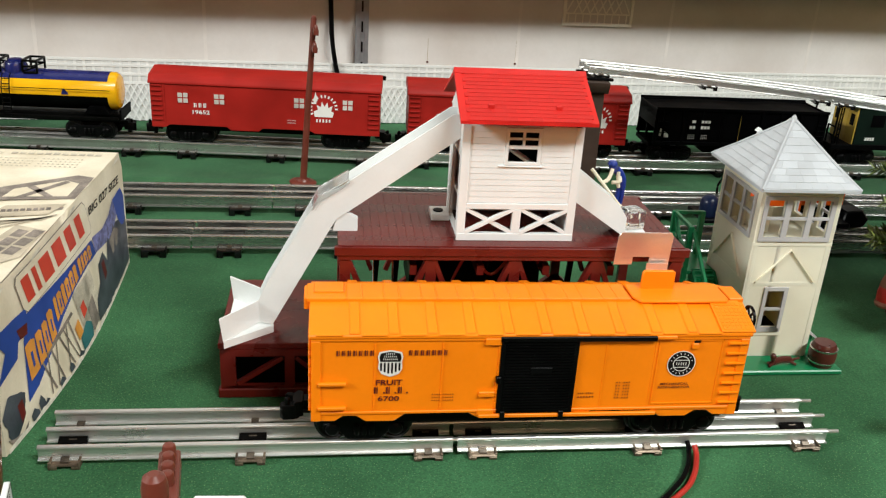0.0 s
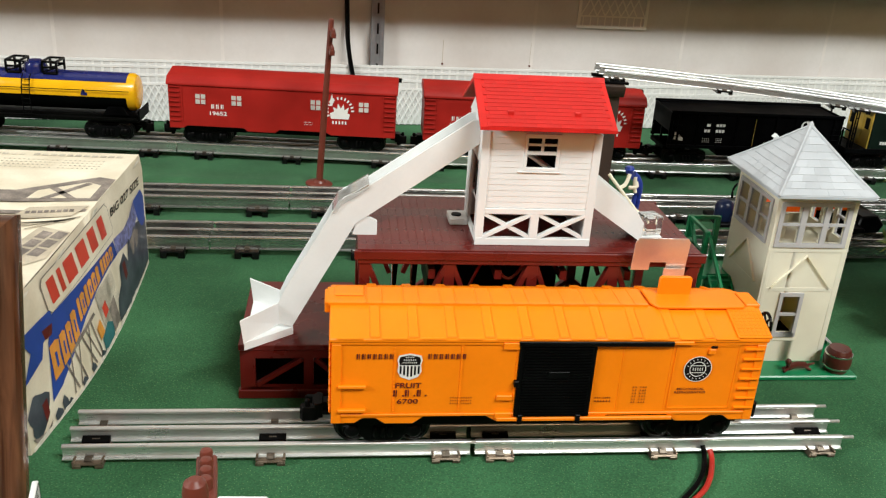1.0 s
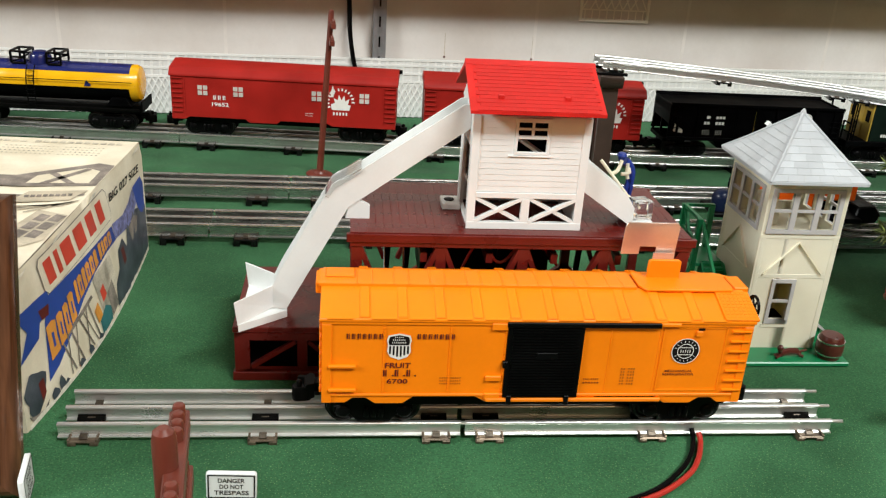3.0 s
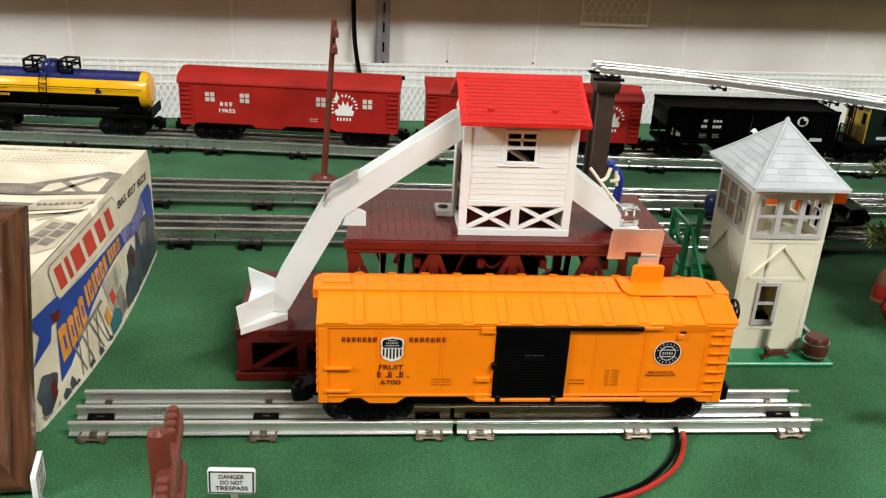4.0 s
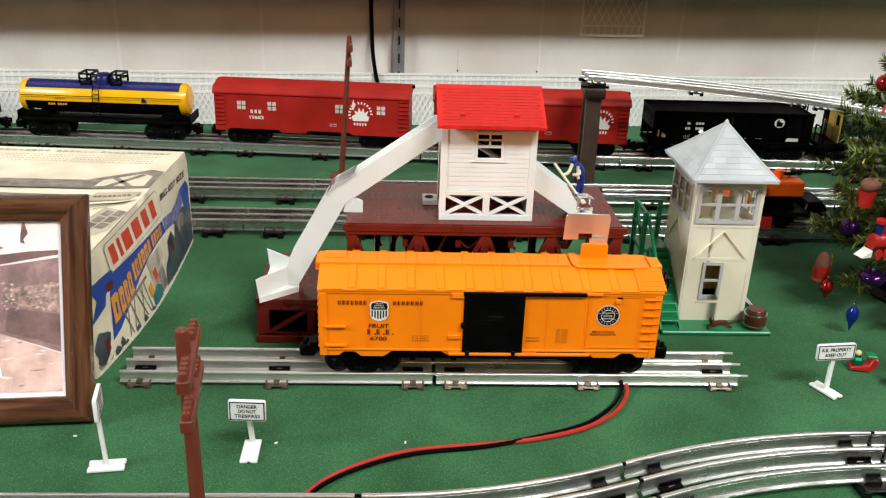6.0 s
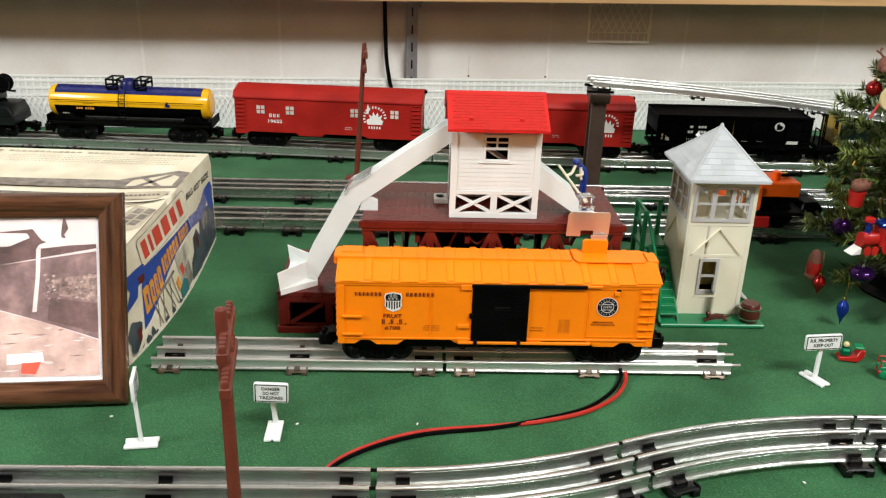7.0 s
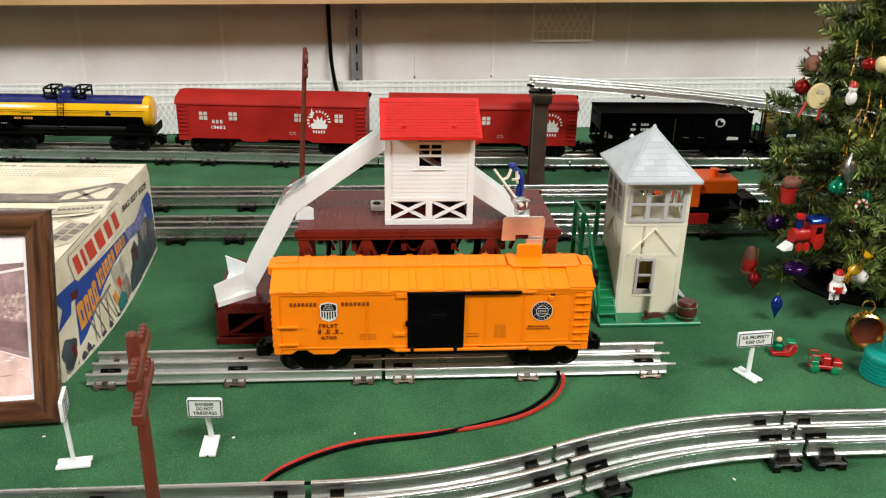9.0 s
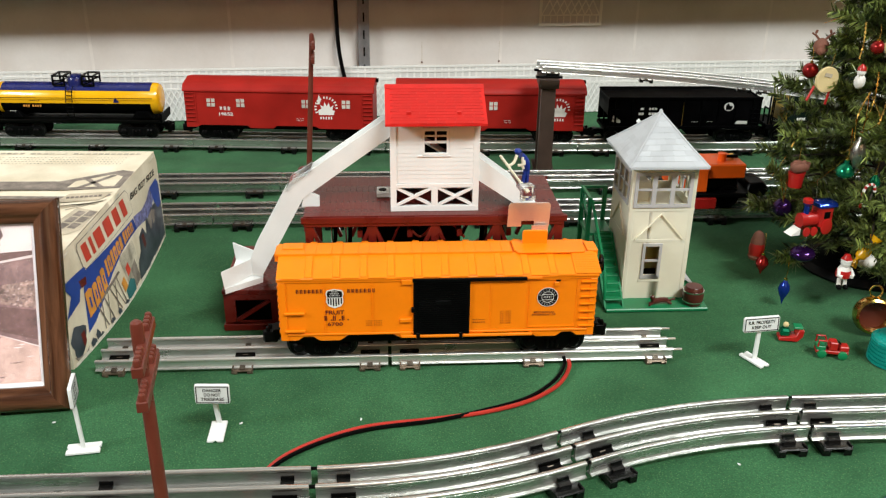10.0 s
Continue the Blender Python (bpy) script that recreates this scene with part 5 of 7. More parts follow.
def icing_station():
    e = thing("icing_station", 0, 54, 0, "maroon plastic icing station with white ice house and chutes", "toy building")
    # low loading platform
    bm = box(bmesh.new(), -136, -66, 8, 98, 33, 37)
    part("low_deck", bm, MAROON, e, bevel=0.5)
    # black board added behind the openings, standing in for the shade inside
    part("low_back", box(bmesh.new(), -131.5, -66, 22, 24, 0, 33), SOOT, e, "added black board that darkens the inside")
    for y in (9.5, 96.5):
        bm = panel(bmesh.new(), -135, -66, 0, 33, [(-126, -97, 8, 28), (-91, -70, 8, 28)], lambda b, a0, a1, b0, b1: box(b, a0, a1, y - 1.5, y + 1.5, b0, b1))
        part("low_side", bm, MAROON, e)
        part("brace", bar(bmesh.new(), (-125, y, 9), (-98, y, 27), 2.6, 3.6, up=(0, 1, 0)), MAROON, e)
        part("brace", bar(bmesh.new(), (-90, y, 27), (-71, y, 9), 2.6, 3.6, up=(0, 1, 0)), MAROON, e)
        part("skirt", box(bmesh.new(), -136.5, -65, y - 2.6, y + 2.6, 0, 6), MAROON, e, bevel=0.5)
    bm = panel(bmesh.new(), 11, 95, 0, 33, [(18, 48, 8, 28), (54, 88, 8, 28)], lambda b, a0, a1, b0, b1: box(b, -135, -132, a0, a1, b0, b1))
    part("low_end", bm, MAROON, e)
    # high deck of cross planks on a trestle
    plank = part("plank", box(bmesh.new(), -2.498, 2.498, 0, 92, 100.5, 104), MAROON, e, bevel=0.14)
    plank.matrix_basis = Matrix.Translation((-0.0635, 0, 0))
    for i in range(1, 41):
        again(plank, e, x=-63.5 + 5.0 * i)
    for y in (-1.5, 90.5):
        part("fascia", box(bmesh.new(), -68, 142, y, y + 3, 98, 103.4), MAROON, e, bevel=0.4)
        part("beam", box(bmesh.new(), -66, 140, y + 1, y + 4, 95, 100.4), MAROON, e, bevel=0.4)
    for x in (-66, 138):
        part("end_beam", box(bmesh.new(), x, x + 2.5, 2, 90, 90, 100.5), MAROON, e, bevel=0.4)
    truss_side(e, 2.5, -62, 136, 4, 0, 95)
    truss_side(e, 89.5, -62, 136, 4, 0, 95)
    for i in range(6):
        x = -62 + 39.6 * i
        part("cross_beam", box(bmesh.new(), x - 2, x + 2, 4, 88, 84, 90), MAROON, e)
    part("base_sill", box(bmesh.new(), -66, 140, 0, 5, 0, 4), MAROON, e, bevel=0.4)
    part("base_sill", box(bmesh.new(), -66, 140, 87, 92, 0, 4), MAROON, e, bevel=0.4)
    # mechanism under the deck
    part("motor_box", box(bmesh.new(), -22, 60, 30, 70, 60, 99), SOOT, e, "black mechanism under the deck", bevel=1)
    for x in (-46, -34, 24, 74, 92):
        part("rod", bar(bmesh.new(), (x, 24, 20), (x + 4, 24, 99), 3.4, 2.2, up=(0, 1, 0)), SOOT, e)
    part("lever_bracket", tube(bmesh.new(), [(-45, 12, 56), (-45, 12, 96), (-34, 12, 97), (-33, 12, 56)], 0.8, 6), SILVER, e, "bent silver wire bracket")
    part("wire", tube(bmesh.new(), smooth_line([(2, 20, 70), (12, 16, 92), (26, 14, 80), (44, 16, 96), (62, 16, 78)]), 1.0, 6), WIRERED, e, "red wire under the deck")
    # ice house
    h = part("ice_house", panel(bmesh.new(), 3, 71, 104, 173, [(28, 47, 151, 170.5), (7, 34.5, 108.5, 123.5), (39.5, 67, 108.5, 123.5)], lambda b, a0, a1, b0, b1: box(b, a0, a1, 10, 12, b0, b1)), WHITE, e, "white plastic ice house")
    part("back_wall", box(bmesh.new(), 3, 71, 60, 62, 104, 173), WHITE, h)
    part("right_wall", panel(bmesh.new(), 12, 60, 104, 176, [(15, 34, 118, 148)], lambda b, a0, a1, b0, b1: box(b, 69, 71, a0, a1, b0, b1)), WHITE, h)
    part("left_wall", panel(bmesh.new(), 12, 60, 104, 176, [(20, 48, 107, 152), (21, 40, 161, 176)], lambda b, a0, a1, b0, b1: box(b, 3, 5, a0, a1, b0, b1)), WHITE, h)
    part("inner_floor", box(bmesh.new(), 5, 69, 12, 60, 124, 126), WHITE, h)
    for x in (3, 71):
        part("gable", prism(bmesh.new(), [(10, 173), (62, 173), (36, 192)], "x", x - 1 if x > 50 else x - 0.5, x + 0.5 if x > 50 else x + 1), WHITE, h)
    for x0, x1 in ((2.2, 7), (67, 71.8)):
        part("corner_board", box(bmesh.new(), x0, x1, 9.0, 10.6, 104, 173), WHITE, h, bevel=0.2)
    part("foot_board", box(bmesh.new(), 2.2, 71.8, 8.8, 10.6, 104, 108.5), WHITE, h, bevel=0.2)
    part("belt_board", box(bmesh.new(), 7, 67, 9.0, 10.6, 123.5, 127), WHITE, h, bevel=0.2)
    part("middle_board", box(bmesh.new(), 34.5, 39.5, 9.0, 10.6, 108.5, 123.5), WHITE, h, bevel=0.2)
    for a, b in ((7, 34.5), (39.5, 67)):
        part("cross_bar", bar(bmesh.new(), (a, 10.4, 108.8), (b, 10.4, 123.2), 2.0, 3.2, up=(0, 1, 0)), WHITE, h)
        part("cross_bar", bar(bmesh.new(), (a, 10.9, 123.2), (b, 10.9, 108.8), 2.0, 3.2, up=(0, 1, 0)), WHITE, h)
    for k in range(13):
        z = 127.4 + 3.5 * k
        for x0, x1 in (((7, 67),) if z + 3.4 < 149.5 or z > 171.5 else ((7, 27), (48, 67))):
            part("clapboard", prism(bmesh.new(), [(10.4, z), (9.6, z), (9.78, z + 3.42), (10.4, z + 3.42)], "x", x0, x1), WHITE, h)
    w = part("window_frame", panel(bmesh.new(), 27, 48, 150, 172, [(29, 46, 152, 169.5)], lambda b, a0, a1, b0, b1: box(b, a0, a1, 9.2, 11, b0, b1)), WHITE, h, bevel=0.2)
    part("sill", box(bmesh.new(), 24, 49.5, 8.9, 11, 149.0, 149.9), WHITE, w, bevel=0.2)
    part("sash_bar", box(bmesh.new(), 29, 46, 9.2, 10.8, 159.8, 161.6), WHITE, w)
    part("sash_bar", box(bmesh.new(), 36.8, 38.2, 9.4, 10.6, 161, 169.5), WHITE, w)
    part("sash_bar", box(bmesh.new(), 29, 46, 9.4, 10.6, 165.0, 166.2), WHITE, w)
    # added black board hides the lit back wall, so the panes look shaded
    part("inner_partition", box(bmesh.new(), 5.2, 68.8, 36, 38, 126, 172.5), SOOT, h, "added black board that darkens the inside")
    part("inner_chute", bar(bmesh.new(), (22, 24, 163), (56, 24, 141), 14, 1.5), WHITE, h)
    # roof
    r = part("roof", prism(bmesh.new(), [(-2.4, 176.6), (-2.4, 178.4), (36, 198.2), (74.4, 178.4), (74.4, 176.6), (36, 195.6)], "x", -1.2, 76), ROOFRED, e, "red plastic shingled roof")
    part("ridge_cap", prism(bmesh.new(), [(33, 196.8), (36, 199.8), (39, 196.8)], "x", -1.4, 76.2), ROOFRED, r, bevel=0.3)
    slope = math.atan2(19.8, 38.4)
    length = math.hypot(20.8, 38.4)
    proto = box(bmesh.new(), -3.43, 3.43, 0, 3.5, 0, 0.42)
    shingle = part("shingle", proto, ROOFRED, r)
    first = True
    for s in (1, -1):
        for row in range(13):
            for k in range(12):
                x = -1.2 + (k + (0.5 if row % 2 else 0.25)) * 6.9 - 1.2
                if x < 2.3 or x > 72.6:
                    continue
                d = 0.3 + 3.25 * row
                m = Matrix.Translation((x / 1000, 0, 0)) @ (Matrix.Translation((0, -0.0024, 0.1784)) if s > 0 else Matrix.Translation((0, 0.0744, 0.1784)) @ Matrix.Rotation(math.pi, 4, "Z")) @ Matrix.Translation((0, d / 1000 * math.cos(slope), d / 1000 * math.sin(slope))) @ Matrix.Rotation(slope - 0.05, 4, "X") @ Matrix.Translation((0, 0, 0.00003 + 0.00001 * ((k * 7 + row * 3) % 5)))
                if first:
                    shingle.matrix_basis, first = m, False
                else:
                    again(shingle, r, m=m)
    for x in (16.8, 55.0):
        part("roof_plug", box(bmesh.new(), x - 1.7, x + 1.7, 6.2, 9.2, 182.5, 185.4), ROOFRED, r, bevel=0.3)
    # ice chutes: open channels with one tall near side
    low = [(-104.6, 42.5), (-112.5, 44.5), (-113, 58), (-108.6, 68), (-78, 123.5), (-67.3, 111)]
    high = [(-67.3, 111), (-78, 123.5), (-74, 127.5), (-66, 130.5), (-1.5, 175.5), (4, 176), (4, 162.5)]
    c = part("lower_chute", prism(bmesh.new(), low, "y", 21.6, 23), WHITE, e, "white ice chute")
    part("chute_floor", prism(bmesh.new(), [(-104.6, 42.5), (-107, 46.5), (-69.6, 114.5), (-67.3, 111)], "y", 23, 38), WHITE, c)
    part("chute_side", prism(bmesh.new(), low, "y", 38, 39.6), WHITE, c)
    part("joint_clip", prism(bmesh.new(), [(-81, 118), (-77.4, 124.8), (-66, 132.2), (-60, 136), (-59.2, 134), (-66, 129), (-75.5, 123), (-79, 117)], "y", 20.8, 40.4), CLEAR, c, "clear plastic joint clip")
    u = part("upper_chute", prism(bmesh.new(), high, "y", 21.6, 23), WHITE, e, "white ice chute")
    part("chute_floor", prism(bmesh.new(), [(-67.3, 111), (-69.6, 114.5), (4, 167), (4, 162.5)], "y", 23, 38), WHITE, u)
    part("chute_side", prism(bmesh.new(), high, "y", 38, 39.6), WHITE, u)
    part("chute_foot", prism(bmesh.new(), [(-69, 104), (-54.5, 104), (-54.5, 112), (-62, 116), (-67, 112)], "y", 22, 26), WHITE, u)

    def plate(pts, thick):
        b = bmesh.new()
        v = [b.verts.new(p) for p in pts] + [b.verts.new((x, y + thick, z)) for x, y, z in pts]
        for q in ((0, 1, 2, 3), (7, 6, 5, 4), (0, 4, 5, 1), (1, 5, 6, 2), (2, 6, 7, 3), (3, 7, 4, 0)):
            b.faces.new([v[i] for i in q])
        return b

    f = part("funnel", plate([(-112.4, 21.6, 44.3), (-131.8, 1, 41.5), (-133.6, 1, 56.5), (-112.6, 21.6, 58.5)], 1.4), WHITE, e, "white flared chute mouth")
    part("funnel_back", plate([(-110, 39.8, 42), (-131, 58, 38), (-133, 58, 57.5), (-113, 39.8, 58)], 1.4), WHITE, f)
    part("funnel_floor", prism(bmesh.new(), [(-104, 21.6), (-131.5, 1), (-131, 58), (-106, 39.8)], "z", 37.2, 42), WHITE, f)
    d = part("delivery_chute", prism(bmesh.new(), [(72, 127.5), (72, 146.5), (100, 125.5), (105.5, 117.5), (105.5, 105)], "y", 14, 15.6), WHITE, e, "white ice chute")
    part("chute_side", prism(bmesh.new(), [(72, 127.5), (72, 146.5), (100, 125.5), (105.5, 117.5), (105.5, 105)], "y", 34, 35.6), WHITE, d)
    part("chute_floor", prism(bmesh.new(), [(72, 127.5), (72, 130), (105.5, 108), (105.5, 105)], "y", 15.6, 34), WHITE, d)
    st = part("stand", box(bmesh.new(), -9, 2.5, 40, 56, 104, 108), WHITE, e, bevel=0.5)
    part("screw", lathe(bmesh.new(), [(3.2, 107.5), (3.2, 108.6), (1.2, 109.0)], (-4, 48, 0), 16), SOOT, st, "dark screw head")
    # hinged bright plate over the car's roof hatch
    tip = part("tip_plate", prism(bmesh.new(), [(93, 97), (104, 97), (104, 102), (114, 102), (114, 97), (126, 97), (126.5, 115), (125, 117.5), (95, 117.5), (93.5, 115)], "y", 0, 0.6, Matrix.Translation((0, -9, 0)) @ Matrix.Translation((0, 0, 97)) @ Matrix.Rotation(radians(3), 4, "X") @ Matrix.Translation((0, 0, -97))), COPPER, e, "bright metal tip plate", bevel=0.15)
    part("plate_tongue", prism(bmesh.new(), [(112, 90), (125, 90), (125, 99), (112, 99)], "y", -11.5, -10.9), COPPER, tip)
    return e


def ice_worker():
    """A small bent figure with a long paddle, as one plain shape."""
    bm = bmesh.new()
    for s in (-1, 1):
        tube(bm, [(0 + s * 2.4, s * 1.2, 0), (1.0 + s * 1.7, 0, 10), (1.8 + s * 1.3, 0, 18)], 2.0, 8)
    tube(bm, smooth_line([(1.8, 0, 16), (1.4, -0.5, 22), (-1.6, -1.2, 27.5), (-5.4, -2.0, 31)], 4), 3.3, 10)
    ball(bm, (-9.0, -2.8, 33.8), 3.2, seg=12)
    lathe(bm, [(4.2, 35.0), (4.0, 35.8), (2.9, 37.6), (0.5, 38)], (-9.0, -2.8, 0), 12)
    blue = len(bm.faces)
    for s in (-1, 1):
        tube(bm, smooth_line([(-4, -2 + s * 3, 30), (-3 + s, -6, 23), (-6 - s * 3, -7, 20 + s * 2)], 3), 1.5, 8)
    ob = part("ice_worker_figure", bm, FIGBLUE)
    ob.data.materials.append(CREAM)
    for f in ob.data.polygons[blue:]:
        f.material_index = 1
    ob.matrix_basis = pose(0.118, 0.1235, 0.104) @ Matrix.Diagonal((0.82, 0.82, 0.86, 1))
    tagged(ob, "small blue plastic worker figure with cream arms bending on the deck", "figure")
    e = thing("ice_paddle", 0, 0, 0, "cream plastic paddle held over the ice", "paddle")
    part("pole", rod(bmesh.new(), (94.5, 113, 133.5), (112.0, 97, 112.5), 1.15, 8), CREAM, e)
    part("blade", bar(bmesh.new(), (110.5, 99, 114), (115, 95, 108.5), 5, 1.6), CREAM, e, bevel=0.3)
    part("arm_rest", tube(bmesh.new(), smooth_line([(101, 108, 126), (106, 112, 127), (109, 115, 133)], 3), 1.3, 8), CREAM, e)
    c = thing("ice_cube", 0, 0, 0, "clear acrylic ice cube on the delivery chute", "ice block")
    bm = box(bmesh.new(), -6, 6, -6, 6, 0, 11.5, Matrix.Translation((112.5, 78, 108.2)) @ Matrix.Rotation(radians(14), 4, "Z"))
    part("cube", bm, CLEAR, c, bevel=0.7)
    part("cube_rest", box(bmesh.new(), 105.8, 119, 70, 88, 104.2, 107.8), WHITE, c)


def switch_tower():
    e = thing("switch_tower", 234, 130, 0, "cream plastic railway switch tower with grey shingled roof", "toy building")
    part("base_plate", box(bmesh.new(), -46, 45, -51, 46, 0, 3.4), TOYGREEN, e, "bright green base plate", bevel=0.8)
    # body walls with real openings; drawn as front, then turned to each side
    def face(half, run, holes, m, name):
        bm = bmesh.new()
        panel(bm, -half, half, 3, 126, holes, lambda b, a0, a1, b0, b1: box(b, a0, a1, -run, -run + 2, b0, b1))
        bm.transform(m)
        return part(name, bm, CREAM, e)
    turn = lambda k: Matrix.Rotation(k * math.pi / 2, 4, "Z")
    three = [(-22.6, -10.4, 93, 119), (-6.6, 5.6, 93, 119), (9.2, 21.4, 93, 119)]
    low = [(-10.5, 1.5, 26, 54)]
    sides = ((0, 28, 30, three, low), (1, 30, 28, three, []), (2, 28, 30, three[:2], []), (3, 30, 28, three, []))
    for k, half, run, up, lo in sides:
        m = turn(k)
        wall = face(half - (0 if k % 2 == 0 else 2), run, up + lo, m, "wall")
        def add(nm, bm, material=CREAM, to=wall, bev=0.2):
            bm.transform(m)
            return part(nm, bm, material, to, bevel=bev)
        # upper window band
        back = k == 2
        fr = wall if back else add("window_frame", panel(bmesh.new(), -25.5, 24.4, 90.2, 121.6, up, lambda b, a0, a1, b0, b1: box(b, a0, a1, -run - 1.2, -run + 0.6, b0, b1)), GREYTRIM, bev=0)
        for a in up:
            add("sash_bar", box(bmesh.new(), a[0], a[1], -run - 0.7, -run + 0.9, 105.2, 107.0), GREYTRIM, fr, 0)
        add("sill_board", box(bmesh.new(), -half, half, -run - 0.35, -run, 86.4, 89.2), bev=0.3)
        if k in (0, 1, 3):
            for a, b in (((-21, 60.5), (0, 84)), ((21, 60.5), (0, 84))):
                add("gable_strip", bar(bmesh.new(), (a[0], -run + 0.16, a[1]), (b[0], -run + 0.22, b[1]), 0.8, 3.4, up=(0, 1, 0)), bev=0)
            add("belt_strip", box(bmesh.new(), -half + 1, half - 1, -run - 0.25, -run, 57.6, 60.4), bev=0.2)
        if lo:
            fr = add("window_frame", panel(bmesh.new(), -13, 4, 23.0, 56.6, lo, lambda b, a0, a1, b0, b1: box(b, a0, a1, -run - 1.2, -run + 0.6, b0, b1)), GREYTRIM, bev=0)
            add("sash_bar", box(bmesh.new(), -10.5, 1.5, -run - 0.7, -run + 0.9, 39.2, 41.0), GREYTRIM, fr, 0)
            add("window_sill", box(bmesh.new(), -14.5, 5.5, -run - 0.45, -run, 19.6, 22.6), bev=0.3)
        for s in (-1, 1):
            add("corner_board", box(bmesh.new(), s * (half - 2) - (2 if s > 0 else 0.6), s * (half - 2) + (0.6 if s > 0 else 2), -run - 0.3, -run, 3, 126), bev=0.25)
    part("upper_floor", box(bmesh.new(), -26, 26, -28, 28, 84, 86), CREAM, e)
    part("lower_floor", box(bmesh.new(), -26, 26, -28, 28, 3.4, 5), SOOT, e)
    part("lever_desk", box(bmesh.new(), -14, -4, -4, 20, 86, 104), CREAM, e, bevel=0.5)
    # roof: a pyramid in courses of shingles with flared eaves
    hx, hy, z0, z1 = 33.6, 40.5, 127.5, 165.0
    bm = bmesh.new()
    lo = [bm.verts.new((a * hx, b * hy, z0)) for a, b in ((-1, -1), (1, -1), (1, 1), (-1, 1))]
    up = [bm.verts.new((a * hx, b * hy, z0 + 1.8)) for a, b in ((-1, -1), (1, -1), (1, 1), (-1, 1))]
    mid = [bm.verts.new((a * hx * 0.66, b * hy * 0.66, z0 + 12.6)) for a, b in ((-1, -1), (1, -1), (1, 1), (-1, 1))]
    top = bm.verts.new((0, 0, z1))
    bm.faces.new(lo[::-1])
    for i in range(4):
        j = (i + 1) % 4
        bm.faces.new((lo[i], lo[j], up[j], up[i]))
        bm.faces.new((up[i], up[j], mid[j], mid[i]))
        bm.faces.new((mid[i], mid[j], top))
    roof = part("roof", bm, ROOFGREY, e, "light grey shingled roof", angle=8)
    roof.location.x = -0.0008
    def on_roof(side, t, s):
        """t up the slope from 0 to 1, s across it from -1 to 1."""
        k = 1 - t
        z = z0 + 1.8 + (t / 0.34 * 10.8 if t < 0.34 else 10.8 + (t - 0.34) / 0.66 * (z1 - z0 - 12.6))
        p = Vector((s * hx * k, -hy * k, z)) if side % 2 == 0 else Vector((s * hy * k, -hx * k, z))
        return turn(side) @ p
    for side in range(4):
        for row in range(9):
            t0, t1 = 0.01 + row * 0.104, 0.01 + (row + 1) * 0.104 + 0.006
            width = 2 * (hx if side % 2 == 0 else hy) * (1 - t0)
            n = max(1, round(width / 10.5))
            edges = [-0.995] + [-1 + 2 * (k + (0.5 if row % 2 else 0.0)) / n for k in range(n + 1) if -0.97 < -1 + 2 * (k + (0.5 if row % 2 else 0.0)) / n < 0.97] + [0.995]
            for a, b in zip(edges, edges[1:]):
                g = 0.0015
                q = [on_roof(side, t0, a + g), on_roof(side, t0, b - g), on_roof(side, t1, b - g), on_roof(side, t1, a + g)]
                nrm = (q[1] - q[0]).cross(q[3] - q[0]).normalized()
                if nrm.z < 0:
                    nrm = -nrm
                lift = [0.42, 0.42, 0.1, 0.1]
                bm = bmesh.new()
                vt = [bm.verts.new(p + nrm * l) for p, l in zip(q, lift)]
                vb = [bm.verts.new(p - nrm * 0.3) for p in q]
                bm.faces.new(vt)
                for i in range(4):
                    bm.faces.new((vb[i], vb[(i + 1) % 4], vt[(i + 1) % 4], vt[i]))
                part("shingle", bm, ROOFGREY, roof)
    for a, b in ((-1, -1), (1, -1), (1, 1), (-1, 1)):
        part("hip_ridge", tube(bmesh.new(), [(a * hx, b * hy, z0 + 1.6), (a * hx * 0.66, b * hy * 0.66, z0 + 13.2), (0, 0, z1 + 0.4)], 1.0, 6), ROOFGREY, roof)
    part("finial", lathe(bmesh.new(), [(2.2, 163.5), (1.6, 166.5), (0.4, 168)], seg=10), ROOFGREY, roof)
    ch = part("chimney", box(bmesh.new(), -13, -11, 19.5, 21.5, 144, 151), WHITE, roof, "small white chimney", bevel=0.3)
    part("chimney_cap", prism(bmesh.new(), [(-14.2, 151), (-9.8, 151), (-12, 153.4)], "y", 18.2, 22.8), WHITE, ch)
    # green stairs along the side, landing and hand rails
    s = part("stairs", prism(bmesh.new(), [(-47, 3.4), (-41, 3.4), (16, 43), (16, 49), (12, 49)], "x", -46.4, -44.8), TOYGREEN, e, "bright green plastic stairs and landing")
    part("stringer", prism(bmesh.new(), [(-47, 3.4), (-41, 3.4), (16, 43), (16, 49), (12, 49)], "x", -30.4, -28.9), TOYGREEN, s)
    for k in range(9):
        y, z = -42.5 + 6.4 * k, 7.6 + 4.7 * k
        part("tread", box(bmesh.new(), -44.8, -30.4, y, y + 6.8, z, z + 1.5), TOYGREEN, s, bevel=0.2)
        part("riser", box(bmesh.new(), -44.8, -30.4, y + 5.6, y + 6.6, z + 1.5, z + 4.7), TOYGREEN, s)
    part("landing", box(bmesh.new(), -53, -28.9, 13, 46, 46, 49), TOYGREEN, s, bevel=0.4)
    for x, y in ((-52, 14), (-52, 45), (-31, 45)):
        part("landing_post", box(bmesh.new(), x - 1.9, x + 1.9, y - 1.9, y + 1.9, 0, 83), TOYGREEN, s, bevel=0.3)
    for z in (66, 82):
        part("hand_rail", bar(bmesh.new(), (-52, 14, z), (-52, 45, z), 2.4, 2.4), TOYGREEN, s)
        part("hand_rail", bar(bmesh.new(), (-52, 45, z), (-31, 45, z), 2.4, 2.4), TOYGREEN, s)
    part("brace", bar(bmesh.new(), (-52, 15, 50), (-52, 44, 81), 2.4, 2.4), TOYGREEN, s)
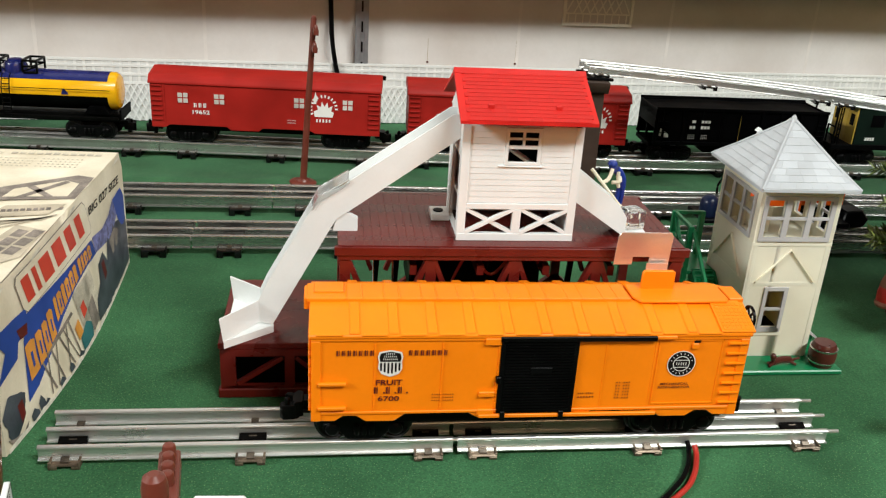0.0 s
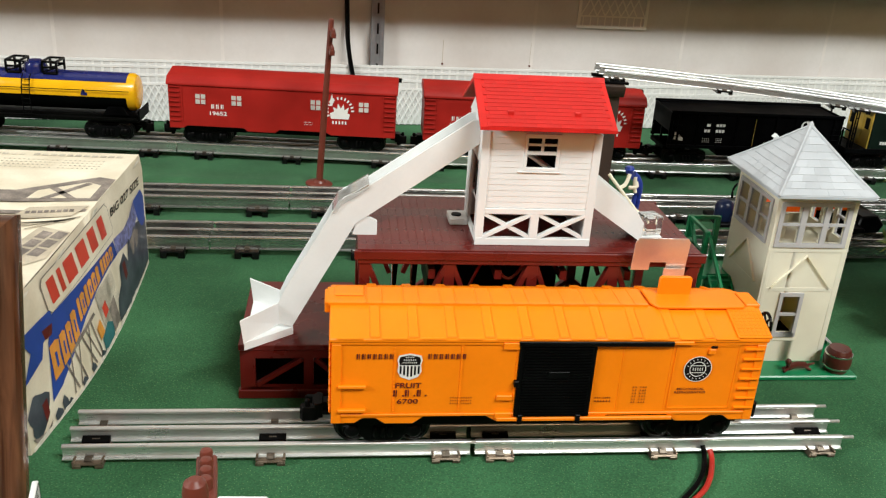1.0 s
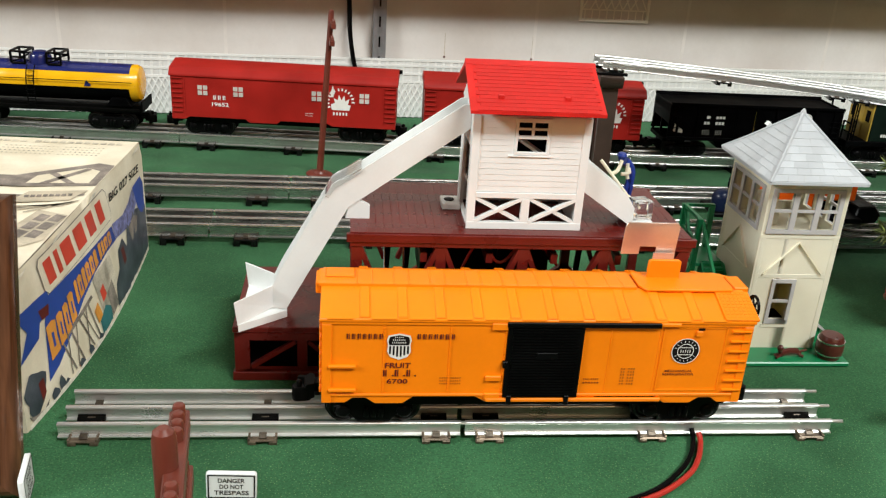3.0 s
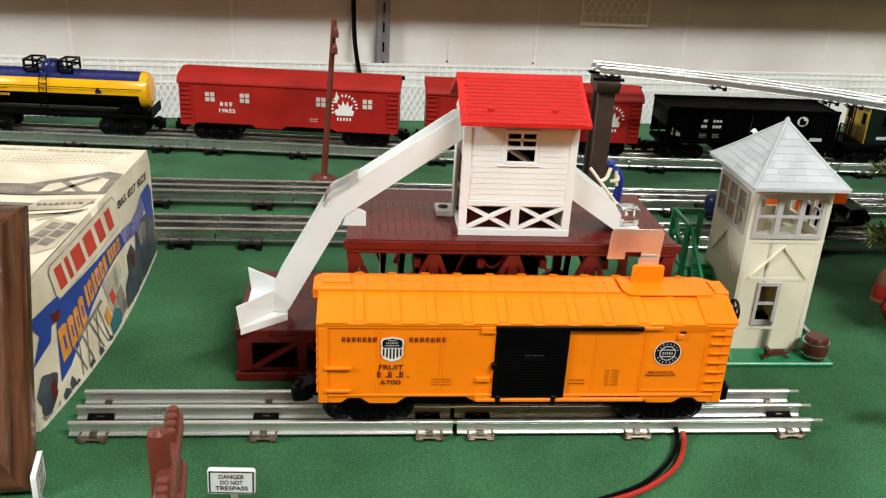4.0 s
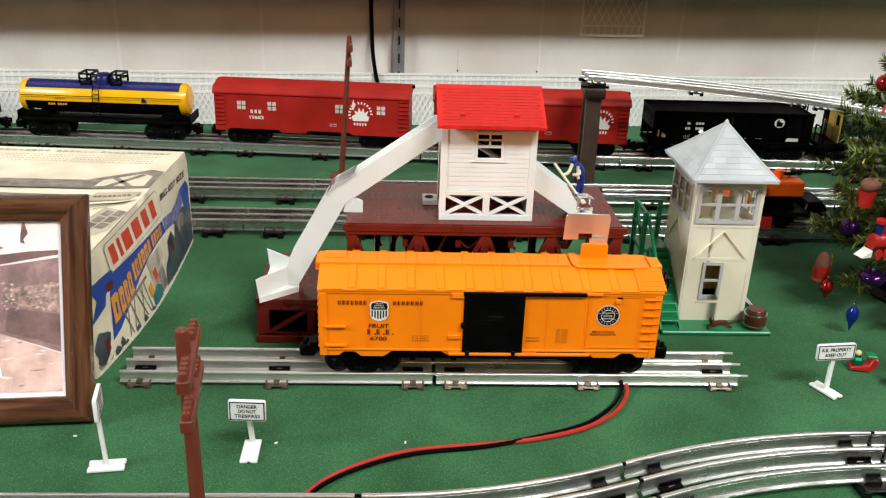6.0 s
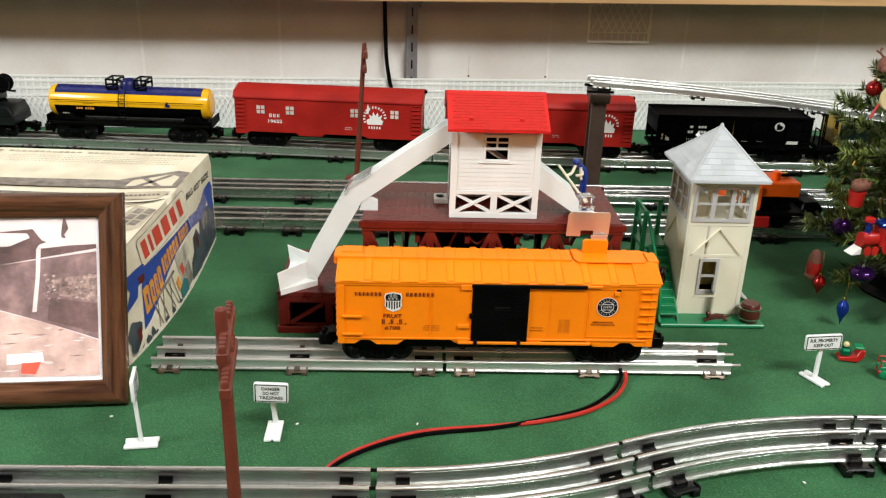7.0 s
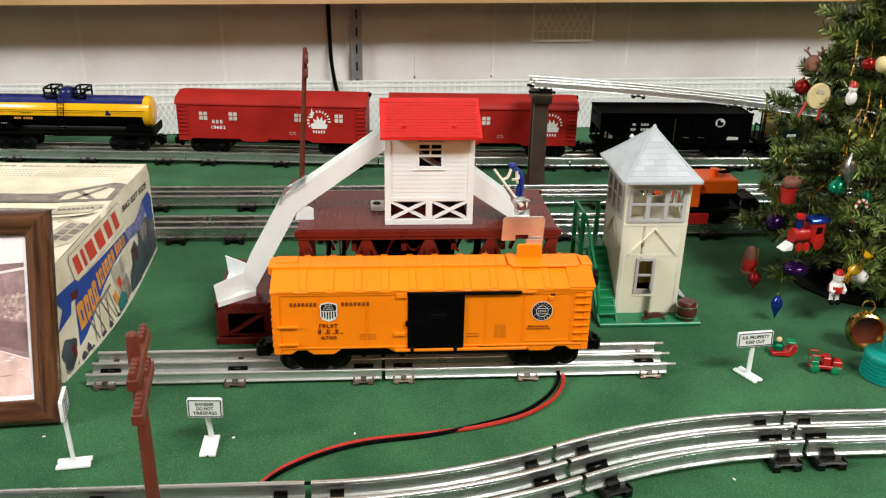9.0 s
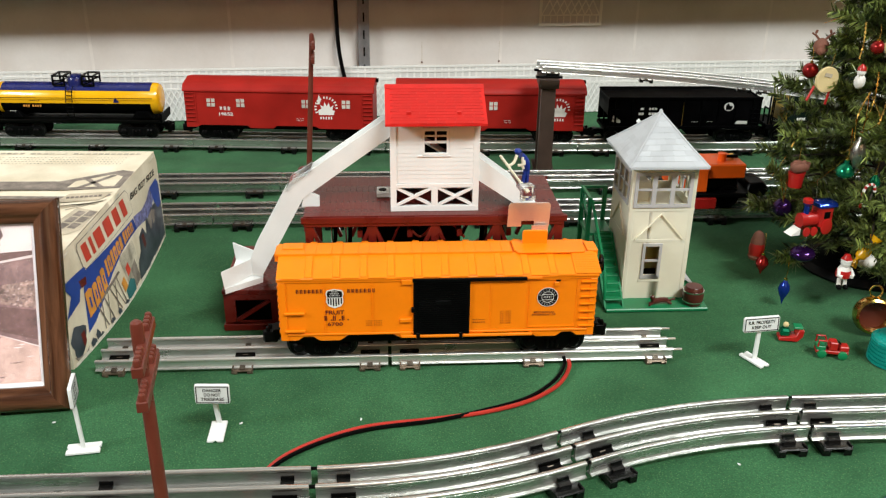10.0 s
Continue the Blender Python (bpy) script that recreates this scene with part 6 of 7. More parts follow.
    part("brace", bar(bmesh.new(), (-52, 44, 10), (-52, 15, 44), 2.6, 2.6), TOYGREEN, s)
    part("hand_rail", tube(bmesh.new(), smooth_line([(-45.6, -40, 8), (-45.8, -38, 24), (-46, -24, 40), (-50, 14, 80)], 4), 1.5, 8), TOYGREEN, s)
    part("lean_to", prism(bmesh.new(), [(28, 3.4), (36, 3.4), (36, 14), (28, 20)], "y", -22, 6), TOYGREEN, e, bevel=0.4)
    part("lean_to_roof", prism(bmesh.new(), [(27.5, 20), (27.5, 22), (38, 14.6), (38, 13)], "y", -24, 8), GREYTRIM, e)
    # what stands on the base plate
    b = thing("barrel", 267, 88, 3.4, "dark red-brown toy barrel with silver hoop", "barrel")
    part("barrel_body", lathe(bmesh.new(), [(7.4, 0), (8.6, 3), (9.4, 8), (8.9, 13), (7.6, 16.4), (7.0, 17.2), (3, 17.4)], seg=24), BARREL, b)
    for z, r in ((3.2, 8.9), (12.6, 9.2)):
        part("hoop", lathe(bmesh.new(), [(r, z), (r + 0.15, z + 0.6), (r, z + 1.2)], seg=24), SILVER, b)
    bm = bmesh.new()
    tube(bm, smooth_line([(-5, 0, 2.0), (0, 0.4, 2.6), (5, 0, 2.3)], 3), 1.7, 8)
    ball(bm, (-6.2, -0.6, 5.0), 1.7, seg=10)
    rod(bm, (-5.4, -0.2, 2.6), (-6.2, -0.5, 4.6), 1.2, 8)
    for x, y in ((-8.6, -2), (-7.6, 1.2), (7.4, -2.4), (8, 1)):
        rod(bm, (x * 0.6, y * 0.4, 1.8), (x, y, 0.7), 0.7, 6)
    tube(bm, smooth_line([(5, 0, 2.2), (8, 1, 1.8), (11, 0.4, 2.6)], 3), 0.6, 6)
    dog = tagged(part("dog_figurine", bm, BARREL), "small brown plastic dog figurine lying on the green base", "figurine")
    dog.matrix_basis = pose(0.238, 0.0875, 0.0034, 0, 0, 8) @ Matrix.Diagonal((1.3, 1.3, 1.5, 1))


# ---- carton, framed photograph ----


def bulge(u, v):
    """How far the carton's long side stands out, u along it and v up it, in millimetres."""
    return 9.0 * math.sin(math.pi * min(1, max(0, u / 262))) * (1 - v / 90) ** 1.4 + 0.8 * math.sin(u / 40)


def carton():
    e = thing("train_set_box", -241, 6, 0, "worn cream cardboard toy box printed with bridge and lettering", "cardboard box", rz=-2.4)
    bm = bmesh.new()
    n, k = 22, 8
    side = [[bm.verts.new((bulge(262 * i / n, 90 * j / k) - 1.4 * (j == k), 262 * i / n, 90 * j / k)) for j in range(k + 1)] for i in range(n + 1)]
    for a, b in zip(side, side[1:]):
        for j in range(k):
            bm.faces.new((a[j], b[j], b[j + 1], a[j + 1]))
    far = [bm.verts.new((-330, y, z)) for y, z in ((0, 0), (262, 0), (262, 90), (0, 90))]
    top = [[bm.verts.new((-330 * i / 6 - 1.4 * (i == 0), 262 * j / 6, 90 - 1.6 * math.sin(math.pi * i / 6) * math.sin(math.pi * j / 6))) for j in range(7)] for i in range(7)]
    for a, b in zip(top, top[1:]):
        for j in range(6):
            bm.faces.new((a[j], a[j + 1], b[j + 1], b[j]))
    bm.faces.new([s[0] for s in side] + [far[1], far[0]])
    bm.faces.new([side[0][j] for j in range(k + 1)] + [far[3], far[0]])
    bm.faces.new([side[-1][j] for j in range(k, -1, -1)] + [far[1], far[2]])
    bm.faces.new(far)
    bmesh.ops.remove_doubles(bm, verts=bm.verts, dist=0.5)
    body = part("carton", bm, CARTON, e)

    def on_side(name, pts, material, lift=0.5):
        """A patch of print on the long side, from (along, up)."""
        b2 = bmesh.new()
        dense = []
        for (a, b), (c, d) in zip(pts, pts[1:] + pts[:1]):
            m = max(1, int(math.hypot(c - a, d - b) / 14))
            dense += [(a + (c - a) * i / m, b + (d - b) * i / m) for i in range(m)]
        b2.faces.new([b2.verts.new((bulge(u, v) + lift, u, v)) for u, v in dense])
        bmesh.ops.triangulate(b2, faces=b2.faces)
        return part(name, b2, material, body)

    def on_top(name, pts, material, lift=0.35):
        b2 = bmesh.new()
        b2.faces.new([b2.verts.new((x, y, 90 + lift)) for x, y in pts])
        return part(name, b2, material, body)

    # maker's panel: plain red blocks in a thin-edged field with rounded corners
    def rounded(u0, u1, v0, v1, slant, r):
        c = [(u0 + r, v1), (u1 - r, v1), (u1, v1 - r), (u1, v0 + r), (u1 - r, v0), (u0 + r, v0), (u0, v0 + r), (u0, v1 - r)]
        return [(u + slant * (v1 - v), v - 0.012 * (u - u0)) for u, v in c]
    on_side("panel_border", rounded(36, 166, 62.3, 87.6, 0.3, 4), CARTONGREY, 0.45)
    on_side("panel_field", rounded(36.8, 165.2, 62.9, 87.0, 0.3, 3.6), CARTON, 0.65)
    for a, w in ((44, 11), (60, 6), (71, 17), (94, 17), (118, 14), (140, 12)):
        on_side("panel_block", [(a, 83.8 - 0.012 * a), (a + w, 83.6 - 0.012 * a), (a + w + 5.5, 67.4 - 0.012 * a), (a + 5.5, 67.6 - 0.012 * a)], CARTONRED, 0.9)
    m = Matrix.Translation((bulge(210, 75) + 0.6, 211, 74.3)) @ Matrix(((0, 0, 1, 0), (1, 0, 0, 0), (0, 1, 0, 0), (0, 0, 0, 1))) @ Matrix.Rotation(radians(-1.5), 4, "Z")
    letters("lettering", "BIG 027 SIZE", 76, 6.2, m, INKBLACK, body)
    # ribbon with plain gold blocks that shrink along it
    on_side("ribbon", [(45, 62.5), (80, 61), (125, 58.5), (168, 56.5), (172, 44.5), (150, 45), (120, 43), (92, 37), (66, 27), (44, 18), (30, 15), (36, 50)], CARTONBLUE, 0.5)
    on_side("ribbon_tail", [(2, 69), (30, 67.5), (45, 66), (46, 55), (30, 53), (26, 45), (2, 41), (14, 55)], CARTONBLUE, 0.55)
    on_side("ribbon_shade", [(30, 60), (44, 58), (42, 52), (33, 53)], INKRED, 0.6)
    pale = mat("pale_blue_carton_print", (0.20, 0.21, 0.46), 0.5, vary=0.4, coarse=260, fine=700)
    on_side("ribbon_end", [(170, 57), (196, 54), (214, 57), (226, 63), (238, 64), (234, 50), (222, 44), (205, 41), (172, 45)], pale, 0.5)
    blocks = ((36, 12, 36, 22), (50, 8, 37, 20), (60, 7, 38.5, 19), (69, 8, 41, 19), (82, 4, 46, 15), (88, 7, 46.6, 14), (97, 5, 48, 14), (104, 7, 48.8, 12.5), (113, 7, 49.6, 12), (122, 6, 50.4, 11.5), (133, 5, 51, 11), (140, 4, 51, 10), (146, 7, 51, 9), (155, 7, 51, 9))
    for i, (a, w, mid, hgt) in enumerate(blocks):
        v = hgt / 2
        on_side("ribbon_block", [(a - 0.8, mid + v), (a + w * 0.6, mid + v + 0.8), (a + w, mid + v - 1.2), (a + w * 0.92, mid), (a + w + 0.6, mid - v + 1.4), (a + w * 0.5, mid - v + 0.6), (a - 0.2, mid - v)], CARTONGOLD, 0.85)
        if w > 6:
            on_side("ribbon_counter", [(a + w * 0.36, mid + v * 0.45), (a + w * 0.6, mid + v * 0.4), (a + w * 0.62, mid - v * 0.4), (a + w * 0.4, mid - v * 0.45)], CARTONBLUE, 1.0)
    on_side("blue_patch", [(228, 64), (250, 66), (257, 58), (256, 34), (244, 38), (236, 46)], CARTONBLUE, 0.55)
    # printed trains and bridge in soft greys
    on_side("printed_wheel", [(14 + (12 + 2.2 * math.sin(5 * q)) * math.cos(q), 18 + (13 + 2.5 * math.sin(3 * q + 1)) * math.sin(q)) for q in [0.35 * i for i in range(18)]], CARTONDARK, 0.5)
    on_side("printed_hub", [(17, 21), (23, 22), (24, 12), (19, 9)], INKRED, 0.7)
    on_side("printed_wheel_edge", [(3, 8), (9, 5), (20, 3), (26, 6), (24, 3), (8, 1.5)], CARTONGREY, 0.55)
    for a, b, w in ((50, 62, 1.8), (60, 56, 1.5), (64, 74, 1.8), (74, 66, 1.5), (78, 92, 1.8), (92, 84, 1.5), (96, 104, 1.8), (86, 100, 1.2)):
        on_side("printed_girder", [(a, 31), (a + w, 31), (b + w, 4), (b, 4)], CARTONGREY, 0.5 + 0.01 * (a % 7))
    on_side("printed_girder_top", [(56, 30), (104, 34), (106, 31.5), (58, 27)], CARTONGREY, 0.62)
    for a, w, h in ((30, 8, 9), (40, 6, 12), (47, 5, 6), (68, 7, 7), (84, 6, 8), (102, 7, 6)):
        on_side("printed_shrub", [(a, 2), (a - 1, h * 0.7), (a + w * 0.4, h), (a + w, h * 0.6), (a + w + 1, 2)], CARTONDARK, 0.66)
    on_side("printed_sky", [(112, 42), (152, 42), (160, 16), (120, 10)], CARTONFAINT, 0.45)
    on_side("printed_train", [(104, 22), (112, 25), (116, 14), (107, 12)], CARTONGOLD, 0.6)
    on_side("printed_train", [(110, 12), (124, 17), (134, 12), (132, 3), (110, 2)], CARTONTEAL, 0.55)
    on_side("printed_train", [(120, 29), (128, 31), (131, 22), (122, 20)], CARTONRED, 0.58)
    on_side("printed_train", [(132, 22), (146, 26), (150, 6), (134, 4)], CARTONGREY, 0.57)
    on_side("printed_engine", [(148, 4), (154, 18), (168, 24), (172, 36), (186, 40), (194, 30), (202, 44), (214, 42), (222, 48), (240, 44), (258, 40), (259, 3), (180, 2)], CARTONDARK, 0.5)
    on_side("printed_engine_front", [(178, 34), (185, 35), (187, 23), (180, 21)], INKRED, 0.7)
    on_side("printed_smoke", [(206, 40), (222, 44), (232, 40), (226, 30), (210, 28)], CARTONGREY, 0.62)
    # torn and rubbed lower edge
    rnd = random.Random(5)
    top = [(u, 1.6 + 2.2 * rnd.random()) for u in range(2, 262, 5)]
    on_side("worn_edge", [(2, 0.2)] + top + [(258, 0.2)], CARTONWORN, 0.8)
    for u in (4, 60, 130, 236):
        on_side("scuff", [(u, 86 + rnd.random()), (u + 8, 89.4), (u + 20, 89.5), (u + 14, 87.4)], CARTONWORN, 0.8)
    # top print: a bridge span, a name board, a window
    on_top("printed_span", [(-330, 150), (-50, 150), (-2, 156), (-2, 200), (-14, 204), (-60, 172), (-330, 166)], CARTONGREY)
    on_top("printed_gap", [(-48, 156), (-8, 160), (-8, 186), (-18, 192), (-46, 172)], CARTON, 0.5)
    on_top("printed_strut", [(-40, 156), (-34, 156), (-14, 188), (-18, 191)], CARTONGREY, 0.65)
    on_top("printed_strut", [(-22, 158), (-16, 158), (-36, 180), (-40, 177)], CARTONGREY, 0.65)
    on_top("printed_arch", [(-330, 128), (-36, 128), (-4, 136), (-4, 140), (-38, 134), (-330, 136)], CARTONGREY)
    on_top("printed_board", [(-46, 118), (-40, 140), (-4, 146), (-10, 126)], CARTONTAN, 0.5)
    strokes("lettering", (8,), 30, 5, Matrix.Translation((-25, 133, 90.7)) @ Matrix.Rotation(radians(12), 4, "Z"), CARTONGREY, body)
    on_top("printed_window", [(-30, 62), (-22, 108), (-2, 100), (-3, 60), (-12, 50)], CARTONTAN, 0.4)
    for i in range(2):
        for j in range(3):
            on_top("printed_pane", [(-24 + 9 * i + 2 * j, 64 + 13 * j), (-17 + 9 * i + 2 * j, 62 + 13 * j), (-15 + 9 * i + 2 * j, 72 + 13 * j), (-22 + 9 * i + 2 * j, 75 + 13 * j)], CARTONGREY, 0.55)
    for i in range(4):
        on_top("printed_eave", [(-60 + 10 * i, 108 - 2 * i), (-10 + 2 * i, 116 + 3 * i), (-10 + 2 * i, 119 + 3 * i), (-60 + 10 * i, 110 - 2 * i)], CARTONTAN, 0.4)
    strokes("lettering", (9, 8, 12, 6, 11), 300, 4.6, Matrix.Translation((-160, 252, 90.3)), CARTONFAINT, body)
    for i in range(4):
        strokes("small_print", (9, 14, 7, 15, 11, 12, 9), 280, 2.0, Matrix.Translation((-160, 240 - 6 * i, 90.3)), CARTONFAINT, body)
    return e


def picture_frame():
    lean, turn = 20.3, 4.5
    m = pose(-0.232, -0.045, 0.0, 0, 0, turn) @ pose(0, 0, 0, -lean, 0, 0)
    e = thing("picture_frame", 0, 0, 0, "dark walnut frame with faded pink photograph leaning on the box", "picture frame", m=m)
    x0, x1, h, w = -205, 6, 149, 17
    profile = [(0, 0), (0, -6), (0.8, -8.6), (2.6, -10.8), (5.4, -12), (8.4, -11.8), (10.8, -10.4), (12.2, -8.4), (13.4, -7.6), (15.2, -7.2), (w, -5.4), (w, 0)]
    def rail(a, b, inward):
        """One mitred side of the frame; the profile runs from the outer edge inwards."""
        bm = bmesh.new()
        a, b, inward = Vector(a), Vector(b), Vector(inward)
        d = (b - a).normalized()
        rows = [[bm.verts.new(p + s * d * q[0] + inward * q[0] + Vector((0, q[1], 0))) for q in profile] for p, s in ((a, 1), (b, -1))]
        n = len(profile)
        for i in range(n):
            bm.faces.new((rows[0][i], rows[0][(i + 1) % n], rows[1][(i + 1) % n], rows[1][i]))
        bm.faces.new(rows[0])
        bm.faces.new(rows[1][::-1])
        return bm
    part("top_rail", rail((x0, 0, h), (x1, 0, h), (0, 0, -1)), WALNUT_X, e, angle=40)
    part("bottom_rail", rail((x0, 0, 0), (x1, 0, 0), (0, 0, 1)), WALNUT_X, e, angle=40)
    part("right_rail", rail((x1, 0, 0), (x1, 0, h), (-1, 0, 0)), WALNUT_Z, e, angle=40)
    part("left_rail", rail((x0, 0, 0), (x0, 0, h), (1, 0, 0)), WALNUT_Z, e, angle=40)
    part("backing", box(bmesh.new(), x0 + 8, x1 - 8, -1.0, -0.2, 8, h - 8), CARTONTAN, e)
    part("mat_board", box(bmesh.new(), x0 + 12, x1 - 12, -2.0, -1.2, 12, h - 12), MATBOARD, e)
    photo = part("photograph", box(bmesh.new(), x0 + 20, -13.5, -2.6, -2.1, 20, h - 17), PHOTOPALE, e, "faded pinkish photograph")
    q = Matrix.Translation((0, -2.65, 0)) @ Matrix.Rotation(math.pi / 2, 4, "X")
    def patch(pts, material, lift):
        part("tone_patch", flat(bmesh.new(), pts, q, lift), material, photo)
    patch([(-185, 98), (-80, 99), (-13.7, 110), (-13.7, 113), (-38, 112), (-50, 116), (-56, 124), (-80, 122), (-120, 110), (-185, 116)], PHOTODARK, 0.05)
    patch([(-185, 98), (-80, 99), (-13.7, 108), (-13.7, 46), (-48, 58), (-80, 68), (-185, 64)], PHOTOMID, 0.04)
    patch([(-49, 88), (-13.7, 92), (-13.7, 72), (-44, 78)], mat("mottled_photo_print", (0.26, 0.17, 0.15), 0.5, vary=0.5, coarse=160, fine=420), 0.08)
    patch([(-46, 76), (-13.7, 71), (-13.7, 50), (-48, 60)], PHOTODARK, 0.07)
    patch([(-185, 63), (-80, 67), (-48, 58), (-13.7, 45), (-13.7, 20.5), (-185, 20.5)], mat("rosy_photo_print", (0.40, 0.265, 0.235), 0.5, vary=0.25, coarse=50, fine=260), 0.05)
    patch([(-54, 110), (-25, 113), (-27, 116), (-38, 118), (-52, 113)], PHOTOPALE, 0.1)
    patch([(-54, 110), (-51, 110), (-52, 92), (-55, 66), (-58, 66), (-55, 90)], PHOTOPALE, 0.1)
    patch([(-35.5, 131), (-34, 131), (-32, 124), (-35, 120), (-32.5, 114), (-36.5, 114), (-37, 121)], PHOTODARK, 0.1)
    patch([(-100, 122), (-60, 121), (-58, 118), (-72, 112), (-100, 112)], PHOTOPALE, 0.1)
    patch([(-76, 36.5), (-52, 37.5), (-51, 31), (-76, 29)], MATBOARD, 0.1)
    patch([(-66, 30.5), (-53, 31), (-57, 22), (-67, 23)], CARTONRED, 0.1)
    patch([(-185, 50), (-110, 54), (-80, 46), (-80, 43), (-110, 49), (-185, 46)], PHOTOMID, 0.1)
    rng = random.Random(11)
    speck = mat("pale_rubble_photo_print", (0.34, 0.25, 0.24), 0.5, vary=0.3, coarse=200)
    for i in range(70):
        u, v = rng.uniform(-50, -15), rng.uniform(74, 92)
        r = rng.uniform(0.4, 1.5)
        patch([(u - r, v), (u, v - r * 0.5), (u + r * 1.2, v + 0.2 * r), (u + 0.3 * r, v + r * 0.6)], speck if i % 3 else PHOTODARK, 0.12)
    for i in range(26):
        u, v = rng.uniform(-120, -18), rng.uniform(24, 56)
        r = rng.uniform(2, 7)
        patch([(u - r, v), (u, v - 0.5), (u + r, v + 0.6), (u, v + 0.5)], PHOTOMID if i % 2 else PHOTOPALE, 0.09)
    glass = part("glass_pane", box(bmesh.new(), x0 + 14, x1 - 14, -4.6, -4.0, 14, h - 14), mat("thin_picture_glass", (1, 1, 1), 0.03, vary=0.0, glass=1.0, rvary=0.01), e)
    glass.visible_shadow = False
    return e


# ---- signs, poles, wires ----


def sign(x, y, rz, foot, words, wide, tall, tilt=0, label="", lean=0, ahead=0.0, pad=(4.6, 11.5)):
    e = thing("warning_sign", 0, 0, 0, label, "warning sign", "trackside signs", m=pose(x / 1000, y / 1000, 0.0003, 0, 0, rz))
    tip = Matrix.Rotation(radians(lean), 4, "X")
    pw, pl = pad
    shape = [(-pw, -pl), (-1.4, -pl), (0, 1.8 - pl), (1.4, -pl), (pw, -pl), (pw, pl), (1.4, pl), (0, pl - 1.8), (-1.4, pl), (-pw, pl)]
    bm = prism(bmesh.new(), [(x, y - ahead) for x, y in shape], "z", 0, 2.0, Matrix.Rotation(radians(foot), 4, "Z"))
    part("foot", bm, WHITE, e, bevel=0.4)
    part("post", prism(bmesh.new(), [(-1.7, 0), (1.7, 0), (1.5, tall - 8), (-1.5, tall - 8)], "y", -1.2, 1.2, tip), WHITE, e, bevel=0.3)
    q = Matrix.Translation(tip @ Vector((0, -1.4, tall - 8))) @ Matrix.Rotation(radians(lean / 4), 4, "X") @ Matrix.Rotation(radians(tilt), 4, "Y")
    w, hh = wide / 2, (7.6 if len(words) > 2 else 6.4)
    brd = part("board", prism(bmesh.new(), [(-w + 1, -hh), (w - 1, -hh), (w, 1 - hh), (w, hh - 1), (w - 1, hh), (-w + 1, hh), (-w, hh - 1), (-w, 1 - hh)], "y", -1.2, 1.2, q), WHITE, e, bevel=0.25)
    f = q @ Matrix.Translation((0, -1.25, 0)) @ Matrix.Rotation(math.pi / 2, 4, "X")
    bm = bmesh.new()
    for a, b, c, d in ((-w + 0.7, w - 0.7, hh - 1.4, hh - 0.7), (-w + 0.7, w - 0.7, 0.7 - hh, 1.4 - hh), (-w + 0.7, -w + 1.4, 1.4 - hh, hh - 1.4), (w - 1.4, w - 0.7, 1.4 - hh, hh - 1.4)):
        flat(bm, [(a, c), (b, c), (b, d), (a, d)], f)
    part("border_line", bm, INKBLACK, brd)
    n = len(words)
    for i, (t, share) in enumerate(words):
        letters("lettering", t, (wide - 5) * share, 2.65 if n > 2 else 2.9, f @ Matrix.Translation((0, (3.6 - 3.6 * i) if n > 2 else (2.1 - 4.2 * i), 0)), INKBLACK, brd)
    return e


def telegraph_pole(x, y, label, rz, tall, lean):
    m = pose(x / 1000, y / 1000, 0.0, lean[0], lean[1], rz)
    e = thing("telegraph_pole", 0, 0, 0, label, "telegraph pole", "telegraph poles", m=m)
    part("foot", lathe(bmesh.new(), [(14, 0), (14, 1.4), (12.5, 2.4), (7, 3.0), (5.5, 5.0), (3.5, 5.6)], seg=28), BROWNPOLE, e)
    part("mast", lathe(bmesh.new(), [(3.6, 4), (3.1, tall * 0.5), (2.8, tall - 3), (2.4, tall - 1), (1.2, tall)], seg=14), BROWNPOLE, e)
    for k, z in enumerate((tall - 12.5, tall - 29)):
        arm = part("cross_arm", box(bmesh.new(), -22.5, 22.5, -4.2, 0.6, z - 2.8, z + 2.2), BROWNPOLE, e, bevel=0.4)
        for i in (-20.5, -17, -13.5, -10, 10, 13.5, 17, 20.5):
            part("insulator", lathe(bmesh.new(), [(1.6, z + 2), (1.6, z + 4.2), (1.3, z + 5.0), (0.5, z + 5.4)], (i, -1.8, 0), 10), BROWNPOLE, arm)
        for s in (-1, 1):
            part("arm_brace", bar(bmesh.new(), (s * 11, -1.6, z - 2), (0, -1.6, z - 11), 1.4, 1.6, up=(0, 1, 0)), BROWNPOLE, arm)
    return e


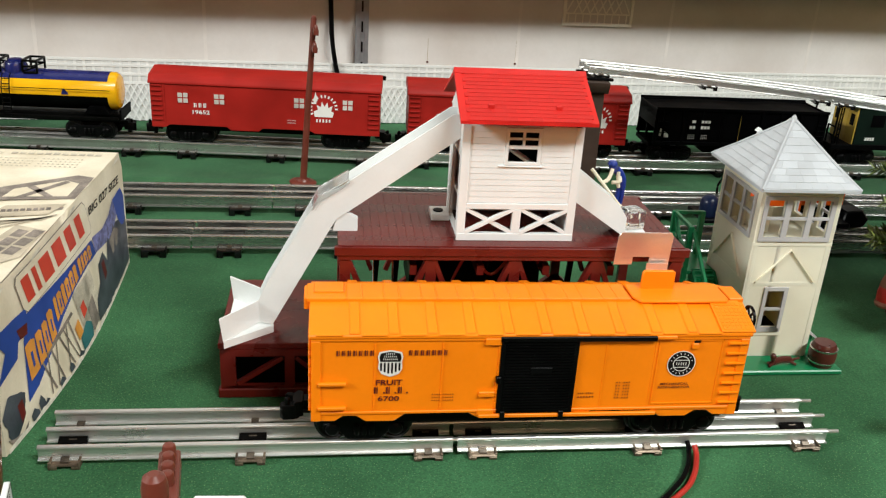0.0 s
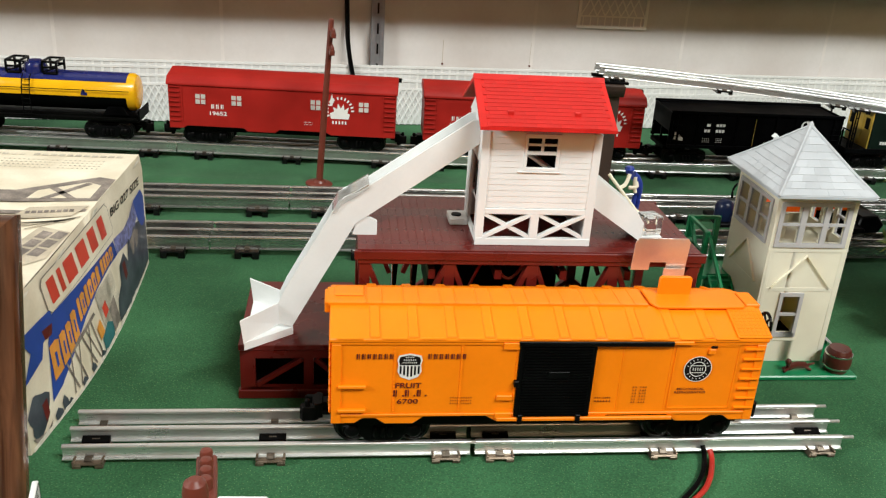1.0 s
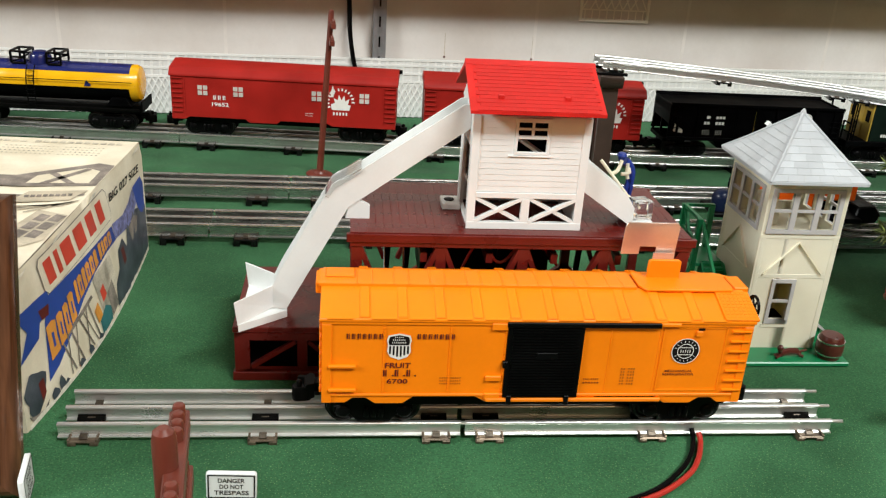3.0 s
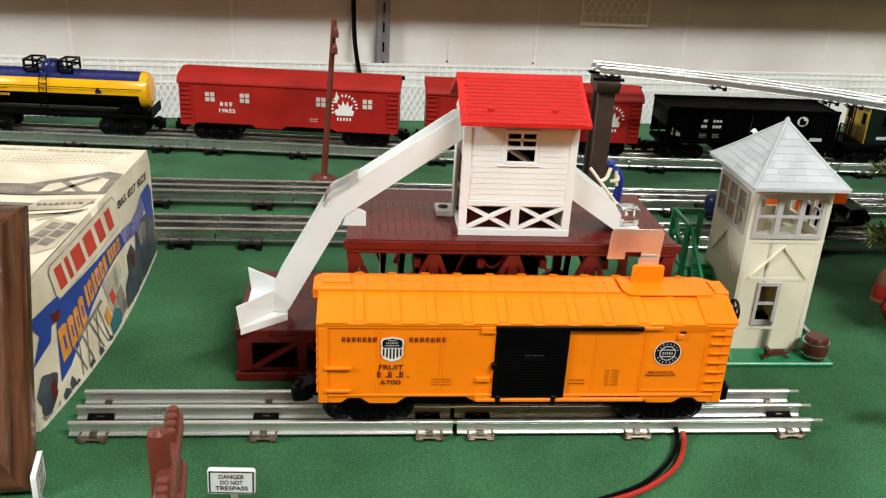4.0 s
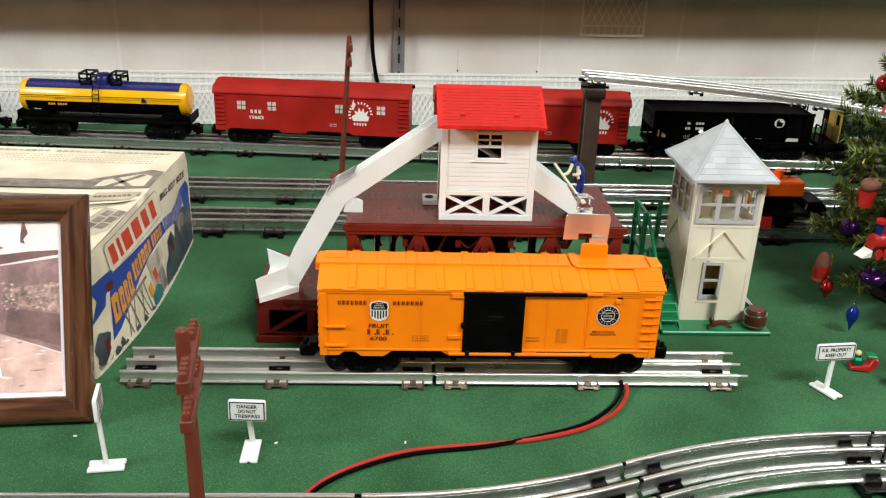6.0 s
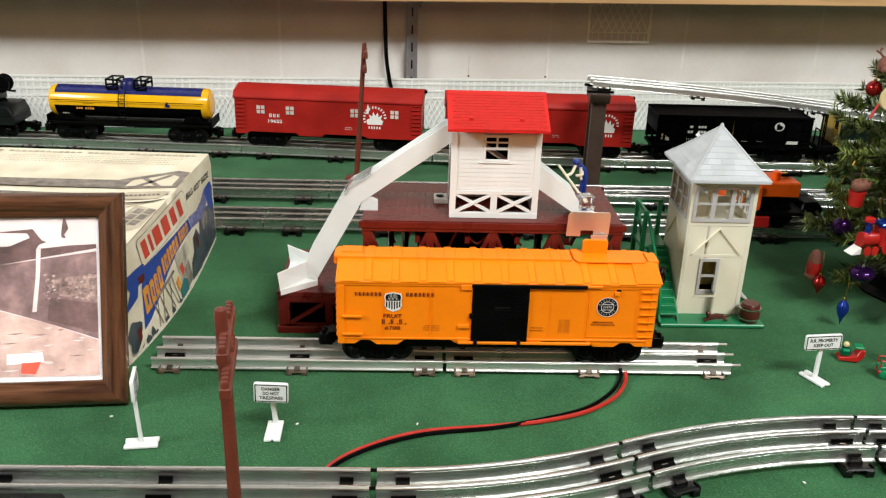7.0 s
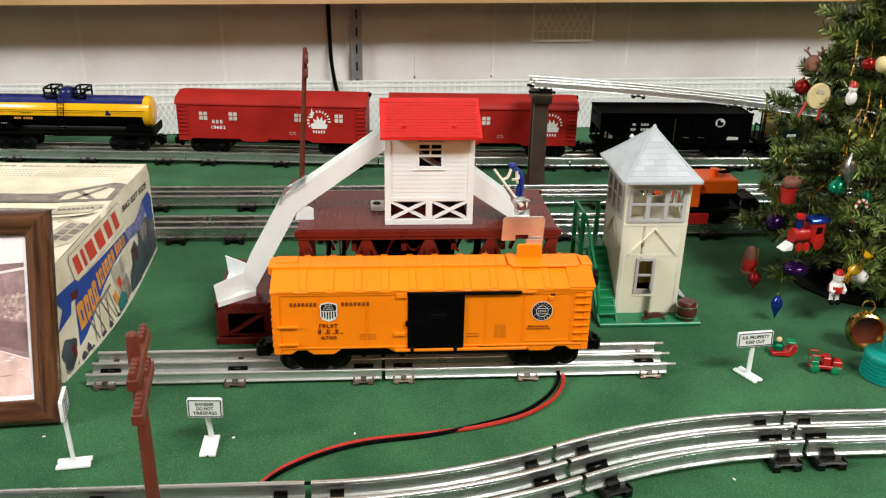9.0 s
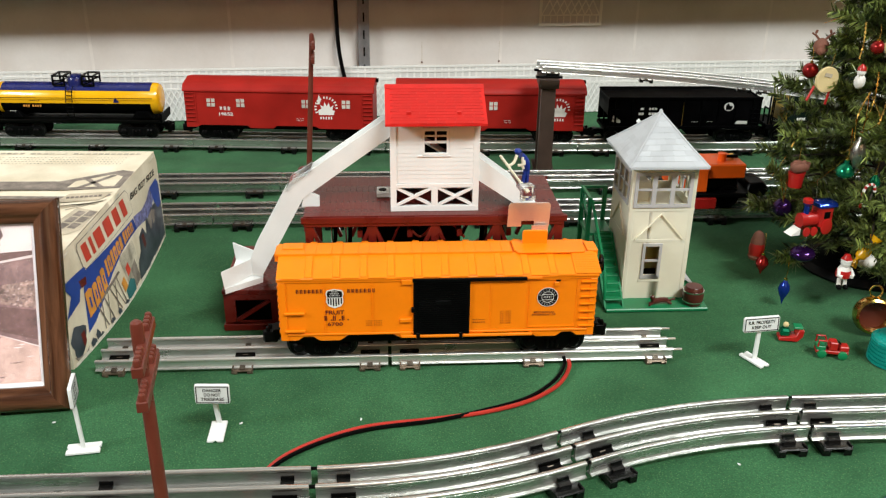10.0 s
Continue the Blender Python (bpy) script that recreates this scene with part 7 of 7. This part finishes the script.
def wires():
    e = thing("track_wire", 0, 0, 0, "red and black twin wire running over the felt", "wire")
    line = [(137, -4, 6), (137, -9, 2.2), (130, -24, 1.6), (119, -38, 1.6), (98, -54, 1.6), (67, -66, 1.6), (31, -74.5, 1.6), (-16, -82, 1.6), (-50, -97, 1.6), (-74, -117, 1.8), (-84, -140, 2.0), (-88, -170, 2.0), (-90, -260, 2.0), (-95, -415, 2.0)]
    part("red_lead", tube(bmesh.new(), smooth_line([(x + (1.3 if x > 100 else 0), y + max(-1.5, min(1.5, (50 - x) / 20)), z) for x, y, z in line], 8), 1.6, 8), WIRERED, e, "red insulated lead")
    part("black_lead", tube(bmesh.new(), smooth_line([(x - (1.9 if x > 100 else 0), y - max(-2.0, min(1.7, (50 - x) / 18)), z + (0.5 if x > 60 else 0)) for x, y, z in line], 8), 1.45, 8), BLACK, e, "black insulated lead")
    for i, (x, y) in enumerate(((-233, -64), (-104, -71), (-21, -70), (227, -132), (-62, 470), (-30, 452))):
        bm = bmesh.new()
        ball(bm, (0, 0, 0.5), 1.0, 1.5, 0.8, 0.6, seg=6)
        c = tagged(part("plastic_chip", bm, WHITE), "tiny white plastic chip lying on the felt", "chip", "plastic chips")
        c.matrix_basis = pose(x / 1000, y / 1000, 0.0, 0, 0, 40 * i)
        if y > 400:
            c.location.z = (felt_height(x, y) - 0.2) / 1000


# ---- the little Christmas tree and the toys round it ----
TREE = (463, 168)


def tree():
    e = thing("christmas_tree", TREE[0], TREE[1], 0, "small green artificial Christmas tree hung with ornaments", "christmas tree")
    rng = random.Random(7)
    part("stand", lathe(bmesh.new(), [(60, 0), (62, 3), (58, 9), (40, 16), (16, 20), (8, 30)], seg=40), BLACK, e, "glossy black round stand")
    part("trunk", lathe(bmesh.new(), [(7, 10), (6, 160), (4, 330), (2, 500)], seg=12), BARK, e)
    leaf = []
    tips = []
    for k in range(235):
        z = 38 + 454 * (k / 235) ** 1.12
        a = k * 2.39996 + rng.uniform(-0.3, 0.3)
        reach = max(8, 104 if z < 130 else 104 - 0.43 * (z - 130)) * rng.uniform(0.6, 1.0)
        end = Vector((reach * math.cos(a), reach * math.sin(a), z + rng.uniform(-10, 16) - (14 if z < 90 else 0)))
        root = Vector((0, 0, z - 6))
        mid = root.lerp(end, 0.55) + Vector((0, 0, rng.uniform(2, 12)))
        part("limb", tube(bmesh.new(), smooth_line([root, mid, end], 3), 1.1, 5), BARK, e)
        for j in range(4):
            t = 0.4 + 0.6 * j / 3
            p = root.lerp(mid, t / 0.55) if t < 0.55 else mid.lerp(end, (t - 0.55) / 0.45)
            out = (end - root).normalized()
            for s in (-1, 0, 1):
                if s == 0 and j < 3:
                    continue
                side = Vector((-out.y, out.x, 0)) * s
                d = (out * rng.uniform(0.5, 1.0) + side * rng.uniform(0.5, 1.0) + Vector((0, 0, rng.uniform(-0.25, 0.5)))).normalized()
                tips.append((p, d, rng.uniform(16, 28) * (1.0 if z < 180 else 0.86) * (1.1 if s == 0 else 0.9)))
    verts, faces = [], []
    for p, d, length in tips:
        s = d.orthogonal().normalized()
        u = d.cross(s)
        for i in range(64):
            t = i / 64
            a = rng.uniform(0, 2 * math.pi)
            out = (s * math.cos(a) + u * math.sin(a))
            base = p + d * length * t
            needle = (d * rng.uniform(0.5, 0.95) + out * rng.uniform(0.7, 1.0)).normalized() * rng.uniform(6.5, 11)
            w = needle.cross(out.cross(d)).normalized() * 0.55
            n = len(verts)
            verts += [base - w, base + w, base + needle * 0.6 + w * 1.1, base + needle, base + needle * 0.6 - w * 1.1]
            faces.append((n, n + 1, n + 2, n + 3, n + 4))
    me = bpy.data.meshes.new("needles")
    me.from_pydata([tuple(v * 0.001) for v in verts], [], faces)
    me.materials.append(NEEDLE)
    ob = new("needles", me)
    ob.parent = e
    tagged(ob, "dense green plastic needles", kind="stuff")
    return e


def hook(up):
    """The thread from which an ornament hangs."""
    return tube(bmesh.new(), smooth_line([(0, 0, 0), (0.6, 0.3, up * 0.5), (-0.3, 1.5, up)], 3), 0.35, 5)


def ornament(name, x, y, z, profile, material, label, up=14, cap=GOLD, seg=20, tilt=0):
    e = thing(name, 0, 0, 0, label, "ornament", "tree ornaments", m=pose(x / 1000, y / 1000, z / 1000, 0, tilt, 0))
    part("body", lathe(bmesh.new(), profile, seg=seg), material, e)
    top = profile[-1][1]
    part("cap", lathe(bmesh.new(), [(1.5, top - 0.4), (1.5, top + 1.2), (0.5, top + 1.8)], seg=10), cap, e)
    t = hook(up)
    t.transform(Matrix.Translation((0, 0, top + 1)))
    part("thread", t, cap, e)
    return e


def sphere_profile(r, n=10, squash=1.0):
    return [(max(0.25, r * math.sin(math.pi * i / n)), -r * squash * math.cos(math.pi * i / n)) for i in range(n + 1)]


def drop_profile(r, low, high):
    return [(0.3, -low), (r * 0.35, -low * 0.62), (r * 0.8, -low * 0.28), (r, 0), (r * 0.82, high * 0.45), (r * 0.4, high * 0.8), (1.2, high)]


def ornaments():
    ornament("blue_drop_ornament", 347.5, 86, 17, drop_profile(5.2, 14.5, 9), BLUEBALL, "shiny dark blue glass drop ornament", up=22)
    ornament("red_drop_ornament", 345, 131, 21, drop_profile(6.0, 11, 9), REDBALL, "shiny red glass drop ornament", up=20)
    ornament("purple_ornament", 371, 110, 40, sphere_profile(11, 10, 0.62), PURPLE, "flattened shiny purple glass ornament", up=16, cap=SILVER)
    ornament("purple_ball", 360, 142, 72, sphere_profile(8.5), PURPLE, "shiny purple glass ball ornament", up=18)
    ornament("green_bell_ornament", 387, 97, 118, [(6.4, 0), (7.6, 2), (7.2, 6), (4.8, 9), (2.2, 11), (1.8, 14)], GREENBALL, "shiny green ribbed glass bell ornament", up=26)
    ornament("silver_drop_ornament", 395, 97, 137.5, drop_profile(6.4, 18, 15), DULLSILVER, "silver metallic pointed drop ornament", up=34)
    ornament("red_ball", 376, 168, 192, sphere_profile(7), REDBALL, "shiny dark red ball ornament", up=12)
    ornament("red_ball", 408, 124, 221, sphere_profile(5.8), REDBALL, "shiny dark red ball ornament", up=12)
    ornament("gold_ball", 418, 119, 222, sphere_profile(7), DRUMSKIN, "pale gold tufted ball ornament", up=12)
    ornament("green_drop_ornament", 424, 112, 105, drop_profile(5, 14, 9), GREENBALL, "shiny green glass drop ornament", up=20)
    ornament("white_egg_ornament", 420, 92, 40, sphere_profile(9, 10, 0.75), INKWHITE, "white and gold egg ornament", up=18)
    # gold ring ornament on the felt
    e = thing("gold_ring_ornament", 0, 0, 0, "round open gold ornament with dark inside", "ornament", "tree ornaments", m=pose(0.4025, 0.036, 0.0165, 78, 0, -12))
    part("shell", lathe(bmesh.new(), [(10, -9), (15, -6), (16.2, 0), (15, 6), (13.2, 7), (12.2, 5), (12, -5), (3, -6)], seg=30), GOLD, e)
    part("inside", lathe(bmesh.new(), [(11.9, -4), (11.9, -3)], seg=24), BARREL, e)
    r = bmesh.new()
    for i in range(14):
        a, b = 2 * math.pi * i / 14, 2 * math.pi * (i + 1) / 14
        rod(r, (5 * math.cos(a), 20.5 + 5 * math.sin(a), 0), (5 * math.cos(b), 20.5 + 5 * math.sin(b), 0), 0.8, 6)
    part("loop", r, GOLD, e)
    # rose in a pot
    e = thing("fabric_rose_ornament", 367, 140, 103, "dusty brown fabric rose ornament over red ribbon", "ornament", "tree ornaments")
    for i in range(9):
        a = i * 2.4
        b = bmesh.new()
        ball(b, (5.5 * math.cos(a) * (i / 9), 5.5 * math.sin(a) * (i / 9), 8 + 0.3 * i), 6.2, 1, 0.42, 0.8, seg=10)
        b.transform(Matrix.Rotation(0.25, 4, "X"))
        part("petal", b, ROSE, e)
    part("ribbon", lathe(bmesh.new(), [(6, -10), (6.6, -2), (7.5, 4)], seg=14), BRIGHTRED, e, "red ribbon")
    part("thread", tube(bmesh.new(), [(0, 0, 14), (1, 2, 26)], 0.4, 5), GOLD, e)
    # small drum with red legs
    e = thing("drum_ornament", 0, 0, 0, "pale yellow round felt ornament with red legs", "ornament", "tree ornaments", m=pose(0.3765, 0.138, 0.191, 0, 12, 0) @ Matrix.Diagonal((0.8, 0.9, 0.86, 1)))
    part("face", prism(bmesh.new(), oval(12, 13, 0, 0, 24), "y", -3, 1), DRUMSKIN, e, bevel=0.6)
    part("patch", box(bmesh.new(), -5, 3, -3.6, -2.9, 3, 6.5), CARTONTAN, e)
    for s in (-1, 1):
        part("leg", rod(bmesh.new(), (s * 9 - 1, 0, -9), (s * 11 - 3, -2, -24), 1.3, 8), BRIGHTRED, e)
    part("thread", tube(bmesh.new(), [(0, 0, 13), (1, 3, 26)], 0.4, 5), GOLD, e)
    # knitted snow figure, reindeer head, stocking, seated figure: plain shapes
    bm = bmesh.new()
    ball(bm, (0, 0, 0), 6, 1, 0.8, 1.3, seg=12)
    ball(bm, (0, 0, 9), 4.4, seg=12)
    lathe(bm, [(4.6, 11), (4, 14), (1, 17)], seg=12)
    o = tagged(part("snow_figurine", bm, INKWHITE), "small white knitted figurine with cap on a thread", "figurine")
    o.location, o.scale = (0.393, 0.114, 0.195), (0.8, 0.8, 0.84)
    o.data.materials.append(BRIGHTRED)
    for f in o.data.polygons:
        if f.center.z > 0.0112:
            f.material_index = 1
    bm = bmesh.new()
    ball(bm, (0, 0, 0), 8, 1, 0.9, 1.1, seg=12)
    ball(bm, (-2, -6, -4), 4.5, seg=10)
    for s in (-1, 1):
        tube(bm, smooth_line([(s * 3, 0, 7), (s * 8, 0, 12), (s * 7, 0, 17)], 3), 1.2, 6)
        tube(bm, [(s * 7.5, 0, 11), (s * 12, 0, 14)], 1.0, 6)
    o = tagged(part("reindeer_figurine", bm, ROSE), "brown felt reindeer head ornament", "figurine")
    o.location, o.scale = (0.385, 0.174, 0.212), (0.85, 0.85, 0.85)
    bm = bmesh.new()
    ball(bm, (0, 0, 0), 7.5, 1, 0.9, 1.25, seg=14)
    ball(bm, (0, -1, 11), 5.6, seg=12)
    lathe(bm, [(5.8, 13), (6.0, 14.5), (4.6, 16), (3, 20), (0.6, 21)], (0, -1, 0), 14)
    for s in (-1, 1):
        tube(bm, [(s * 6, -1, 4), (s * 8, -5, -2), (s * 5, -8, -3)], 2.2, 8)
        tube(bm, [(s * 3, 0, -8), (s * 3.4, -1, -17), (s * 3.6, -4, -18)], 2.4, 8)
    boots = bmesh.new()
    for s in (-1, 1):
        ball(boots, (s * 3.6, -3, -17.4), 3.4, 0.9, 1.3, 0.9, seg=10)
    red = lathe(bmesh.new(), [(6.0, 15.8), (4.8, 16.4), (3.2, 20.6), (0.7, 21.6)], (0, -1, 0), 14)
    lathe(red, [(7.7, -5.5), (8.3, -2), (7.6, 2.2)], seg=14)
    figurine("festive_figurine", ((bm, INKWHITE), (red, BRIGHTRED), (boots, SOOT)), "small white and red festive figurine hanging low on the tree", (0.395, 0.080, 0.036), 0.8)
    bm = lathe(bmesh.new(), [(6, -7), (6.8, -2), (7.1, 3), (6.3, 8), (4.4, 13), (4, 17), (1, 19)], seg=14)
    trim = lathe(bmesh.new(), [(6.2, -8), (7.4, -5.5), (6.4, -3)], seg=14)
    lathe(trim, [(6.6, 8), (6.0, 12), (4.4, 17), (1.8, 19.5)], seg=14)
    figurine("stocking_figurine", ((bm, BRIGHTRED), (trim, ROSE)), "small red and grey padded ornament hanging from a branch", (0.342, 0.140, 0.030))
    # yellow bird-like sweet, candy cane
    e = thing("yellow_ornament", 0, 0, 0, "yellow twisted sweet ornament", "ornament", "tree ornaments", m=pose(0.416, 0.09, 0.05, 0, 35, 0))
    part("sweet", lathe(bmesh.new(), [(5, -16), (1.5, -9), (4.6, -6), (5.6, 0), (4.6, 6), (1.5, 9), (5, 16)], seg=12), YELLOW, e)
    e = thing("candy_cane", 409, 100, 88, "striped red and white candy cane ornament", "ornament", "tree ornaments")
    pts = smooth_line([(0, 0, 0), (0, 0, 14), (3, 0, 20), (8, 0, 20), (10, 0, 14)], 6)
    for i in range(len(pts) - 1):
        part("stripe", rod(bmesh.new(), pts[i], pts[i + 1], 1.3, 8), BRIGHTRED if i % 4 < 2 else INKWHITE, e)
    # tin locomotive ornament
    e = thing("locomotive_ornament", 370, 104, 66, "red and blue tin locomotive ornament with white cowcatcher", "ornament", "tree ornaments")
    m = Matrix.Rotation(math.pi / 2, 4, "Y")
    part("boiler", lathe(bmesh.new(), [(6, -13), (6.4, -12), (6.4, 6)], seg=18, m=Matrix.Translation((-2, 0, 10)) @ m), BRIGHTRED, e)
    part("smoke_box", lathe(bmesh.new(), [(6.6, -4), (6.6, 3), (4, 3.4)], seg=18, m=Matrix.Translation((-13, 0, 10)) @ Matrix.Rotation(-math.pi / 2, 4, "Y")), BRIGHTRED, e)
    part("cab", box(bmesh.new(), 4, 19, -8, 8, 4, 22), BRIGHTRED, e, bevel=0.6)
    part("cab_window", box(bmesh.new(), 8, 15, -8.4, -7.8, 12, 18), BLACK, e)
    part("cab_roof", prism(bmesh.new(), [(-10, 22), (10, 22), (7, 26), (-7, 26)], "x", 0, 23), BLUEBALL, e, bevel=0.6)
    part("stack", lathe(bmesh.new(), [(3, 15), (3, 23), (4.6, 25), (4.6, 28), (3, 28.6)], (-9, 0, 0), 14), BLUEBALL, e)
    part("stack_cap", lathe(bmesh.new(), [(5.2, 26), (5.2, 29), (3, 30)], (-9, 0, 0), 14), BRIGHTRED, e)
    part("cowcatcher", prism(bmesh.new(), [(-17, 4), (-17, -2), (-28, -2)], "y", -6, 6), INKWHITE, e, "white cowcatcher")
    for x, r in ((13, 7), (-2, 4.2), (-11, 4.2)):
        for s in (-1, 1):
            part("wheel", lathe(bmesh.new(), [(r, 0), (r, 1.6), (r * 0.3, 2.0)], seg=18, m=Matrix.Translation((x, s * 7.4, r - 3)) @ Matrix.Rotation(-s * math.pi / 2, 4, "X")), BRIGHTRED, e)
    part("thread", tube(bmesh.new(), smooth_line([(0, 0, 17), (1, 1, 32), (0, 3, 46)], 3), 0.4, 5), SILVER, e)
    e.rotation_euler.z, e.scale = radians(13), (0.82, 0.84, 1.0)
    # tinsel cords
    for pts in ([(355, 145, 100), (358, 138, 80), (356, 140, 66)], [(380, 130, 100), (396, 116, 128), (412, 122, 150)], [(398, 118, 135), (404, 116, 112), (416, 120, 118)], [(405, 118, 148), (410, 116, 176), (414, 124, 200)], [(352, 160, 92), (360, 150, 120), (368, 152, 140)], [(384, 175, 232), (396, 160, 240), (412, 160, 236)], [(396, 128, 241), (392, 118, 226), (390, 116, 213)], [(401, 108, 188), (388, 97, 170), (389, 97, 145), (382, 100, 137)], [(403, 108, 184), (408, 97, 166), (394, 96, 156)], [(421, 118, 199), (420, 113, 183), (412, 104, 160)]):
        e = thing("tinsel_cord", 0, 0, 0, "thin gold tinsel cord draped on the branches", "tinsel", "tinsel cords")
        b = bmesh.new()
        line = smooth_line(pts, 10)
        for i, (p, q) in enumerate(zip(line, line[1:])):
            bar(b, p, q, 1.5 if i % 2 else 0.7, 0.4)
        part("cord", b, GOLD, e)


def toys():
    # open red toy car
    e = thing("toy_jeep", 0, 0, 0, "small red and green open toy car on the felt", "toy car", m=pose(0.352, 0.001, 0.0, 0, 0, -14) @ Matrix.Diagonal((0.88, 0.88, 0.88, 1)))
    part("chassis", box(bmesh.new(), -14, 14, -5, 5, 4, 7), BRIGHTRED, e, bevel=0.5)
    part("hood", box(bmesh.new(), 6, 14, -4.5, 4.5, 7, 12), BRIGHTRED, e, bevel=0.8)
    part("seat", box(bmesh.new(), -3, 4, -5, 5, 7, 15.5), BRIGHTRED, e, bevel=0.8)
    part("rear_box", box(bmesh.new(), -14, -6, -5, 5, 7, 11), TOYGREEN, e, "green load box", bevel=0.5)
    part("rail", tube(bmesh.new(), [(-13, -5, 11), (-13, -5, 17), (-6, -5, 17), (-4, -5, 12)], 0.9, 6), BRIGHTRED, e)
    part("rail", tube(bmesh.new(), [(-13, 5, 11), (-13, 5, 17), (-6, 5, 17), (-4, 5, 12)], 0.9, 6), BRIGHTRED, e)
    part("steering_wheel", lathe(bmesh.new(), [(2.4, 0), (2.4, 0.7)], seg=12, m=Matrix.Translation((5.5, 0, 14)) @ Matrix.Rotation(0.8, 4, "Y")), BLACK, e)
    for x in (-9, 9):
        for s in (-1, 1):
            part("wheel", lathe(bmesh.new(), [(3.9, 0), (4.1, 0.6), (4.1, 2.0), (3.6, 2.4), (1, 2.6)], seg=16, m=Matrix.Translation((x, s * 5, 4.1)) @ Matrix.Rotation(-s * math.pi / 2, 4, "X")), TOYGREEN, e, "green wheel")
    # red and green sleigh
    e = thing("toy_sleigh", 0, 0, 0, "tiny red and green toy sleigh on the felt", "toy sleigh", m=pose(0.329, 0.027, 0.0, 0, 0, -12))
    part("hull", prism(bmesh.new(), [(-9, 1), (6, 1), (10, 6), (10, 12), (6, 12), (4, 6), (-9, 4)], "y", -5, 5), BRIGHTRED, e, bevel=0.6)
    part("pack", box(bmesh.new(), -8, 0, -4, 4, 4, 11), GREENBALL, e, "green bundle", bevel=1.6)
    part("knob", ball(bmesh.new(), (-4, 0, 14), 2.4, seg=10), DRUMSKIN, e)
    part("back_rest", box(bmesh.new(), 2, 9, -4, 4, 12, 14), TOYGREEN, e, bevel=0.4)
    # ribbed teal holder with an upright tube
    e = thing("teal_holder", 399, -9, 0, "ribbed teal plastic holder with an upright tube", "holder")
    prof = [(19.5, 0)]
    for i in range(6):
        prof += [(20 - 0.12 * i, 0.6 + 3.2 * i), (20 - 0.12 * i, 2.8 + 3.2 * i), (18.9 - 0.12 * i, 3.0 + 3.2 * i), (18.9 - 0.12 * i, 3.6 + 3.2 * i)]
    prof += [(17, 20.6), (9, 22)]
    part("ribbed_cup", lathe(bmesh.new(), prof, seg=40), TEAL, e)
    part("tube", lathe(bmesh.new(), [(8, 21), (8, 118), (6.5, 120)], seg=20), TEAL, e)
    part("paper_tag", box(bmesh.new(), 9, 20, -10, -9.6, 32, 52), INKWHITE, e, "white paper tag")
    # blue thing at the table's edge
    e = thing("blue_tray", 0, 0, 0, "royal blue plastic tray near the table's front edge", "tray", m=pose(0.351, -0.216, 0.0, 0, 0, 32))
    part("tray_floor", box(bmesh.new(), -60, 60, -60, 60, 0, 3), POSTERBLUE, e, bevel=1)
    for a in ((-60, 60, -60, -57), (-60, 60, 57, 60), (-60, -57, -57, 57), (57, 60, -57, 57)):
        part("tray_wall", box(bmesh.new(), *a, 3, 8), POSTERBLUE, e, bevel=0.6)


# ---- build ----
ground()
room()
wall_fittings()
tracks()
pier(197, 464, 121, -6)


def rear_line(x):
    """The middle line of the rear track: y and heading at x, in millimetres."""
    px, py, h = REAR_START
    for turn in REAR_TURNS:
        h += turn
        nx, ny = px + 254 * math.cos(radians(h)), py + 254 * math.sin(radians(h))
        if x <= nx:
            break
        px, py = nx, ny
    return py + (x - px) * math.tan(radians(h)), h


RAIL = 17.3
for build, x in ((crane_car, -641), (tank_car, -399), (hopper_car, 388), (caboose, 608)):
    y, h = rear_line(x)
    build(x, y, RAIL, h)
for x, number, label in ((-135, "19652", "red toy bunk car with four-pane windows and white emblem"), (136, "19653", "red toy bunk car half hidden behind the station")):
    y, h = rear_line(x)
    if x < 0:
        bunk_car(x, y, RAIL, h, number, label)
    else:
        bunk_car(x, y, RAIL, h, number, label, panes=(-52, -24, 3), mark=87, words=-84, print_at=22)
refrigerator_car(36.5, 16.5, 11)
icing_station()
ice_worker()
switch_tower()
motor_car(330, 297.5, RAIL)
carton()
picture_frame()
sign(-118.6, -71, 0, 1, (("DANGER", 0.68), ("DO NOT", 0.60), ("TRESPASS", 0.88)), 22.8, 43, tilt=2, lean=18, label="white plastic danger sign with black lettering, leaning forward", ahead=10.0, pad=(5.4, 11.5))
sign(287, -5, 1, 24, (("R.R. PROPERTY", 0.92), ("KEEP OUT", 0.66)), 28, 42, tilt=-3, label="white plastic keep out sign with black lettering")
sign(-203, -96, 101, -4, (("DANGER", 0.68), ("DO NOT", 0.60), ("TRESPASS", 0.86)), 23, 54, tilt=4, label="white plastic sign seen edge on, slightly bent", lean=-2, pad=(5.4, 10.8))
telegraph_pole(-97, 468, "reddish brown plastic telegraph pole with round foot", 94, 170, (3.7, 0))
telegraph_pole(-107.5, -253, "reddish brown plastic telegraph pole with ribbed cross arms", 97, 181.5, (0.0, 0))
wires()
front_engine(-351, -244, 0)
tree()
ornaments()
toys()
